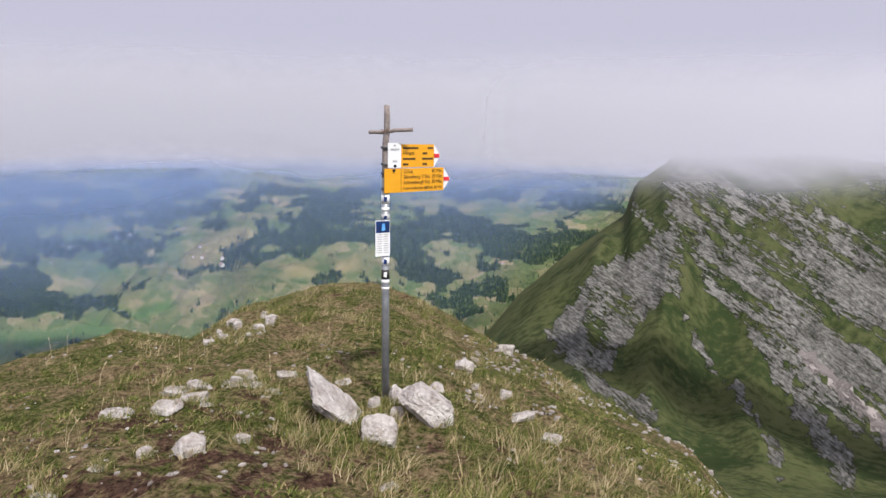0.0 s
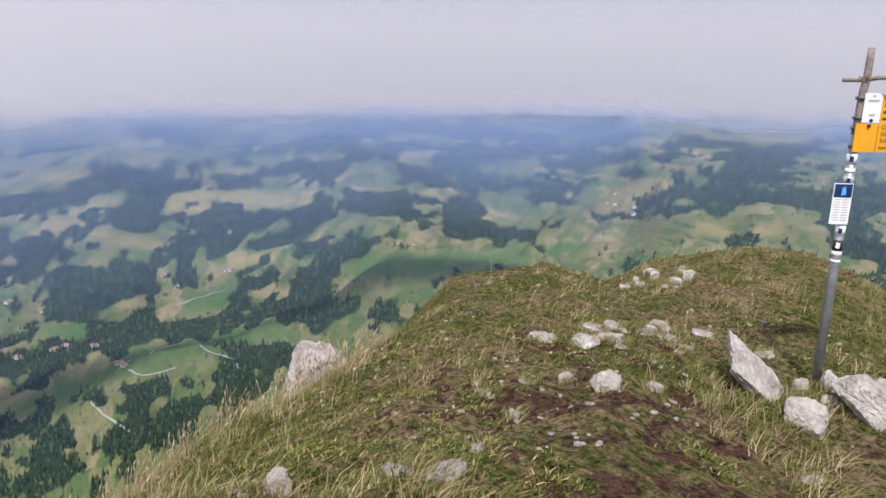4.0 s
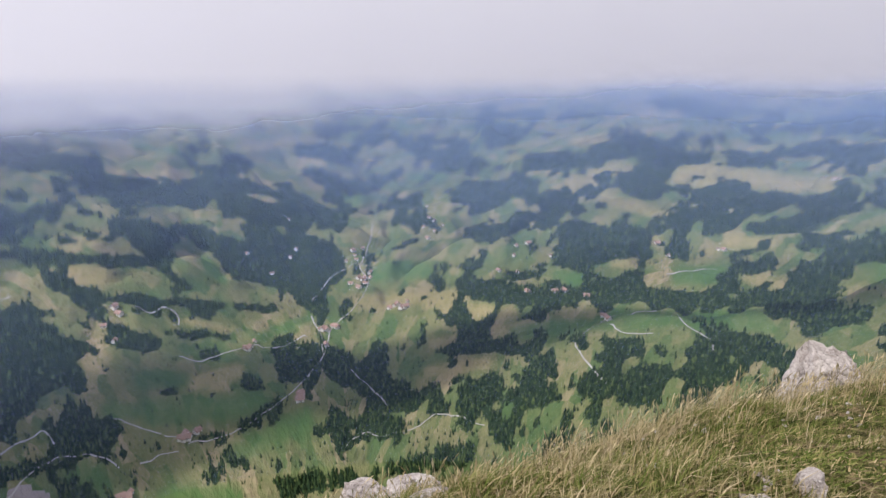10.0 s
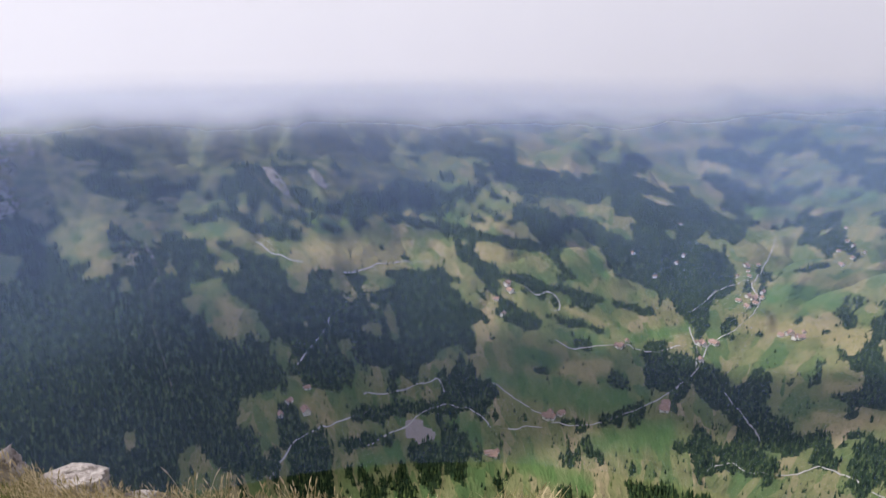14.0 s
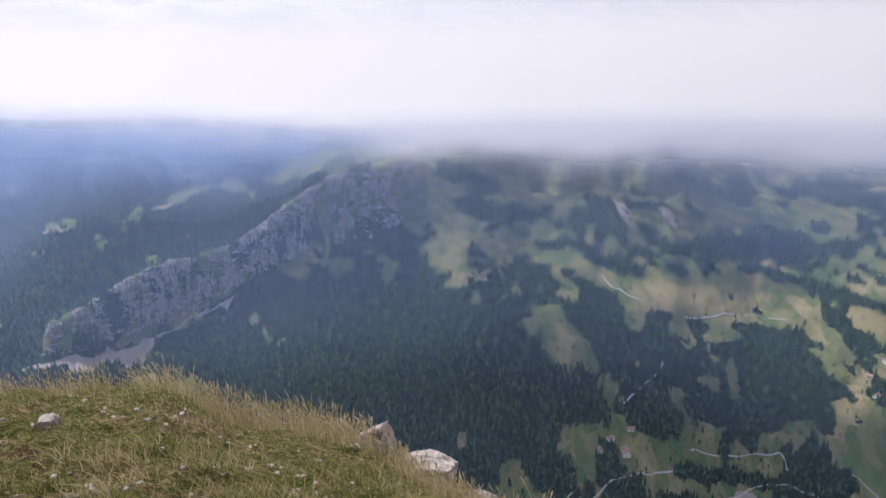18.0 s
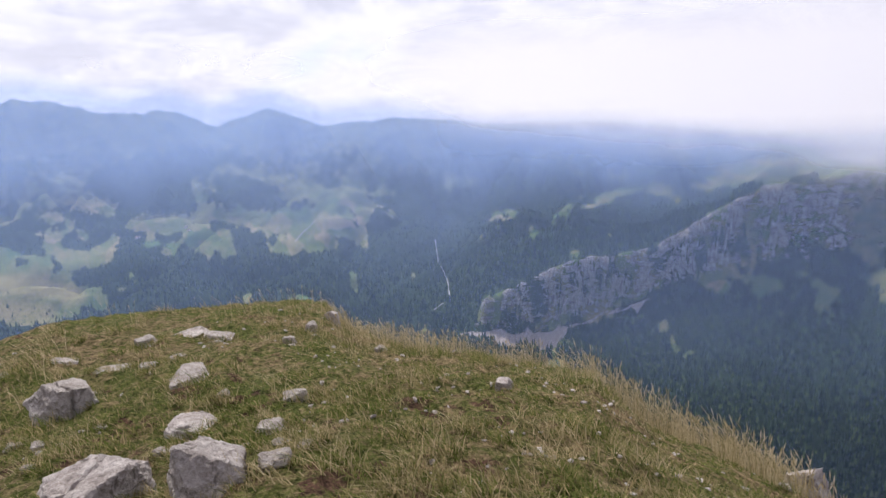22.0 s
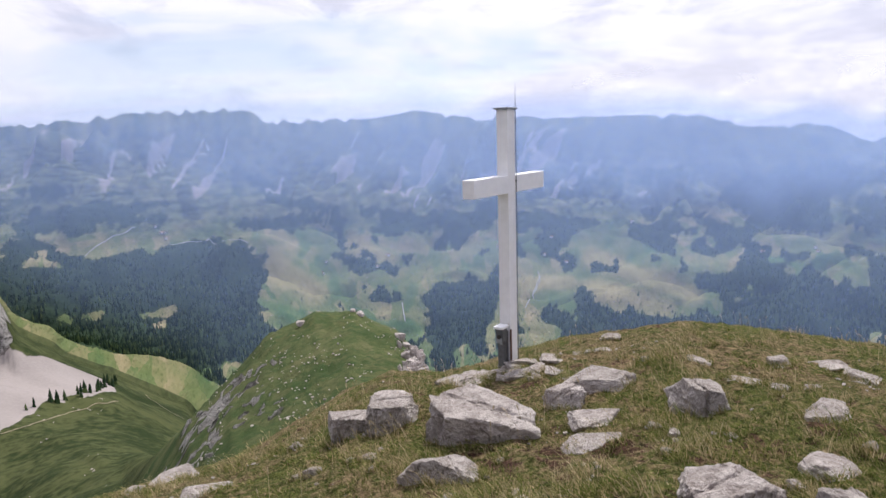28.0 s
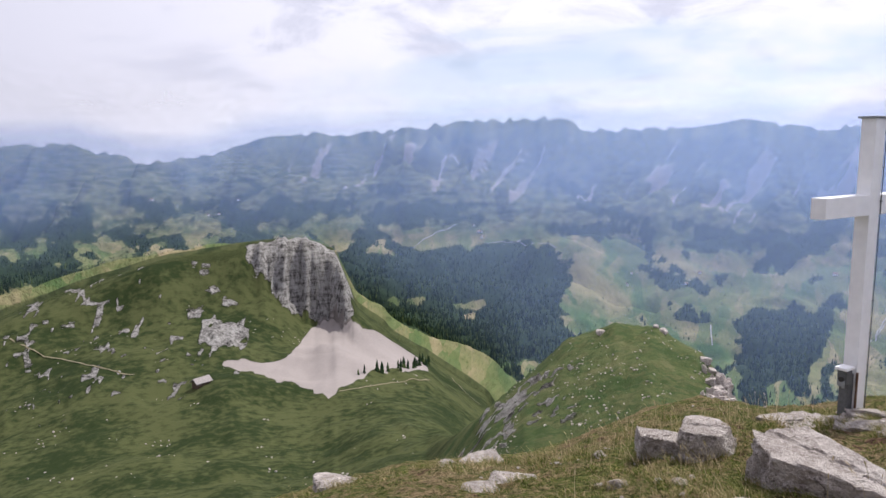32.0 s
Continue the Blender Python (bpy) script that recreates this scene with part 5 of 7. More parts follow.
def scree_of(az, r):
    el = np.degrees(np.arctan2(profile(az, r)[0], r))
    n = (fbm(az * 0.9, np.log(r) * 45, 83, 4) - 0.5) * 4
    low = np.interp(az, [249.3, 254.3, 258, 260.5, 263.1, 265.6], [-18.5, -18.2, -19.9, -19.1, -18.2, -16.6])
    top = np.interp(az, [249.3, 251.4, 253.7, 256.8, 258.6, 259.9, 261.4, 263.3, 265.6], [-18.0, -16.4, -14.8, -13.4, -13.9, -15.0, -16.7, -16.9, -16.2])
    a = step(el, low - 0.5 + 0.3 * n, low + 0.1 + 0.3 * n) * (1 - step(el, top - 0.2, top + 0.5 + 0.2 * n)) * band(az, 249.3, 266.5, 0.4) * band(r, 300, 640, 10)
    fan = band(el + 0.3 * n, -16.6 + 0.68 * (az + 28.5), -15.4 + 0.68 * (az + 28.5), 0.3) * (1 - step(az, -29, -27.5)) * band(r, 300, 800, 20)
    a = np.maximum(a, fan)
    a = np.maximum(a, (np.hypot((az - 110.9) / 1.5, (el + 31.6 - 0.35 * (az - 110.9)) / 0.75) + 0.1 * n < 1) * (r > 700))
    line_az = np.interp(el, [-19, -17, -14], [133.6, 132.0, 132.9])
    a = np.maximum(a, 0.50 * band(el, -18.8, -14.2, 0.4) * np.exp(-((az - line_az + 0.25 * n) / 0.42) ** 2) * (r > 700))
    R, _ = knots(az)
    away = r - R[..., 8] + 6 * n
    reach = 10 + 60 * step(fbm(az * 0.55, az * 0 + 1.5, 99, 4), 0.36, 0.72) * band(az, 155, 171.5, 1.5)
    b = 0.60 * band(az, 154.5, 172, 1.2) * step(away, -reach - 8, -reach + 8) * (1 - step(away, -4, 6))
    q2 = fbm((az - 0.9 * el) * 0.95 + 0.8 * fbm(az * 0.3, el * 0.3, 93, 3), (el + az) * 0.13, 95, 4, 0.6)
    b = np.maximum(b, 0.52 * band(az, 114, 137, 2) * band(el, -12.5, -4.0, 1.2) * (r > 1200) * step(q2, 0.56, 0.72) * step(fbm(az * 0.35, el * 0.35, 97, 3), 0.42, 0.54))
    q = fbm((az + 0.67 * el) * 0.95, (el - 0.4 * az) * 0.10, 85, 4, 0.6)
    c = 0.8 * band(az, 203, 262, 4) * band(el, -6.5, 0.2, 1.2) * step(r, 2900, 3200) * step(q + 0.3 * (fbm(az * 0.22, el * 0.35, 89, 3) - 0.5), 0.58, 0.70)
    return np.maximum(np.maximum(a, b), c)


def dirt_of(x, y):
    """Trodden earth round the signpost, by the stones and along the edge."""
    d = np.zeros_like(x)
    for cx, cy, sx, w in ((-1.6, 3.9, 1.1, 1.0), (-1.0, 2.9, 0.7, 1.0), (-2.0, 5.2, 1.0, 0.8), (0.0, 4.4, 0.8, 0.55), (2.4, -4.4, 0.5, 0.9), (0.3, -3.2, 0.6, 0.7), (1.0, -5.2, 0.7, 0.5), (4.5, -6.3, 0.8, 0.6),
                         (1.64, -3.1, 0.5, 1.0), (1.44, -3.95, 0.6, 0.9), (0.5, -2.95, 0.5, 1.0), (2.9, -4.1, 0.8, 0.9), (-0.6, -4.4, 0.7, 0.8)):
        d = np.maximum(d, w * np.exp(-((x - cx) ** 2 + (y - cy) ** 2) / sx ** 2))
    return d * 0.66


cols = np.concatenate([np.arange(-38, 288.01, 0.28), np.arange(290, 321, 2.0)])
rings = np.concatenate([np.geomspace(0.35, 1.7, 14)[:-1], np.geomspace(1.7, 13, 190)[:-1], np.geomspace(13, 60, 40)[:-1], np.geomspace(60, 1300, 165)[:-1], np.geomspace(1300, 1700, 66)[:-1], np.geomspace(1700, 4900, 170)])
COLS = np.where(cols > 303, cols - 360, cols)
AZ, RR = np.meshgrid(COLS, rings)
AZf, Rf = AZ.ravel(), RR.ravel()
Zf = np.concatenate([land(a, b) for a, b in zip(np.array_split(AZf, 12), np.array_split(Rf, 12))])
XY = np.stack([-Rf * np.sin(np.radians(AZf)), Rf * np.cos(np.radians(AZf)), Zf], 1)
nc, nr = len(cols), len(rings)
j, i = np.meshgrid(np.arange(nc), np.arange(nr - 1))
j2 = (j + 1) % nc
quads = np.stack([i * nc + j, i * nc + j2, (i + 1) * nc + j2, (i + 1) * nc + j], -1).reshape(-1, 4)[:, ::-1]
me = mesh_of("ground", XY, quads, [TURF, LAND], (rings[:-1].repeat(nc) > 32).astype(int))
EL = np.degrees(np.arctan2(Zf, Rf))
wide_land = (Rf > 640) & (AZf < 300) & ((AZf > 4) | (Rf > 1000))
LU, LV = lie(AZf, EL)
scale_uv = np.stack([np.where(wide_land, LU * 0.8, AZf), np.where(wide_land, LV * 1.1, np.log(Rf) * 57.3), np.zeros_like(Rf)], 1)
lay = me.attributes.new("bearing_log", "FLOAT_VECTOR", "POINT")
lay.data.foreach_set("vector", scale_uv.astype(np.float32).ravel())
ROCKY, WOOD, SCREE = rocky(AZf, Rf), woods(AZf, Rf, Zf), scree_of(AZf, Rf)
put(me, "rock", ROCKY)
put(me, "wood", WOOD)
put(me, "scree", SCREE)
put(me, "alp", np.maximum(0.85 * band(AZf, 150, 300, 6) * step(EL, -8.5, -5) * (Rf > 2400), 0.8 * band(AZf, 108, 141, 4) * step(EL, -15, -11) * (Rf > 1200)))
put(me, "field", np.maximum(0.75 * mapped("field", AZf, EL, 0.15) * (Rf > 800), 0.12 * band(AZf, 224, 250, 2) * band(Rf, 45, 165, 10)))
bed = me.attributes.new("bed", "FLOAT_VECTOR", "POINT")
bed.data.foreach_set("vector", np.stack([EL - 0.62 * AZf, AZf + 0.62 * EL, 0 * EL], 1).astype(np.float32).ravel())
put(me, "far_land", step(Rf, 640, 760) * (1 - band(AZf, -60, 2, 2) * (Rf < 1100)) * (1 - 0.8 * band(AZf, 108, 150, 5) * step(EL, -18, -12)))
# bearings of the western cliff whose rock is tinted darker for cloud shade
put(me, "cliff_shade", band(AZf, 130, 175, 3) * (Rf > 900))
put(me, "karst", band(AZf, -60, -3, 2) * (Rf < 1100))
put(me, "dirt", dirt_of(XY[:, 0], XY[:, 1]) * (Rf < 20))
put(me, "dry", 0.75 * mapped("dry_field", AZf, EL) * (Rf > 640))
put(me, "lush", np.maximum(band(AZf, 222, 300, 3) * (Rf < 700) * (1 - 0.3 * (Rf < 160)), 0.95 * band(AZf, -60, -2, 3) * (Rf < 1000)))
ground = tagged(new("ground", me), "alpine summit, steep flanks, wooded valleys and distant ridges", "ground", kind="structure")
cap = bmesh.new()
ring0 = [cap.verts.new(XY[k]) for k in range(nc)]
cap.faces.new(ring0)
cme = bpy.data.meshes.new("summit_centre")
cap.to_mesh(cme)
cme.materials.append(TURF)
tagged(new("ground_centre", cme), "trodden turf at the middle of the summit", "ground", kind="structure")


# ---- woods ----
def forest(name, az, r, height, label, seed, tiers=2, sides=5):
    """Spruces: one or two jagged cones each, of uneven spread."""
    rng = np.random.default_rng(seed)
    n = len(az)
    z = land(az, r)
    cx, cy = -r * np.sin(np.radians(az)), r * np.cos(np.radians(az))
    turn = rng.uniform(0, 6.28, n)
    slim = rng.uniform(0.75, 1.35, n)
    per = tiers * (sides + 1)
    verts = np.zeros((n, per, 3))
    shapes = ((0.20, -0.06, 0.66), (0.135, 0.36, 1.0)) if tiers == 2 else ((0.19, -0.06, 1.0),)
    lean = rng.normal(0, 0.02, (n, 2)) * height[:, None]
    local = []
    for tier, (rad, h0, h1) in enumerate(shapes):
        first = tier * (sides + 1)
        for k in range(sides):
            a = turn + k * 2 * math.pi / sides
            q = rng.uniform(0.7, 1.3, n) * rad * height * slim
            verts[:, first + k] = np.stack([cx + q * np.cos(a), cy + q * np.sin(a), z + h0 * height], 1)
            local.append((first + k, first + (k + 1) % sides, first + sides))
        verts[:, first + sides] = np.stack([cx + lean[:, 0] * tier, cy + lean[:, 1] * tier, z + h1 * height], 1)
    faces = (np.array(local)[None] + (np.arange(n) * per)[:, None, None]).reshape(-1, 3)
    m = mesh_of(name, verts.reshape(-1, 3), faces, [SPRUCE], smooth_faces=False)
    return tagged(new(name, m), label, "forest", kind="stuff")


rng = np.random.default_rng(5)


def shrink(r):
    """Far country lies nearer than it does in truth, at the same angles: how much smaller things are there."""
    return np.where(r < 2200, 1.0, 2200 / (2200 + 2.6 * (r - 2200)) * r / 2200)


n = 290000
ta, tr = rng.uniform(-36, 286, n), np.exp(rng.uniform(math.log(700), math.log(4300), n))
keep = (woods(ta, tr) > rng.uniform(0.3, 0.7, n)) & (scree_of(ta, tr) < 0.3)
ta, tr = ta[keep], tr[keep]
th = rng.uniform(9, 18, len(ta)) * shrink(tr)
near = tr < 1900
forest("spruce_forest", ta[near], tr[near], th[near], "dark spruce forest covering the valley sides", 6)
forest("far_spruce_forest", ta[~near], tr[~near], th[~near], "dark spruce forest on the far hills", 16, 1, 4)
n = 150000
ta, tr = rng.uniform(-36, 286, n), np.exp(rng.uniform(math.log(700), math.log(3900), n))
tz = land(ta, tr)
el = np.degrees(np.arctan2(tz, tr))
lu, lv = lie(ta, el)
hedge = ridged(lu * 0.45, lv * 0.6, 91, 2) + 0.2 * (fbm(ta * 0.4, el * 0.7, 92, 3) - 0.5)
keep = (woods(ta, tr, tz) < 0.3) & (rocky(ta, tr) < 0.3) & (scree_of(ta, tr) < 0.2) & (el < -4.5)
keep &= (hedge > 0.90) | ((rng.uniform(0, 1, n) < 0.08) & (el < -6))
keep &= ~((ta < 0) & (tr < 1500)) & ~((ta > 240) & (tr < 1300)) & ~((mapped("field", ta, el, 0.15) > 0.4) & (rng.uniform(0, 1, n) < 0.85))
ta, tr = ta[keep], tr[keep]
forest("meadow_trees", ta, tr, rng.uniform(4, 11, len(ta)) * shrink(tr), "single spruces, hedges and small groups on the pastures", 7, 1, 5)


# ---- haze and cloud ----
def veil(name, mat, radius, span, share, lo, hi, label, rows=46, lean=0.0):
    """A wavering sheet of thin air or cloud round the summit; share(az, el, height over ground) tells how much it hides."""
    az = np.arange(span[0], span[1] + 0.01, 1.0)
    tt = np.linspace(0, 1, rows)
    A, T = np.meshgrid(az, tt)
    rad = radius * (1 + 0.006 * (fbm(A * 0.1, T * 0 + 3, 13, 3) - 0.5)) * (1 - lean * T)
    E = lo + (hi - lo) * T
    Z = rad * np.tan(np.radians(E))
    D = np.clip(share(A, E, Z - land(A, rad)), 0, 1)
    nn = len(az)
    P = np.stack([-rad * np.sin(np.radians(A)), rad * np.cos(np.radians(A)), Z], -1).reshape(-1, 3)
    j, i = np.meshgrid(np.arange(nn - 1), np.arange(rows - 1))
    q = np.stack([i * nn + j, i * nn + j + 1, (i + 1) * nn + j + 1, (i + 1) * nn + j], -1).reshape(-1, 4)
    m = mesh_of(name, P, q, [mat])
    put(m, "veil_share", D)
    return tagged(new(name, m), label, "haze", kind="stuff")


# added haze sheets; their share is set by bearing and elevation
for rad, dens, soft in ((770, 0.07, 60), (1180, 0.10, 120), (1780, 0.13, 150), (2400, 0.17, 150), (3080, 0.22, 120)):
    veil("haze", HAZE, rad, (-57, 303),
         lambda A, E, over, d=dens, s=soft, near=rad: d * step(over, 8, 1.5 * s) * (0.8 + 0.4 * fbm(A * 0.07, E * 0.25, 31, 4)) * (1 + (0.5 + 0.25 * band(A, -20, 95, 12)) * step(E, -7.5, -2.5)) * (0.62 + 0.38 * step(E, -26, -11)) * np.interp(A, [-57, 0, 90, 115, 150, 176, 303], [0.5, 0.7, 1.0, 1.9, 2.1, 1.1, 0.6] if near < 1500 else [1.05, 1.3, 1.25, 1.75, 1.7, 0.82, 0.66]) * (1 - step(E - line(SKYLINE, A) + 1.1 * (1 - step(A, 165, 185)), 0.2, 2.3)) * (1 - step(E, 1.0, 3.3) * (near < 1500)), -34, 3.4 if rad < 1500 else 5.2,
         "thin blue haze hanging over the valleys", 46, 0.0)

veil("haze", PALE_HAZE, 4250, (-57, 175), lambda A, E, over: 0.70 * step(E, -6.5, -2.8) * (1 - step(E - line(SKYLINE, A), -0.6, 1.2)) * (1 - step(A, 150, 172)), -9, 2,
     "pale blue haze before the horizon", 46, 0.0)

CLOUD_BASE = [(-57, -2.2), (-30, -2.4), (-16, -2.4), (-8, -2.2), (0, -1.9), (30, -1.9), (55, -2.6), (70, -3.6), (85, -4.6), (100, -5.8), (125, -5.5), (140, -4.8), (150, -3.4), (160, -2.0),
              (172, -0.4), (184, 1.2), (200, 2.4), (230, 3.8), (260, 3.6), (303, 2)]


def cloud_share(A, E, over, lo=-100, hi=400, soft=8):
    n = fbm(A * 0.12, E * 0.30, 101, 5, 0.55) - 0.5
    base = line(CLOUD_BASE, A) + 2.6 * n
    return step(E, base - 4.2, base + 2.3) ** 1.7 * (1 - step(E, 2.5, 9)) * band(A, lo, hi, soft) * step(over, 4, 110)


veil("mountain_cloud", CLOUD, 610, (-57, 6), lambda A, E, over: cloud_share(A, E, over, -100, -4, 6), -12, 14, "grey cloud wrapped round the rocky summit", 60, 0.5)
veil("valley_cloud", CLOUD, 1690, (-22, 190), lambda A, E, over: cloud_share(A, E, over, -10, 176, 10), -12, 14, "low grey cloud over the valley", 70, 0.5)
veil("ridge_cloud", CLOUD, 3700, (165, 303), lambda A, E, over: 0.4 * cloud_share(A, E, over, 176, 400, 10), -4, 14, "broken cloud along the far ridge", 50, 0.08)


# ---- things on the summit ----
def part(name, bm, mat, parent, label=""):
    me = bpy.data.meshes.new(name)
    bm.to_mesh(me)
    bm.free()
    me.materials.append(mat)
    ob = new(name, me)
    ob.parent = parent
    return tagged(ob, label)


def box(sx, sy, sz, at=(0, 0, 0), bevel=0.004, turn=None):
    bm = bmesh.new()
    bmesh.ops.create_cube(bm, size=1)
    bmesh.ops.scale(bm, vec=(sx, sy, sz), verts=bm.verts)
    if bevel:
        bmesh.ops.bevel(bm, geom=bm.edges[:], offset=bevel, segments=2, affect="EDGES", profile=0.6)
    m = Matrix.Translation(at) @ (turn if turn else Matrix())
    bmesh.ops.transform(bm, matrix=m, verts=bm.verts)
    return bm


def rod(a, b, r0, r1=None, sides=16, wobble=0.0, rings_n=1):
    """A round bar from a to b, perhaps tapered or crooked."""
    a, b, r1 = Vector(a), Vector(b), r0 if r1 is None else r1
    bm = bmesh.new()
    q = (b - a).to_track_quat("Z", "Y")
    loops = []
    for k in range(rings_n + 1):
        s = k / rings_n
        c = a.lerp(b, s) + Vector([random.uniform(-wobble, wobble) for _ in range(3)]) * (1 if 0 < k < rings_n else 0)
        r = r0 + (r1 - r0) * s
        loops.append([bm.verts.new(c + q @ Vector((r * math.cos(i * 2 * math.pi / sides), r * math.sin(i * 2 * math.pi / sides), 0))) for i in range(sides)])
    for l0, l1 in zip(loops, loops[1:]):
        for i in range(sides):
            bm.faces.new((l0[i], l0[(i + 1) % sides], l1[(i + 1) % sides], l1[i])).smooth = True
    bm.faces.new(loops[0][::-1])
    bm.faces.new(loops[-1])
    return bm


def slab(outline, thick, plane):
    """A flat plate from an outline in its own x and z, front at y = 0, moved by plane."""
    bm = bmesh.new()
    front = [bm.verts.new((x, 0, z)) for x, z in outline]
    back = [bm.verts.new((x, thick, z)) for x, z in outline]
    bm.faces.new(front)
    bm.faces.new(back[::-1])
    for i in range(len(front)):
        k = (i + 1) % len(front)
        bm.faces.new((front[k], front[i], back[i], back[k]))
    bmesh.ops.recalc_face_normals(bm, faces=bm.faces)
    bmesh.ops.transform(bm, matrix=plane, verts=bm.verts)
    return bm


def words(text, size, at, plane, mat, parent, name="lettering", align="LEFT"):
    cu = bpy.data.curves.new(name, "FONT")
    cu.body, cu.size, cu.align_x, cu.extrude = text, size, align, 0.0006
    ob = bpy.data.objects.new(name, cu)
    me = bpy.data.meshes.new_from_object(ob)
    bpy.data.objects.remove(ob)
    me.transform(plane @ Matrix.Translation((at[0], -0.002, at[1])) @ Matrix.Rotation(radians(90), 4, "X"))
    me.materials.append(mat)
    o = new(name, me)
    o.parent = parent
    return o


def empty(name, at, label, category, group=""):
    ob = new(name)
    ob.location = at
    return tagged(ob, label, category, group)


STEEL = plain("galvanised_steel", (0.30, 0.315, 0.33), 0.5, 0.6, 0.5, 0.25, 14, 0.001)
DARK_STEEL = plain("dark_weathered_steel", (0.12, 0.125, 0.13), 0.55, 0.5, 0.4, 0.3, 30)
WHITE = plain("white_painted_metal", (0.86, 0.855, 0.85), 0.5, 0.0, 0.4, 0.06, 6, 0.0008)
YELLOW = plain("yellow_sign_enamel", (0.78, 0.36, 0.012), 0.4, 0.0, 0.4, 0.05, 9)
SIGN_WHITE = plain("white_sign_enamel", (0.80, 0.80, 0.79), 0.4, 0.0, 0.4, 0.05, 9)
SIGN_RED = plain("red_sign_enamel", (0.62, 0.03, 0.04), 0.4)
BLACK = plain("black_print", (0.03, 0.028, 0.025), 0.6)
BROWN_PRINT = plain("dark_brown_print", (0.10, 0.055, 0.015), 0.6)
GREY_PRINT = plain("grey_print", (0.42, 0.42, 0.42), 0.6)
BLUE = plain("deep_blue_print", (0.012, 0.035, 0.13), 0.4, var=0.5, scale=9)
CYAN = plain("bright_blue_print", (0.12, 0.36, 0.75), 0.4)
DRIFTWOOD = plain("silvered_wood", (0.25, 0.21, 0.19), 0.9, 0.0, 0.2, 0.35, 40, 0.004)
RUST = plain("rusty_brown_metal", (0.15, 0.085, 0.055), 0.8, 0.2, 0.3, 0.4, 25)

# signpost
PX, PY = -0.565, 5.768
PZ = ground_at(PX, PY) - 0.02
post = empty("signpost", (PX, PY, PZ), "grey steel hiking signpost with two yellow arrow boards among white stones", "signpost")
TOP = 0.06 - PZ
part("pole", rod((0, 0, -0.1), (0, 0, TOP - 0.36), 0.031), STEEL, post, "grey galvanised steel pole")
part("wooden_upright", rod((0, 0, TOP - 0.36), (0.012, 0, TOP + 0.205), 0.030, 0.022, 7, 0.006, 6), DRIFTWOOD, post, "weathered silver-grey wooden stick")
face = Matrix.Rotation(radians(4), 4, "Z")
part("wooden_crossbar", rod((-0.13, 0, TOP - 0.005), (0.215, 0.0, TOP + 0.02), 0.014, 0.016, 7, 0.006, 5), DRIFTWOOD, post, "crooked weathered wooden crossbar")
for k in range(3):
    part("binding_wire", rod((-0.035, -0.03, TOP - 0.02 + 0.02 * k), (0.035, -0.032, TOP + 0.035 - 0.02 * k), 0.003, sides=6), RUST, post)
board_turn = Matrix.Rotation(radians(43), 4, "Z")


def arrow(parent, x0, x1, tip, z0, z1, y):
    """A direction board with a white point and a red bar."""
    plane = board_turn @ Matrix.Translation((0, y, 0))
    zm = (z0 + z1) / 2
    b = part("arrow_board", slab([(x0, z0), (x1, z0), (x1, z1), (x0, z1)], 0.006, plane), YELLOW, parent, "yellow enamel direction board")
    part("arrow_tip", slab([(x1 + 0.002, z0), (tip, zm), (x1 + 0.002, z1)], 0.006, plane), SIGN_WHITE, b, "white arrow point")
    h = (z1 - z0) * 0.085
    part("red_bar", slab([(x1 + 0.002, zm - h), (tip - 0.012, zm - h), (tip - 0.012, zm + h), (x1 + 0.002, zm + h)], 0.004, plane @ Matrix.Translation((0, -0.004, 0))), SIGN_RED, b, "red route mark")
    return b, plane


LZ = -0.31 - PZ
lower, lp = arrow(post, -0.04, 0.585, 0.66, LZ - 0.105, LZ + 0.085, -0.04)
part("divider", slab([(0.125, LZ - 0.105), (0.128, LZ - 0.105), (0.128, LZ + 0.085), (0.125, LZ + 0.085)], 0.001, lp @ Matrix.Translation((0, -0.002, 0))), BLACK, lower)
for k, (a, b) in enumerate((("Chlus", "40 Min."), ("Sörenberg", "3 Std. 20 Min."), ("Schneebergli", "1 Std. 30 Min."), ("Kemmeriboden Bad", "2 Std. 20 Min."))):
    zz = LZ + 0.047 - 0.044 * k
    words(a, 0.042 if k < 3 else 0.033, (0.15, zz), lp, BROWN_PRINT, lower)
    words(b, 0.042 if k < 3 else 0.033, (0.575, zz), lp, BROWN_PRINT, lower, "walking_time", "RIGHT")
upper, up = arrow(post, 0.130, 0.475, 0.545, LZ + 0.092, LZ + 0.275, -0.04)
plate = part("name_plate", slab([(-0.005, LZ + 0.092), (0.127, LZ + 0.092), (0.127, LZ + 0.285), (-0.005, LZ + 0.285)], 0.006, up), SIGN_WHITE, post, "white summit name plate")
for x0, x1, z in ((0.05, 0.07, 0.258), (0.02, 0.105, 0.228), (0.04, 0.085, 0.135)):
    part("print_bar", slab([(x0, LZ + z), (x1, LZ + z), (x1, LZ + z + 0.014), (x0, LZ + z + 0.014)], 0.001, up @ Matrix.Translation((0, -0.002, 0))), GREY_PRINT, plate)
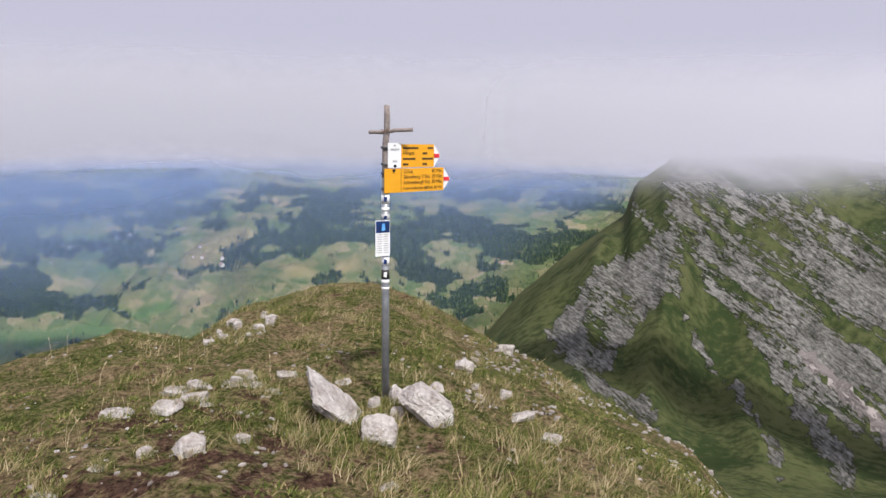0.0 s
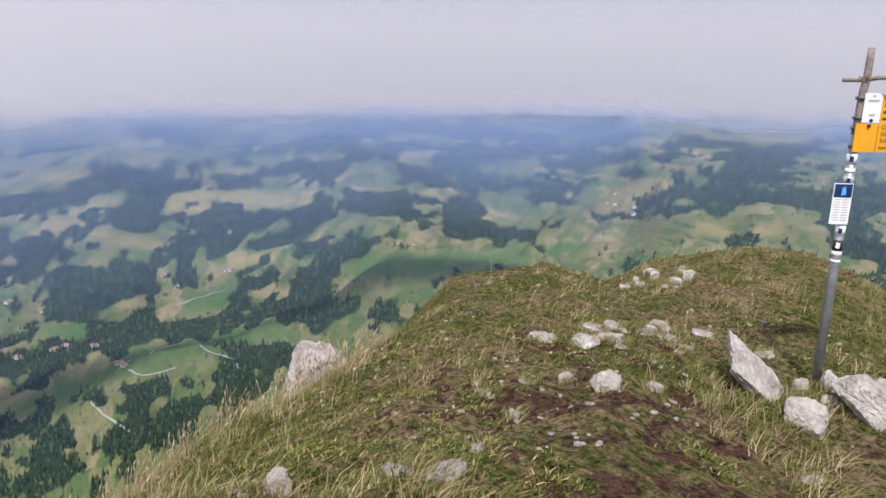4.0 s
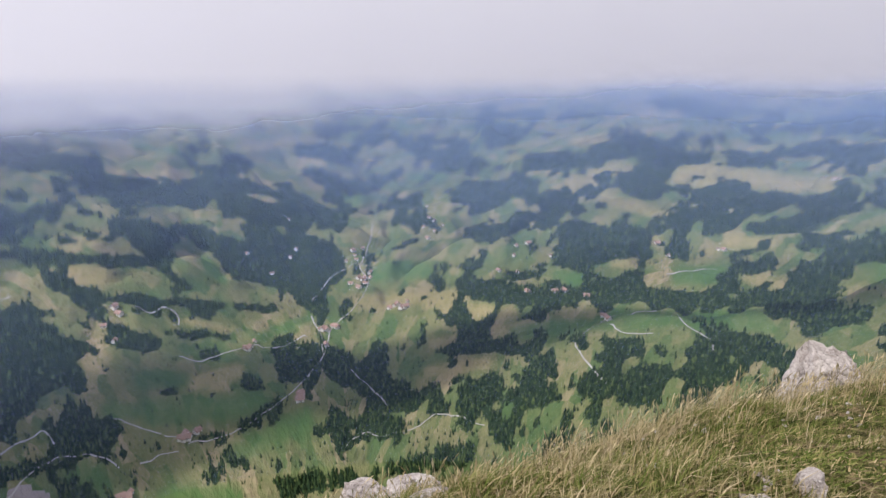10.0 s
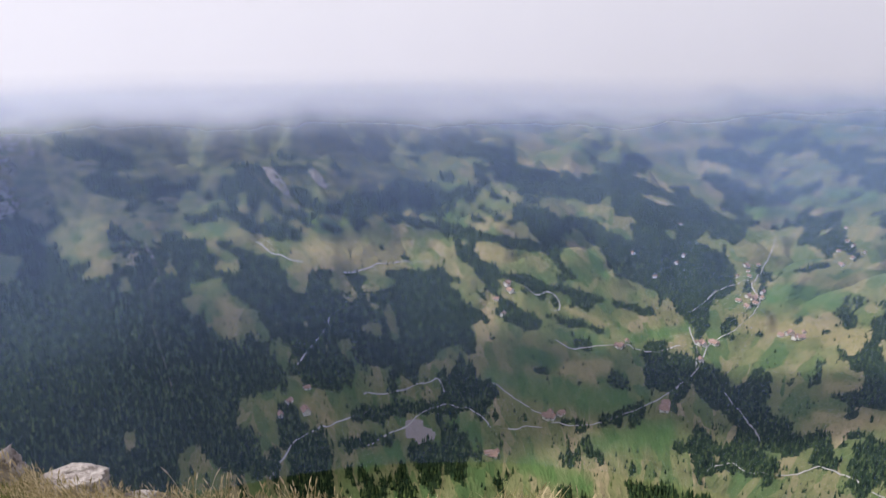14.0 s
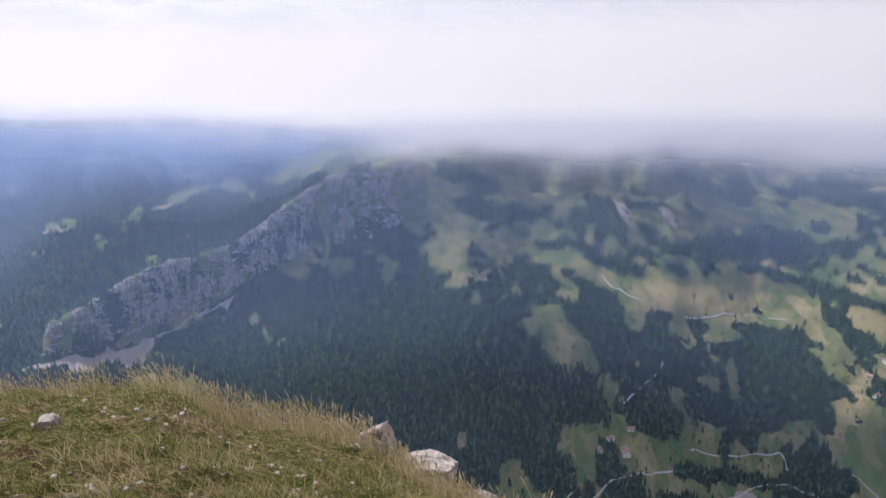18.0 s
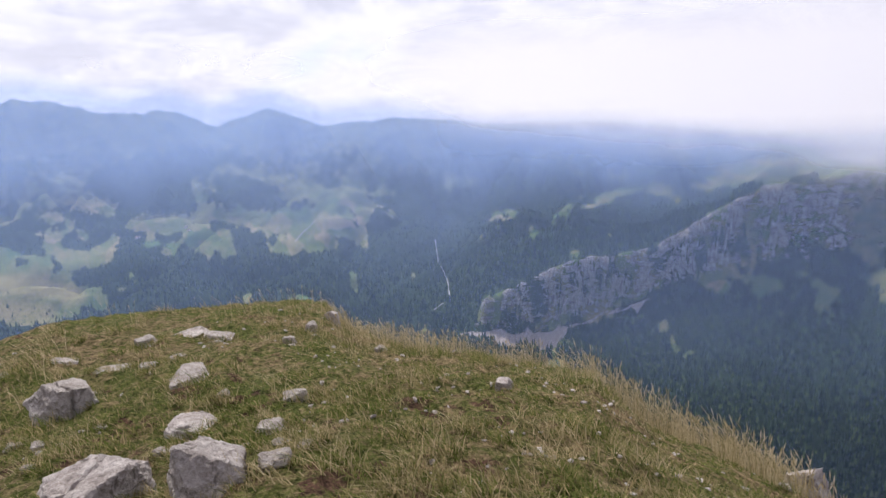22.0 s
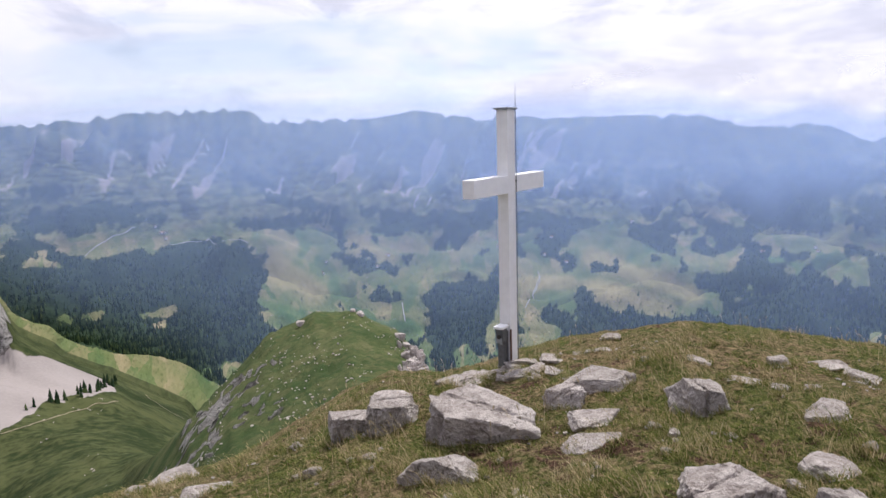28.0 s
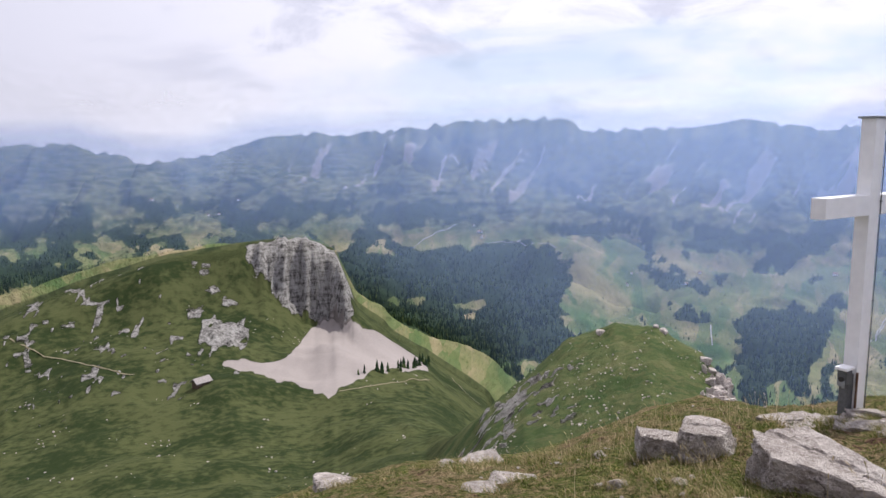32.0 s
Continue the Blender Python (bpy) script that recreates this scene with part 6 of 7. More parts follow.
for k, (wa, wb) in enumerate(((0.16, 0.06), (0.0, 0.05), (0.13, 0.12), (0.055, 0.05))):
    zz = LZ + 0.238 - 0.043 * k
    if not wa:
        words("Hengst", 0.040, (0.145, zz), up, BROWN_PRINT, upper)
    else:
        part("print_bar", slab([(0.145, zz), (0.145 + wa, zz), (0.145 + wa, zz + 0.016), (0.145, zz + 0.016)], 0.001, up @ Matrix.Translation((0, -0.002, 0))), BROWN_PRINT, upper)
    xe = 0.465 if k in (0, 2) else 0.40
    part("print_bar", slab([(xe - wb, zz), (xe, zz), (xe, zz + 0.016), (xe - wb, zz + 0.016)], 0.001, up @ Matrix.Translation((0, -0.002, 0))), BROWN_PRINT, upper)
for z in (LZ - 0.07, LZ + 0.05, LZ + 0.12, LZ + 0.25):
    part("clamp", rod((0, 0, z - 0.009), (0, 0, z + 0.009), 0.037), DARK_STEEL, post, "dark pole clamp")
for x, z in ((0.05, LZ + 0.07), (0.06, LZ + 0.105)):
    part("screw", rod(lp @ Vector((x, -0.012, z)), lp @ Vector((x, 0.01, z)), 0.011, sides=10), BLACK, post)
pz0 = -0.815 - PZ
sheet_plane = Matrix.Rotation(radians(30), 4, "Z") @ Matrix.Translation((-0.105, -0.042, 0))
sheet = part("notice_sheet", slab([(0, pz0 - 0.10), (0.125, pz0 - 0.10), (0.125, pz0 + 0.185), (0, pz0 + 0.185)], 0.004, sheet_plane), SIGN_WHITE, post, "white notice sheet with a blue photograph on top")
ov = sheet_plane @ Matrix.Translation((0, -0.002, 0))
part("photo", slab([(0.004, pz0 + 0.088), (0.121, pz0 + 0.088), (0.121, pz0 + 0.180), (0.004, pz0 + 0.180)], 0.001, ov), BLUE, sheet, "dark blue photograph")
part("photo_glint", slab([(0.05, pz0 + 0.10), (0.085, pz0 + 0.11), (0.075, pz0 + 0.165), (0.055, pz0 + 0.155)], 0.001, ov @ Matrix.Translation((0, -0.002, 0))), CYAN, sheet, "light blue glint")
for k in range(9):
    for x0, x1 in ((0.014, 0.055), (0.068, 0.11)):
        part("print_bar", slab([(x0, pz0 + 0.07 - 0.018 * k), (x1, pz0 + 0.07 - 0.018 * k), (x1, pz0 + 0.076 - 0.018 * k), (x0, pz0 + 0.076 - 0.018 * k)], 0.001, ov), GREY_PRINT, sheet)
for z, h, m, w in ((LZ - 0.155, 0.07, SIGN_WHITE, "round white sticker"), (LZ - 0.235, 0.03, SIGN_WHITE, "white sticker strip"), (LZ - 0.30, 0.05, GREY_PRINT, "grey sticker"), (pz0 - 0.15, 0.07, SIGN_WHITE, "blue and white sticker"), (pz0 - 0.255, 0.075, BLACK, "black sticker"),
                   (pz0 - 0.315, 0.03, SIGN_WHITE, "small white sticker"), (pz0 - 0.37, 0.02, SIGN_WHITE, "small white sticker")):
    st = part("sticker", rod((0, 0, z - h / 2), (0, 0, z + h / 2), 0.0325), m, post, w)
    if h > 0.045:
        part("sticker_mark", slab([(-0.012, z - h * 0.25), (0.014, z - h * 0.3), (0.016, z + h * 0.25), (-0.008, z + h * 0.3)], 0.002, Matrix.Translation((0, -0.0345, 0))), SIGN_WHITE if m is BLACK else BLUE, st)

# summit cross
CX, CY = 5.34, -7.12
CZ = ground_at(CX, CY)
cross = empty("summit_cross", (CX, CY, CZ), "tall white metal summit cross on a dark steel foot", "summit cross")
cross.rotation_euler = (0, 0, -1.408)
CT = 0.31 - CZ
AT = -0.49 - CZ
part("upright", box(0.20, 0.15, CT + 0.1, (0, 0, CT / 2 - 0.05), 0.006), WHITE, cross, "white sheet-metal upright")
for s, ln in ((-1, 0.83), (1, 0.83)):
    part("arm", box(ln, 0.156, 0.215, (s * (0.1 + ln / 2 + 0.002), 0, AT - 0.107), 0.006), WHITE, cross, "white sheet-metal arm")
part("cap_plate", box(0.26, 0.20, 0.022, (0, 0, CT + 0.011), 0.004), STEEL, cross, "grey metal cap")
part("lightning_rod", rod((0.105, 0.02 - 0.10, CT - 0.05), (0.115, -0.075, CT + 0.30), 0.005, 0.002, 8), DARK_STEEL, cross)
part("conductor", rod((0.103, -0.084, 0.05), (0.103, -0.084, CT - 0.04), 0.005, sides=8, wobble=0.002, rings_n=14), DARK_STEEL, cross, "dark lightning conductor wire")
for k in range(9):
    part("wire_clip", box(0.022, 0.02, 0.016, (0.10, -0.083, 0.25 + k * (CT - 0.4) / 8), 0.002), DARK_STEEL, cross)
part("steel_foot", box(0.10, 0.10, 0.62, (-0.155, 0.0, 0.23), 0.005), DARK_STEEL, cross, "dark grey steel foot post")
part("rust_edge", box(0.02, 0.02, 0.55, (-0.10, -0.082, 0.28), 0.003), RUST, cross, "rusty brown edge strip")
cambox = part("weather_camera", box(0.12, 0.10, 0.17, (-0.235, -0.02, 0.52), 0.012), DARK_STEEL, cross, "small dark camera housing under a pale hood")
part("camera_hood", box(0.17, 0.13, 0.035, (-0.245, -0.02, 0.62), 0.010), WHITE, cambox, "pale grey hood")
part("front_plate", box(0.008, 0.08, 0.07, (-0.298, -0.02, 0.455), 0.003), STEEL, cambox)
part("lens", rod((-0.292, -0.02, 0.50), (-0.312, -0.02, 0.50), 0.03, 0.026), BLACK, cambox, "black round lens")
part("bracket", box(0.06, 0.03, 0.05, (-0.19, 0.0, 0.40), 0.004), STEEL, cambox)


# ---- stones ----
def stone_mesh(w, d, h, seed, detail):
    """An angular limestone block: a ball cut by random planes, then chipped."""
    rs = np.random.default_rng(seed)
    bm = bmesh.new()
    bmesh.ops.create_icosphere(bm, subdivisions=detail, radius=1)
    nrm = rs.normal(size=(13, 3))
    nrm[:6] = np.concatenate([np.eye(3), -np.eye(3)]) + rs.normal(0, 0.22, (6, 3))
    nrm /= np.linalg.norm(nrm, axis=1)[:, None]
    hh = np.concatenate([rs.uniform(0.62, 0.85, 6), rs.uniform(0.72, 1.0, 7)])
    P = np.array([v.co for v in bm.verts])
    P /= np.linalg.norm(P, axis=1)[:, None]
    cut_n = rs.normal(size=3) * (1, 1, 0.3)
    cut_n /= np.linalg.norm(cut_n)
    cut_d = rs.uniform(-0.3, 0.3)
    dots = P @ nrm.T
    rad = np.where(dots > 0.05, hh / np.maximum(dots, 0.05), 9).min(1)
    rad = np.minimum(rad, 1.25)
    for v, p, r in zip(bm.verts, P, rad):
        c = Vector(p) * r
        k = 1 + 0.05 * noise.noise(c * 2.3 + Vector((seed, 0, 0))) + 0.045 * noise.noise(c * 6.0 + Vector((0, seed, 0))) - 0.12 * max(0, noise.noise(c * 3.0 + Vector((0, 0, seed))) - 0.2) + 0.03 * noise.noise(c * 13.0) + 0.015 * noise.noise(c * 29.0)
        # a fissure, and thin beds that stand out
        k -= 0.16 * math.exp(-((c.dot(Vector(cut_n)) - cut_d + 0.06 * noise.noise(c * 4)) / 0.035) ** 2)
        k += 0.010 * math.sin(14 * c.z + 5 * c.x * cut_n[0] + 3 * noise.noise(c * 2))
        v.co = (c.x * k * w / 1.5, c.y * k * d / 1.5, c.z * k * h / 1.5)
    for f in bm.faces:
        f.smooth = False
    return bm


COUNT = [0]
BEDDED = []


def stone(x, y, w, h, up_by=0.0, turn=None, lean=None):
    """A stone of that width and seen height, bedded in the turf at x, y."""
    COUNT[0] += 1
    sd = COUNT[0]
    rs = random.Random(sd)
    d = w * rs.uniform(0.62, 0.9)
    tall = max(0.45 * h, h - 0.25 * w) * 1.3
    me = bpy.data.meshes.new("stone")
    bm = stone_mesh(w * 0.92, d, tall, sd, 5 if w > 0.34 else (4 if w > 0.15 else 3))
    bm.to_mesh(me)
    bm.free()
    me.materials.append(PALE_ROCK if y > 3 else ROCK)
    ob = new("stone", me)
    face_to = math.atan2(-x, y)
    ob.rotation_euler = (rs.uniform(-0.12, 0.12), rs.uniform(-0.2, 0.2) if lean is None else radians(lean), face_to + (rs.uniform(-0.35, 0.35) if turn is None else turn))
    ob.location = (x, y, ground_at(x, y) + tall * (0.13 if w > 0.3 else 0.05) + up_by)
    if math.hypot(x, y) < 13:
        BEDDED.append((x, y, w, d))
    size = "large" if w > 0.5 else ("small" if w < 0.16 else "pale")
    return tagged(ob, f"{size} weathered limestone {'boulder' if w > 0.4 else 'stone'} bedded in the summit turf", "rock", "stones on the summit")


bits = random.Random(18)
stone(-2.53, 5.17, 0.24, 0.13)
stone(-2.22, 5.31, 0.21, 0.10)
stone(-2.41, 5.80, 0.09, 0.06)
for k in range(11):
    stone(-1.93 + bits.gauss(0, 0.21), 5.89 + bits.gauss(0, 0.20), bits.uniform(0.11, 0.24), bits.uniform(0.07, 0.14))
stone(-1.56, 5.94, 0.17, 0.07)
stone(-1.51, 6.35, 0.20, 0.11)
stone(-0.93, 5.37, 0.58, 0.19, 0.11, 0.0, 46)
stone(-0.54, 5.00, 0.25, 0.22)
stone(-0.65, 5.70, 0.12, 0.13)
stone(-0.49, 5.75, 0.13, 0.23)
stone(-0.44, 5.40, 0.14, 0.19)
stone(-0.21, 5.44, 0.46, 0.28, 0.06, 0.0, 30)
stone(0.12, 7.36, 0.19, 0.15)
stone(-0.14, 6.48, 0.14, 0.11)
stone(-1.64, 4.33, 0.19, 0.13)
stone(-1.41, 4.63, 0.10, 0.10)
stone(-1.93, 5.42, 0.09, 0.06)
stone(-1.58, 5.14, 0.07, 0.05)
stone(-1.06, 4.95, 0.05, 0.04)
stone(-0.41, 4.26, 0.13, 0.10)
stone(-1.92, 4.30, 0.08, 0.09)
stone(0.60, 6.10, 0.22, 0.12)
stone(0.78, 5.49, 0.16, 0.10)
stone(0.54, 6.88, 0.13, 0.13)
stone(-0.98, 6.33, 0.17, 0.08)
stone(-2.11, 4.10, 0.10, 0.05)
stone(-2.27, 3.86, 0.12, 0.05)
rubble = random.Random(8)
for k in range(16):
    stone(-2.45 + rubble.gauss(0, 0.22), 8.1 + rubble.gauss(0, 0.25), rubble.uniform(0.07, 0.19), rubble.uniform(0.06, 0.15))
stone(0.76, 9.55, 0.24, 0.21)
stone(0.22, 6.77, 0.08, 0.06)
stone(-1.56, 5.76, 0.07, 0.04)
stone(-2.16, 5.92, 0.13, 0.06)
stone(-2.27, 2.09, 0.11, 0.14)
stone(-1.85, 2.41, 0.12, 0.09)
stone(-1.70, 2.53, 0.18, 0.11)
stone(-1.75, 2.90, 0.07, 0.06)
stone(-2.25, 3.85, 0.08, 0.05)
stone(-1.88, 3.50, 0.07, 0.07)
stone(-2.83, 0.65, 0.16, 0.05)
stone(-5.10, -5.95, 0.75, 0.55, 0.16)
stone(-4.55, -6.25, 0.42, 0.34, 0.12)
stone(-5.45, -5.45, 0.45, 0.30, 0.06)
stone(-3.41, -5.00, 0.10, 0.05)
stone(-0.21, -6.94, 0.12, 0.11)
stone(-1.06, -5.02, 0.14, 0.16)
stone(0.33, -8.83, 0.19, 0.26)
stone(0.52, -7.80, 0.14, 0.18)
stone(0.69, -6.97, 0.14, 0.13)
stone(1.47, -7.44, 0.20, 0.08)
stone(1.89, -7.85, 0.40, 0.06)
stone(2.16, -7.40, 0.20, 0.09)
stone(1.38, -5.65, 0.24, 0.16)
stone(2.23, -5.55, 0.45, 0.36)
stone(3.41, -6.04, 0.68, 0.30)
stone(3.49, -5.48, 0.39, 0.30)
stone(3.85, -4.78, 0.95, 0.63)
stone(4.14, -4.47, 0.23, 0.40)
stone(2.92, -5.04, 0.37, 0.15)
stone(2.64, -4.61, 0.38, 0.14)
stone(1.32, -3.66, 0.46, 0.36)
stone(1.10, -4.64, 0.32, 0.17)
stone(0.77, -3.50, 0.39, 0.37)
stone(1.18, -4.20, 0.10, 0.09)
stone(0.86, -3.13, 0.25, 0.19)
stone(1.07, -3.16, 0.18, 0.10)
stone(3.41, -3.76, 0.53, 0.30)
stone(5.08, -4.79, 0.54, 0.42)
stone(5.56, -5.27, 0.46, 0.12)
stone(0.46, -4.92, 0.17, 0.12)
stone(0.56, -4.33, 0.19, 0.12)
stone(0.29, -3.79, 0.12, 0.03)
stone(0.45, -3.56, 0.16, 0.12)
stone(4.61, -8.51, 0.26, 0.14)
stone(4.28, -7.61, 0.23, 0.06)
stone(2.25, -6.64, 0.34, 0.07)
stone(5.33, -6.58, 0.49, 0.17)
stone(4.75, -6.56, 0.37, 0.19)
stone(4.74, -7.16, 0.27, 0.10)
stone(4.64, -6.75, 0.22, 0.12)
stone(3.05, -3.78, 0.05, 0.04)
stone(3.25, -4.21, 0.06, 0.05)
stone(2.48, -3.42, 0.11, 0.04)
stone(2.13, -3.32, 0.05, 0.03)
stone(2.33, -4.93, 0.14, 0.07)
stone(3.29, -6.82, 0.16, 0.07)
stone(2.85, -7.05, 0.25, 0.06)
stone(1.80, -4.96, 0.09, 0.04)
stone(1.95, -6.59, 0.20, 0.07)
stone(0.45, -3.97, 0.12, 0.05)
stone(5.56, -6.29, 0.42, 0.17)
stone(5.41, -4.50, 0.48, 0.37)
stone(5.15, -4.83, 0.39, 0.34)
stone(4.44, -7.71, 0.26, 0.07)
stone(1.37, -5.81, 0.29, 0.17)
stone(1.46, -7.52, 0.31, 0.10)
stone(2.19, -7.46, 0.26, 0.17)
stone(1.69, -6.69, 0.17, 0.06)
stone(8.38, -1.94, 0.60, 0.30)
stone(5.87, -2.78, 0.34, 0.12)
stone(6.20, -3.30, 0.43, 0.17)
stone(6.15, -4.33, 0.16, 0.10)
stone(4.84, -3.61, 0.17, 0.12)
stone(9.12, -3.76, 0.30, 0.08)
stone(8.18, -3.87, 0.52, 0.08)
stone(4.41, -3.90, 0.13, 0.08)
knob = stone(-7.62, 7.72, 0.95, 1.25, 0.14, 0.5, 14)
knob.data.materials[0] = ROCK
stone(-5.5, 0.72, 0.55, 0.45, 0.12)
stone(-5.62, 1.22, 0.62, 0.30, 0.08)
stone(-6.25, -8.75, 0.3, 0.25, 0.05)
stone(-7.2, -7.6, 0.4, 0.18, 0.03)
tagged(knob, "upright grey-white limestone knob standing on the grassy edge", "rock")


heap = random.Random(52)
for k in range(20):
    stone(5.05 + heap.gauss(0, 0.34), -6.75 + heap.gauss(0, 0.30), heap.uniform(0.10, 0.30), heap.uniform(0.05, 0.13), heap.uniform(0, 0.03))
for k in range(26):
    stone(heap.uniform(0.6, 5.6), heap.uniform(-6.6, -3.0), heap.uniform(0.05, 0.14), heap.uniform(0.03, 0.09))
crags = random.Random(31)
for k in range(44):
    v = bearing(crags.uniform(224.1, 226.4)) * crags.uniform(84, 112)
    tagged(stone(v.x, v.y, crags.uniform(0.5, 1.5), crags.uniform(0.6, 1.7), crags.uniform(0, 0.2)), "grey limestone crag at the end of the green spur", "rock", "crags on the spur")
for a, r, w, h in ((229.6, 126, 1.4, 1.0), (230.2, 127, 0.9, 0.7), (234.6, 130, 1.4, 1.0)):
    v = bearing(a) * r
    tagged(stone(v.x, v.y, w, h), "grey limestone crag on the green spur", "rock", "crags on the spur")


def scatter_stones(name, pts, sizes, label, seed):
    """Loose stones too many to count."""
    rs = np.random.default_rng(seed)
    bm = stone_mesh(1, 0.8, 0.7, seed, 1)
    V = np.array([v.co for v in bm.verts])
    F = np.array([[v.index for v in f.verts] for f in bm.faces])
    bm.free()
    n = len(pts)
    ang = rs.uniform(0, 6.28, n)
    c, s = np.cos(ang)[:, None], np.sin(ang)[:, None]
    W = V[None] * rs.uniform(0.6, 1.3, (n, 1, 3)) * sizes[:, None, None]
    X = W[..., 0] * c - W[..., 1] * s + pts[:, 0:1]
    Y = W[..., 0] * s + W[..., 1] * c + pts[:, 1:2]
    Z = W[..., 2] + pts[:, 2:3] + 0.1 * sizes[:, None]
    faces = (F[None] + (np.arange(n) * len(V))[:, None, None]).reshape(-1, 3)
    m = mesh_of(name, np.stack([X, Y, Z], -1).reshape(-1, 3), faces, [ROCK], smooth_faces=False)
    return tagged(new(name, m), label, "stones", kind="stuff")


def on_ground(az, r):
    return np.stack([-r * np.sin(np.radians(az)), r * np.cos(np.radians(az)), land(az, r)], 1)


rng = np.random.default_rng(11)
a, r = rng.uniform(-30, 282, 6000), np.exp(rng.uniform(math.log(2.0), math.log(11), 6000))
keep = (fbm(a * 0.12, np.log(r) * 6, 55, 4) > 0.54) & (line(RIM, a) > -30)
scatter_stones("pebbles", on_ground(a[keep], r[keep]), rng.uniform(0.012, 0.045, keep.sum()), "pale limestone pebbles strewn over the turf", 3)
a, r = rng.uniform(-32, -1, 4200), np.exp(rng.uniform(math.log(6), math.log(70), 4200))
keep = fbm(a * 0.22, np.log(r) * 9, 57, 4) > 0.555
scatter_stones("slope_stones", on_ground(a[keep], r[keep]), rng.uniform(0.02, 0.085, keep.sum()) * (r[keep] / 12) ** 0.4, "white limestone rubble on the grassy flank", 4)
a, r = rng.uniform(224, 250, 1500), rng.uniform(62, 135, 1500)
keep = fbm(a * 0.5, r * 0.05, 59, 4) > 0.53
scatter_stones("spur_stones", on_ground(a[keep], r[keep]), rng.uniform(0.08, 0.38, keep.sum()), "white stones strewn over the green spur", 5)
a, r = rng.uniform(250, 287, 2600), rng.uniform(150, 600, 2600)
keep = (fbm(a * 0.35, np.log(r) * 22, 63, 4) > 0.655) & (scree_of(a, r) < 0.2)
scatter_stones("pasture_stones", on_ground(a[keep], r[keep]), rng.uniform(0.3, 1.2, keep.sum()), "grey boulders strewn over the alpine pasture", 6)


# ---- grass ----
def blades(name, P, height, width, bend, straw, label, seed):
    rs = np.random.default_rng(seed)
    n = len(P)
    ang, lean = rs.uniform(0, 6.28, n), rs.uniform(0, 6.28, n)
    t = np.stack([np.cos(ang), np.sin(ang), np.zeros(n)], 1) * width[:, None]
    b = np.stack([np.cos(lean) + 0.5, np.sin(lean) + 0.3, np.zeros(n)], 1) * (height * bend)[:, None]
    upv = np.array([0, 0, 1.0])[None] * height[:, None]
    V = np.stack([P - t, P + t, P + b * 0.35 + upv * 0.55 - t * 0.7, P + b * 0.35 + upv * 0.55 + t * 0.7, P + b + upv * 0.95], 1)
    F = np.array([(0, 1, 3), (0, 3, 2), (2, 3, 4)])
    faces = (F[None] + (np.arange(n) * 5)[:, None, None]).reshape(-1, 3)
    m = mesh_of(name, V.reshape(-1, 3), faces, [GRASS], smooth_faces=True)
    put(m, "straw", np.repeat(straw, 5))
    return tagged(new(name, m), label, "grass", kind="stuff")


def seeds(name, P, height, label, seed):
    """Thin bent stalks with a loose seed head."""
    rs = np.random.default_rng(seed)
    n = len(P)
    ang, lean = rs.uniform(0, 6.28, n), rs.uniform(0, 6.28, n)
    t = np.stack([np.cos(ang), np.sin(ang), np.zeros(n)], 1)
    b = np.stack([np.cos(lean) + 0.7, np.sin(lean) + 0.2, np.zeros(n)], 1) * (height * rs.uniform(0.1, 0.4, n))[:, None]

    def at(f, w):
        c = P + b * f ** 2 + np.array([0, 0, 1.0])[None] * (height * f * (1 - 0.12 * f))[:, None]
        return [c - t * w, c + t * w]

    V = np.stack(at(0, 0.0022) + at(0.5, 0.0018) + at(0.8, 0.0014) + at(0.9, 0.0062) + at(1.0, 0.0008), 1)
    F = np.array([(0, 1, 3, 2), (2, 3, 5, 4), (4, 5, 7, 6), (6, 7, 9, 8)])
    faces = (F[None] + (np.arange(n) * 10)[:, None, None]).reshape(-1, 4)
    m = mesh_of(name, V.reshape(-1, 3), faces, [GRASS], smooth_faces=True)
    put(m, "straw", np.full(n * 10, 0.95))
    return tagged(new(name, m), label, "grass", kind="stuff")


rng = np.random.default_rng(21)
nt = 46000
ta, tr = rng.uniform(-36, 284, nt), np.exp(rng.uniform(math.log(1.7), math.log(15), nt))
rimr = line(RIM_R, ta)
ok = tr < rimr * 1.35
ta, tr = ta[ok], tr[ok]
C = on_ground(ta, tr)
bare = dirt_of(C[:, 0], C[:, 1]) + 2.6 * (fbm(C[:, 0] * 1.2, C[:, 1] * 1.2, 67, 4) - 0.5) * (1 - band(ta, 44, 172, 6) * 0.8)
ok = bare < 0.45
ta, tr, C = ta[ok], tr[ok], C[ok]
lushness = fbm(C[:, 0] * 0.55, C[:, 1] * 0.55, 69, 4)
edge = band(ta, 44, 172, 6) * step(tr / line(RIM_R, ta), 0.55, 0.95)
golden = np.clip(-0.7 * (ta < -2) + edge * 0.75 + 0.85 * band(ta, 4, 16, 3) * band(tr, 6.5, 9.5, 0.6) + 0.8 * band(ta, 150, 186, 5) * band(tr, 4, 12, 1.5) + 3.8 * (fbm(C[:, 0] * 0.9, C[:, 1] * 0.9, 73, 4) - 0.54), 0, 1)
per = 7
idx = np.repeat(np.arange(len(C)), per)
spread = 0.03 + 0.022 * tr[idx]
off = rng.normal(0, 1, (len(idx), 2)) * spread[:, None] * 0.6
BP = C[idx] + np.concatenate([off, np.zeros((len(idx), 1))], 1)
baz = (np.degrees(np.arctan2(-BP[:, 0], BP[:, 1])) + 57) % 360 - 57
BP[:, 2] = land(baz, np.hypot(BP[:, 0], BP[:, 1])) - 0.01
hgt = (0.011 + 0.085 * np.clip(lushness[idx] - 0.38, 0, 1) + 0.09 * edge[idx]) * rng.uniform(0.5, 1.7, len(idx))
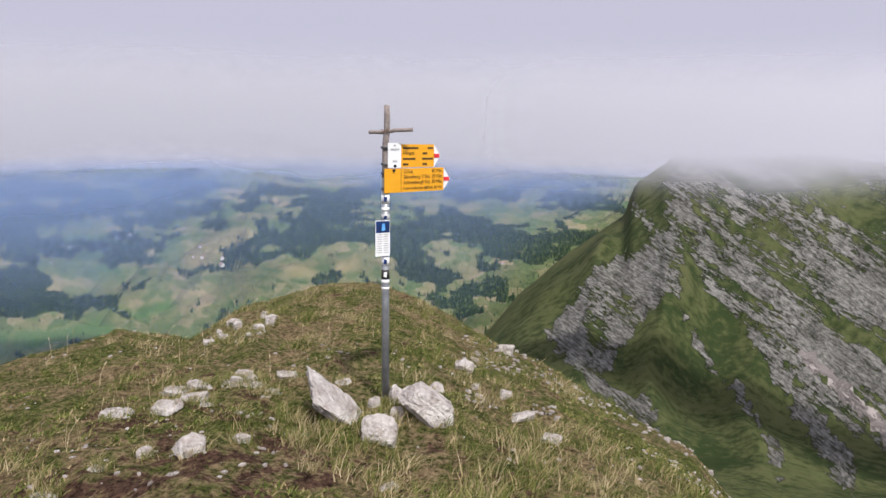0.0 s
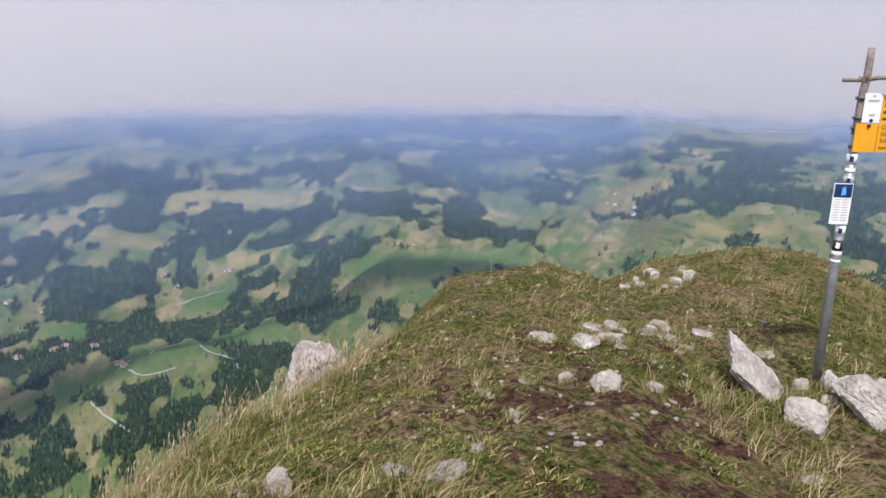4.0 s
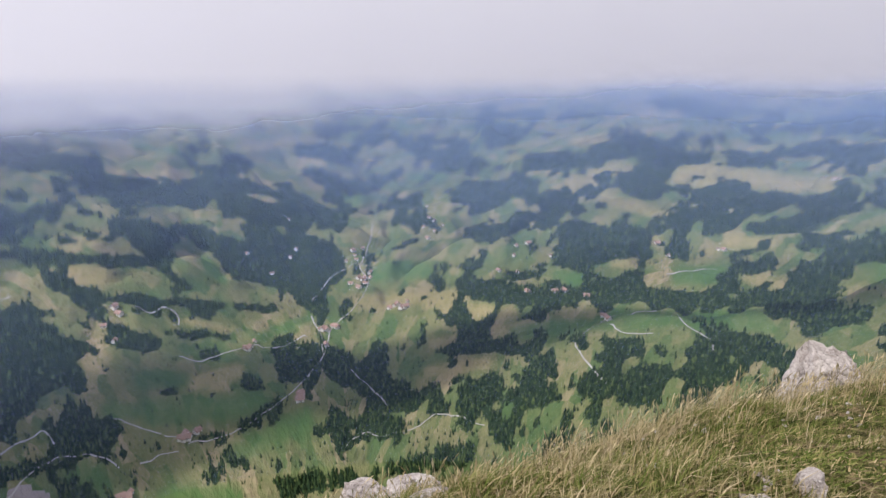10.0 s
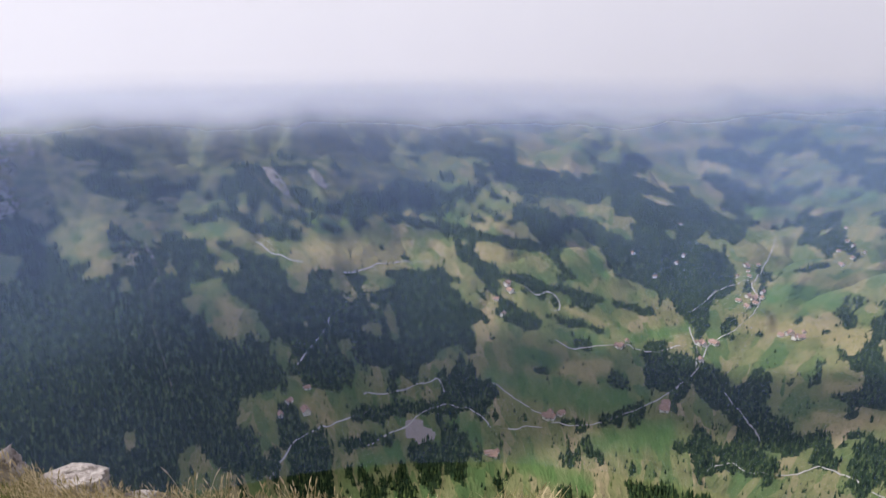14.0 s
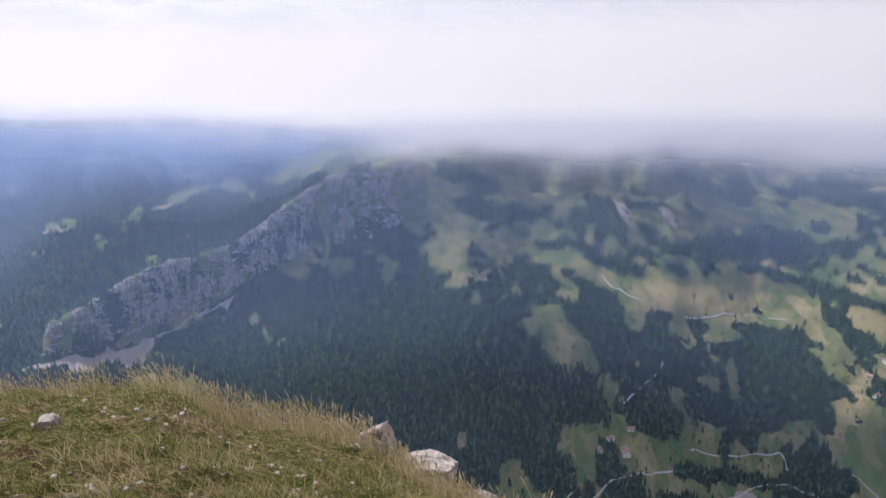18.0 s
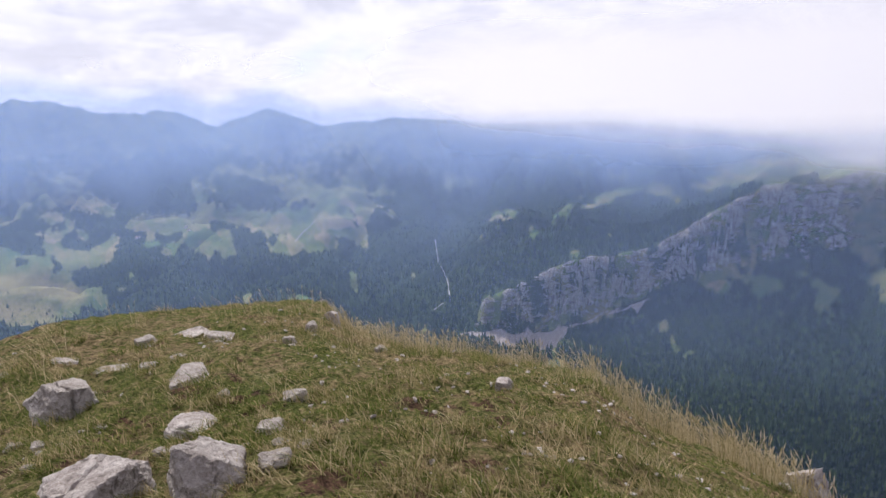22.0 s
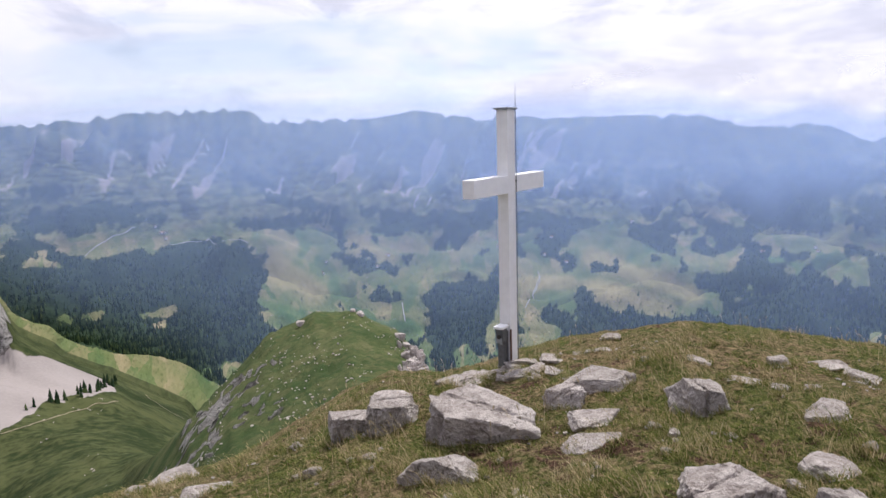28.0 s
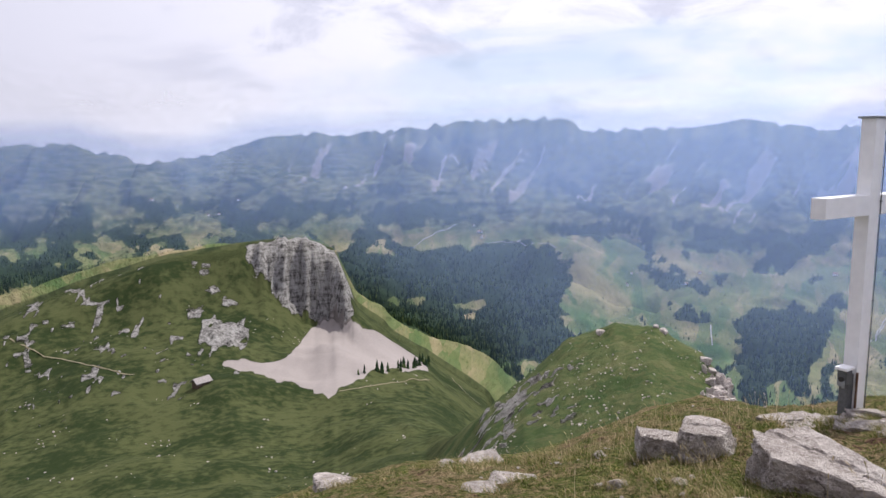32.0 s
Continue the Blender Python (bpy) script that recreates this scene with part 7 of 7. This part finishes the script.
blades("summit_grass", BP, hgt, 0.0011 + 0.00042 * tr[idx], rng.uniform(0.3, 0.9, len(idx)), np.clip(golden[idx] + rng.normal(0, 0.12, len(idx)), 0, 1),
       "short tufted alpine grass, green mixed with straw", 8)
nt = 5200
ta, tr = rng.uniform(-34, 284, nt), np.exp(rng.uniform(math.log(2.0), math.log(13), nt))
C = on_ground(ta, tr)
ok = (tr < line(RIM_R, ta) * 1.1) & (fbm(C[:, 0] * 0.6, C[:, 1] * 0.6, 81, 3) > 0.46 + 0.06 * band(ta, 178, 245, 5)) & (dirt_of(C[:, 0], C[:, 1]) < 0.4)
C = C[ok]
per = 46
idx = np.repeat(np.arange(len(C)), per)
wide = rng.uniform(0.04, 0.13, len(C))[idx]
off = rng.normal(0, 1, (len(idx), 2)) * wide[:, None] * 0.6
BP = C[idx] + np.concatenate([off, np.zeros((len(idx), 1))], 1)
BP[:, 2] = grounds(BP[:, 0], BP[:, 1]) - 0.01
blades("grass_tussocks", BP, rng.uniform(0.5, 1.2, len(idx)) * (0.045 + 0.8 * wide), np.full(len(idx), 0.0030), rng.uniform(0.4, 1.1, len(idx)), np.clip((rng.uniform(0, 1, len(C)) > 0.62)[idx] * 0.8 + rng.normal(0, 0.1, len(idx)), 0, 1),
       "thick green and straw-coloured grass tussocks", 10)
ring_at = np.random.default_rng(44)
spots_xy = []
for x, y, w, d in BEDDED:
    n = int(10 + 70 * w)
    ang, out = ring_at.uniform(0, 6.28, n), ring_at.uniform(0.36, 0.62, n)
    spots_xy.append(np.stack([x + np.cos(ang) * out * w, y + np.sin(ang) * out * 0.5 * (w + d)], 1))
spots_xy = np.concatenate(spots_xy)
idx = np.repeat(np.arange(len(spots_xy)), 11)
off = ring_at.normal(0, 0.022, (len(idx), 2))
BP = np.concatenate([spots_xy[idx] + off, np.zeros((len(idx), 1))], 1)
BP[:, 2] = grounds(BP[:, 0], BP[:, 1]) - 0.01
blades("stone_side_grass", BP, ring_at.uniform(0.025, 0.10, len(idx)), np.full(len(idx), 0.0026), ring_at.uniform(0.4, 1.1, len(idx)), np.clip((ring_at.uniform(0, 1, len(spots_xy)) > 0.66)[idx] * 0.8 + ring_at.normal(0, 0.1, len(idx)), 0, 1),
       "grass tufts growing up against the stones", 15)
nt = 4600
ta, tr = rng.uniform(-34, 284, nt), np.exp(rng.uniform(math.log(1.8), math.log(9), nt))
C = on_ground(ta, tr)
ok = (tr < line(RIM_R, ta)) & (fbm(C[:, 0] * 0.8, C[:, 1] * 0.8, 121, 3) > 0.50)
C = C[ok]
per = 44
idx = np.repeat(np.arange(len(C)), per)
wide = rng.uniform(0.05, 0.16, len(C))[idx]
off = rng.normal(0, 1, (len(idx), 2))
BP = C[idx] + np.concatenate([off * wide[:, None] * 0.6, np.zeros((len(idx), 1))], 1)
BP[:, 2] = grounds(BP[:, 0], BP[:, 1]) + 0.32 * wide * np.exp(-0.7 * (off ** 2).sum(1)) - 0.005
blades("herb_cushions", BP, rng.uniform(0.012, 0.03, len(idx)), rng.uniform(0.003, 0.006, len(idx)), rng.uniform(0.8, 1.8, len(idx)), np.clip(rng.normal(-0.05, 0.1, len(idx)), 0, 1), "low green cushions of herbs and moss in the turf", 14)
nt = 11000
ta = np.concatenate([rng.uniform(135, 182, nt * 2 // 3), rng.uniform(40, 178, nt * 3 // 4), rng.uniform(178, 240, nt // 8), rng.uniform(2, 40, nt // 40)])
tr = line(RIM_R, ta) * rng.uniform(0.62, 1.12, len(ta))
clump = fbm(ta * 0.35, tr * 1.1, 79, 4)
ok = clump > np.where((ta > 40) & (ta < 178), 0.40, 0.53)
ta, tr = ta[ok], tr[ok]
P = on_ground(ta, tr)
sh = rng.uniform(0.16, 0.42, len(ta)) * np.where((ta > 40) & (ta < 178), 1.0, 0.75) * (1 + 0.35 * band(ta, 142, 164, 4))
seeds("seed_grass", P, sh, "tall dry golden seed grass along the edge", 9)


rng = np.random.default_rng(33)
fa = np.concatenate([rng.uniform(249.2, 251.6, 16), rng.uniform(251.6, 255.6, 9)])
fp = spots(fa, -17.9 - 0.12 * (fa - 250) + rng.normal(0, 0.12, len(fa)))
forest("scree_foot_trees", fa, np.hypot(fp[:, 0], fp[:, 1]), rng.uniform(4, 11, len(fa)), "dark spruces along the foot of the scree", 12)


# ---- valley: roads, streams, farms ----
TRACK, t = material("pale_gravel_road")
finish(t, ramp(t, noise_of(t, position(t), 0.05, 4.0), (0.3, (0.27, 0.255, 0.23)), (0.7, (0.40, 0.385, 0.355))), 0.95)
EARTH, t = material("trodden_earth")
finish(t, ramp(t, noise_of(t, position(t), 0.3, 4.0), (0.3, (0.16, 0.14, 0.085)), (0.7, (0.26, 0.225, 0.15))), 0.95)
PATHS = {"road": (3.2, "pale farm road winding across the pastures", "road"), "stream": (3.6, "pale gravel stream bed in the valley", "stream"), "path": (1.0, "narrow trodden path across the pasture", "path")}


def track(kind, *pts):
    """A strip laid on the ground through the given bearings and angles."""
    wide, label, cat = PATHS[kind]
    az, el = [], []
    for (a0, e0), (a1, e1) in zip(pts, pts[1:]):
        n = max(3, int(max(abs(a1 - a0), 1.6 * abs(e1 - e0)) / 0.25))
        az += [a0 + (a1 - a0) * k / n for k in range(n)]
        el += [e0 + (e1 - e0) * k / n for k in range(n)]
    fine_pts = [Vector(v) for v in spots(az + [pts[-1][0]], el + [pts[-1][1]])]
    pts3 = [fine_pts[0]]
    for q in fine_pts[1:]:
        if 0.5 < (q - pts3[-1]).length < 400:
            pts3.append(q)
    for _ in range(2):
        pts3 = [pts3[0]] + [(p0 + 2 * p1 + p2) / 4 for p0, p1, p2 in zip(pts3, pts3[1:], pts3[2:])] + [pts3[-1]]
    bm = bmesh.new()
    edge_pts = []
    for k, q in enumerate(pts3):
        d = (pts3[min(k + 1, len(pts3) - 1)] - pts3[max(k - 1, 0)]).to_2d()
        side = Vector((-d.y, d.x)).normalized() * wide * 0.5 * float(shrink(np.array([q.to_2d().length]))[0])
        edge_pts += [(q.x - side.x, q.y - side.y), (q.x + side.x, q.y + side.y)]
    E2 = np.array(edge_pts)
    Z2 = grounds(E2[:, 0], E2[:, 1]) + 0.0009 * np.hypot(E2[:, 0], E2[:, 1])
    vs = [bm.verts.new((x, y, z)) for (x, y), z in zip(edge_pts, Z2)]
    rows = list(zip(vs[::2], vs[1::2]))
    for r0, r1 in zip(rows, rows[1:]):
        bm.faces.new((r0[0], r0[1], r1[1], r1[0]))
    me = bpy.data.meshes.new(kind)
    bm.to_mesh(me)
    bm.free()
    me.materials.append(EARTH if kind == "path" else TRACK)
    return tagged(new(kind, me), label, cat, kind="structure")


track("road", (116.0, -32.7), (111.8, -31.1), (110.7, -30.3), (108.4, -29.7), (106.1, -30.0), (104.6, -30.9), (104.1, -31.7))
track("road", (102.5, -31.6), (97.9, -31.0), (94.8, -30.8), (90.5, -28.9), (87.9, -27.2), (86.3, -25.5), (85.5, -23.3), (84.1, -22.3), (82.4, -20.5), (82.0, -19.3), (82.9, -18.4), (81.9, -16.5), (81.5, -14.5))
track("road", (87.2, -21.1), (85.7, -19.4), (83.9, -18.3), (82.9, -18.0))
track("stream", (86.3, -25.3), (86.4, -23.8), (87.2, -22.2))
track("road", (104.0, -27.9), (101.7, -29.2), (99.4, -30.2))
track("road", (98.4, -24.4), (96.9, -24.8), (94.4, -24.5), (92.4, -24.1), (90.4, -24.6), (87.8, -23.8))
track("road", (60.5, -27.2), (62.5, -25.6), (63.6, -24.2), (62.6, -23.0), (60.7, -21.8), (58.8, -21.1), (56.9, -20.9))
track("road", (55.0, -21.1), (53.8, -22.0), (52.3, -22.5), (52.0, -23.3))
track("stream", (83.9, -26.7), (82.1, -28.3), (80.5, -29.7))
track("road", (84.5, -32.6), (82.6, -31.7), (81.5, -32.2), (77.7, -31.6), (76.2, -30.4), (74.0, -30.7), (71.4, -31.4))
track("road", (117.2, -18.8), (115.4, -18.5), (114.3, -17.9), (112.2, -17.8), (109.6, -17.9))
track("road", (101.3, -19.9), (100.4, -20.5), (99.0, -20.8), (97.9, -21.4), (98.6, -21.9))
track("road", (116.0, -28.5), (114.4, -28.7), (112.2, -28.4), (109.0, -27.6), (108.5, -28.6))
track("road", (56.4, -18.1), (54.7, -17.5), (52.6, -16.9))
track("road", (60.6, -22.3), (59.6, -23.0), (57.0, -22.8))
track("road", (122.0, -25.9), (120.5, -24.5), (118.9, -23.0), (118.6, -21.7))
track("road", (125.1, -34.3), (122.5, -31.5), (118.3, -30.6), (115.8, -30.0))
track("path", (132.9, -18.6), (133.2, -21.0), (132.8, -23.5), (132.3, -26.6))
track("road", (124.3, -15.4), (123.3, -16.5), (120.6, -17.6))
track("road", (184.9, -10.9), (183.4, -9.8), (182.4, -8.4))
track("stream", (173.1, -11.9), (172.9, -13.4), (172.2, -14.8), (172.0, -16.3), (173.4, -17.3))
track("road", (215.0, -14.0), (214.1, -12.3), (214.3, -11.7))
track("road", (226.0, -13.9), (225.8, -15.8))
track("road", (215.4, -14.6), (214.7, -13.2), (214.0, -11.8))
track("road", (250.4, -8.1), (248.8, -7.2), (246.7, -6.6))
track("road", (244.4, -7.9), (241.9, -7.8), (238.4, -8.1))
track("path", (281.1, -13.1), (279.1, -14.6), (275.4, -16.0), (273.1, -17.0))
track("path", (247.2, -19.0), (245.8, -20.4), (244.5, -21.3))
track("path", (257.1, -19.8), (253.1, -19.3), (249.2, -19.1))

WALL = plain("pale_farm_wall", (0.74, 0.71, 0.66), 0.8, var=0.3, scale=0.3)
TILES = plain("brown_tile_roof", (0.30, 0.20, 0.16), 0.9, var=0.4, scale=0.4)
SHINGLE = plain("grey_shingle_roof", (0.30, 0.27, 0.26), 0.9, var=0.4, scale=2.0)
TIMBER = plain("dark_timber_wall", (0.11, 0.075, 0.055), 0.9, var=0.4, scale=3.0)


def house(name, lx, ly, wall_h, roof_h, wall_mat, roof_mat, label, category, group=""):
    """A small gabled building with a jutting roof."""
    ob = empty(name, (0, 0, 0), label, category, group)
    bm = bmesh.new()
    x, y = lx / 2, ly / 2
    v = [bm.verts.new(p) for p in ((-x, -y, -3), (x, -y, -3), (x, y, -3), (-x, y, -3), (-x, -y, wall_h), (x, -y, wall_h), (x, y, wall_h), (-x, y, wall_h), (-x, 0, wall_h + roof_h), (x, 0, wall_h + roof_h))]
    for q in ((0, 1, 5, 4), (2, 3, 7, 6), (1, 2, 6, 9, 5), (3, 0, 4, 8, 7)):
        bm.faces.new([v[i] for i in q])
    part("wall", bm, wall_mat, ob)
    for s in (-1, 1):
        bm = bmesh.new()
        o = 0.12 * lx
        q = [bm.verts.new(p) for p in ((-x - o, 0, wall_h + roof_h + 0.05), (x + o, 0, wall_h + roof_h + 0.05), (x + o, s * (y * 1.25), wall_h - roof_h * 0.25), (-x - o, s * (y * 1.25), wall_h - roof_h * 0.25))]
        bm.faces.new(q)
        r = bmesh.ops.extrude_face_region(bm, geom=bm.faces[:])
        bmesh.ops.translate(bm, vec=(0, 0, 0.35), verts=[g for g in r["geom"] if isinstance(g, bmesh.types.BMVert)])
        part("roof", bm, roof_mat, ob)
    bm = box(lx * 0.16, 0.1, wall_h * 0.6, (lx * 0.12, -y - 0.06, wall_h * 0.3), 0)
    part("door", bm, TIMBER, ob)
    for k in (-0.3, -0.1, 0.33):
        part("window", box(lx * 0.09, 0.1, wall_h * 0.28, (lx * k, -y - 0.06, wall_h * 0.6), 0), BLACK, ob)
    return ob


def settle(ob, az, el, scale=1.0):
    p = spot(az, el)
    k = scale * float(shrink(np.array([p.to_2d().length]))[0])
    ob.location, ob.scale = p, (k, k, k)
    ob.rotation_euler = (0, 0, random.uniform(0, 3.14))
    return ob


hut = house("alpine_hut", 9, 6, 2.4, 2.2, TIMBER, SHINGLE, "small timber alpine hut with a grey roof on the pasture", "hut")
settle(hut, 268.2, -18.2)
hut.rotation_euler = (0, 0, radians(300))
farm = house("farmhouse", 15, 11, 5, 5, WALL, TILES, "pale farmhouse with a brown roof among the fields", "house", "farmhouses in the valley")
settle(farm, 86.0, -24.6)
random.seed(4)
for a, e, n, sa, se in ((82.3, -19.3, 9, 1.2, 0.7), (85.6, -23.4, 6, 1.0, 0.25), (83.0, -17.2, 6, 0.8, 0.6), (98.6, -30.4, 7, 0.8, 0.35), (88.5, -28.6, 4, 0.8, 0.2), (92.0, -24.2, 4, 1.2, 0.3), (103.8, -33.3, 3, 0.5, 0.3), (45.4, -9.3, 5, 0.8, 0.08),
                        (79.5, -21.5, 6, 1.2, 0.4), (64.5, -20.2, 4, 3, 0.5), (55.5, -16, 4, 3, 1.0), (61.2, -21.9, 2, 0.3, 0.1), (70, -17.5, 6, 3, 1.5), (76, -14.5, 7, 2.5, 1.5), (90, -16, 5, 3, 1.5), (104, -21, 4, 3, 1.5), (37, -13.6, 2, 0.8, 0.2),
                        (122, -29, 4, 2, 1), (21, -9.8, 6, 3, 0.8), (28, -8.5, 5, 4, 1), (195, -9.5, 3, 2, 0.6), (215, -10, 4, 4, 1), (230, -10, 4, 4, 1), (245, -7, 4, 4, 1), (206.8, -7.3, 3, 0.5, 0.1), (266, -4.5, 5, 4, 0.6), (355, -10.5, 2, 0.5, 0.2)):
    for k in range(n):
        aa = (a + random.gauss(0, sa * 0.6) + 57) % 360 - 57
        settle(copy_thing(farm, Matrix()), aa, e + random.gauss(0, se * 0.6), random.uniform(0.7, 1.15))
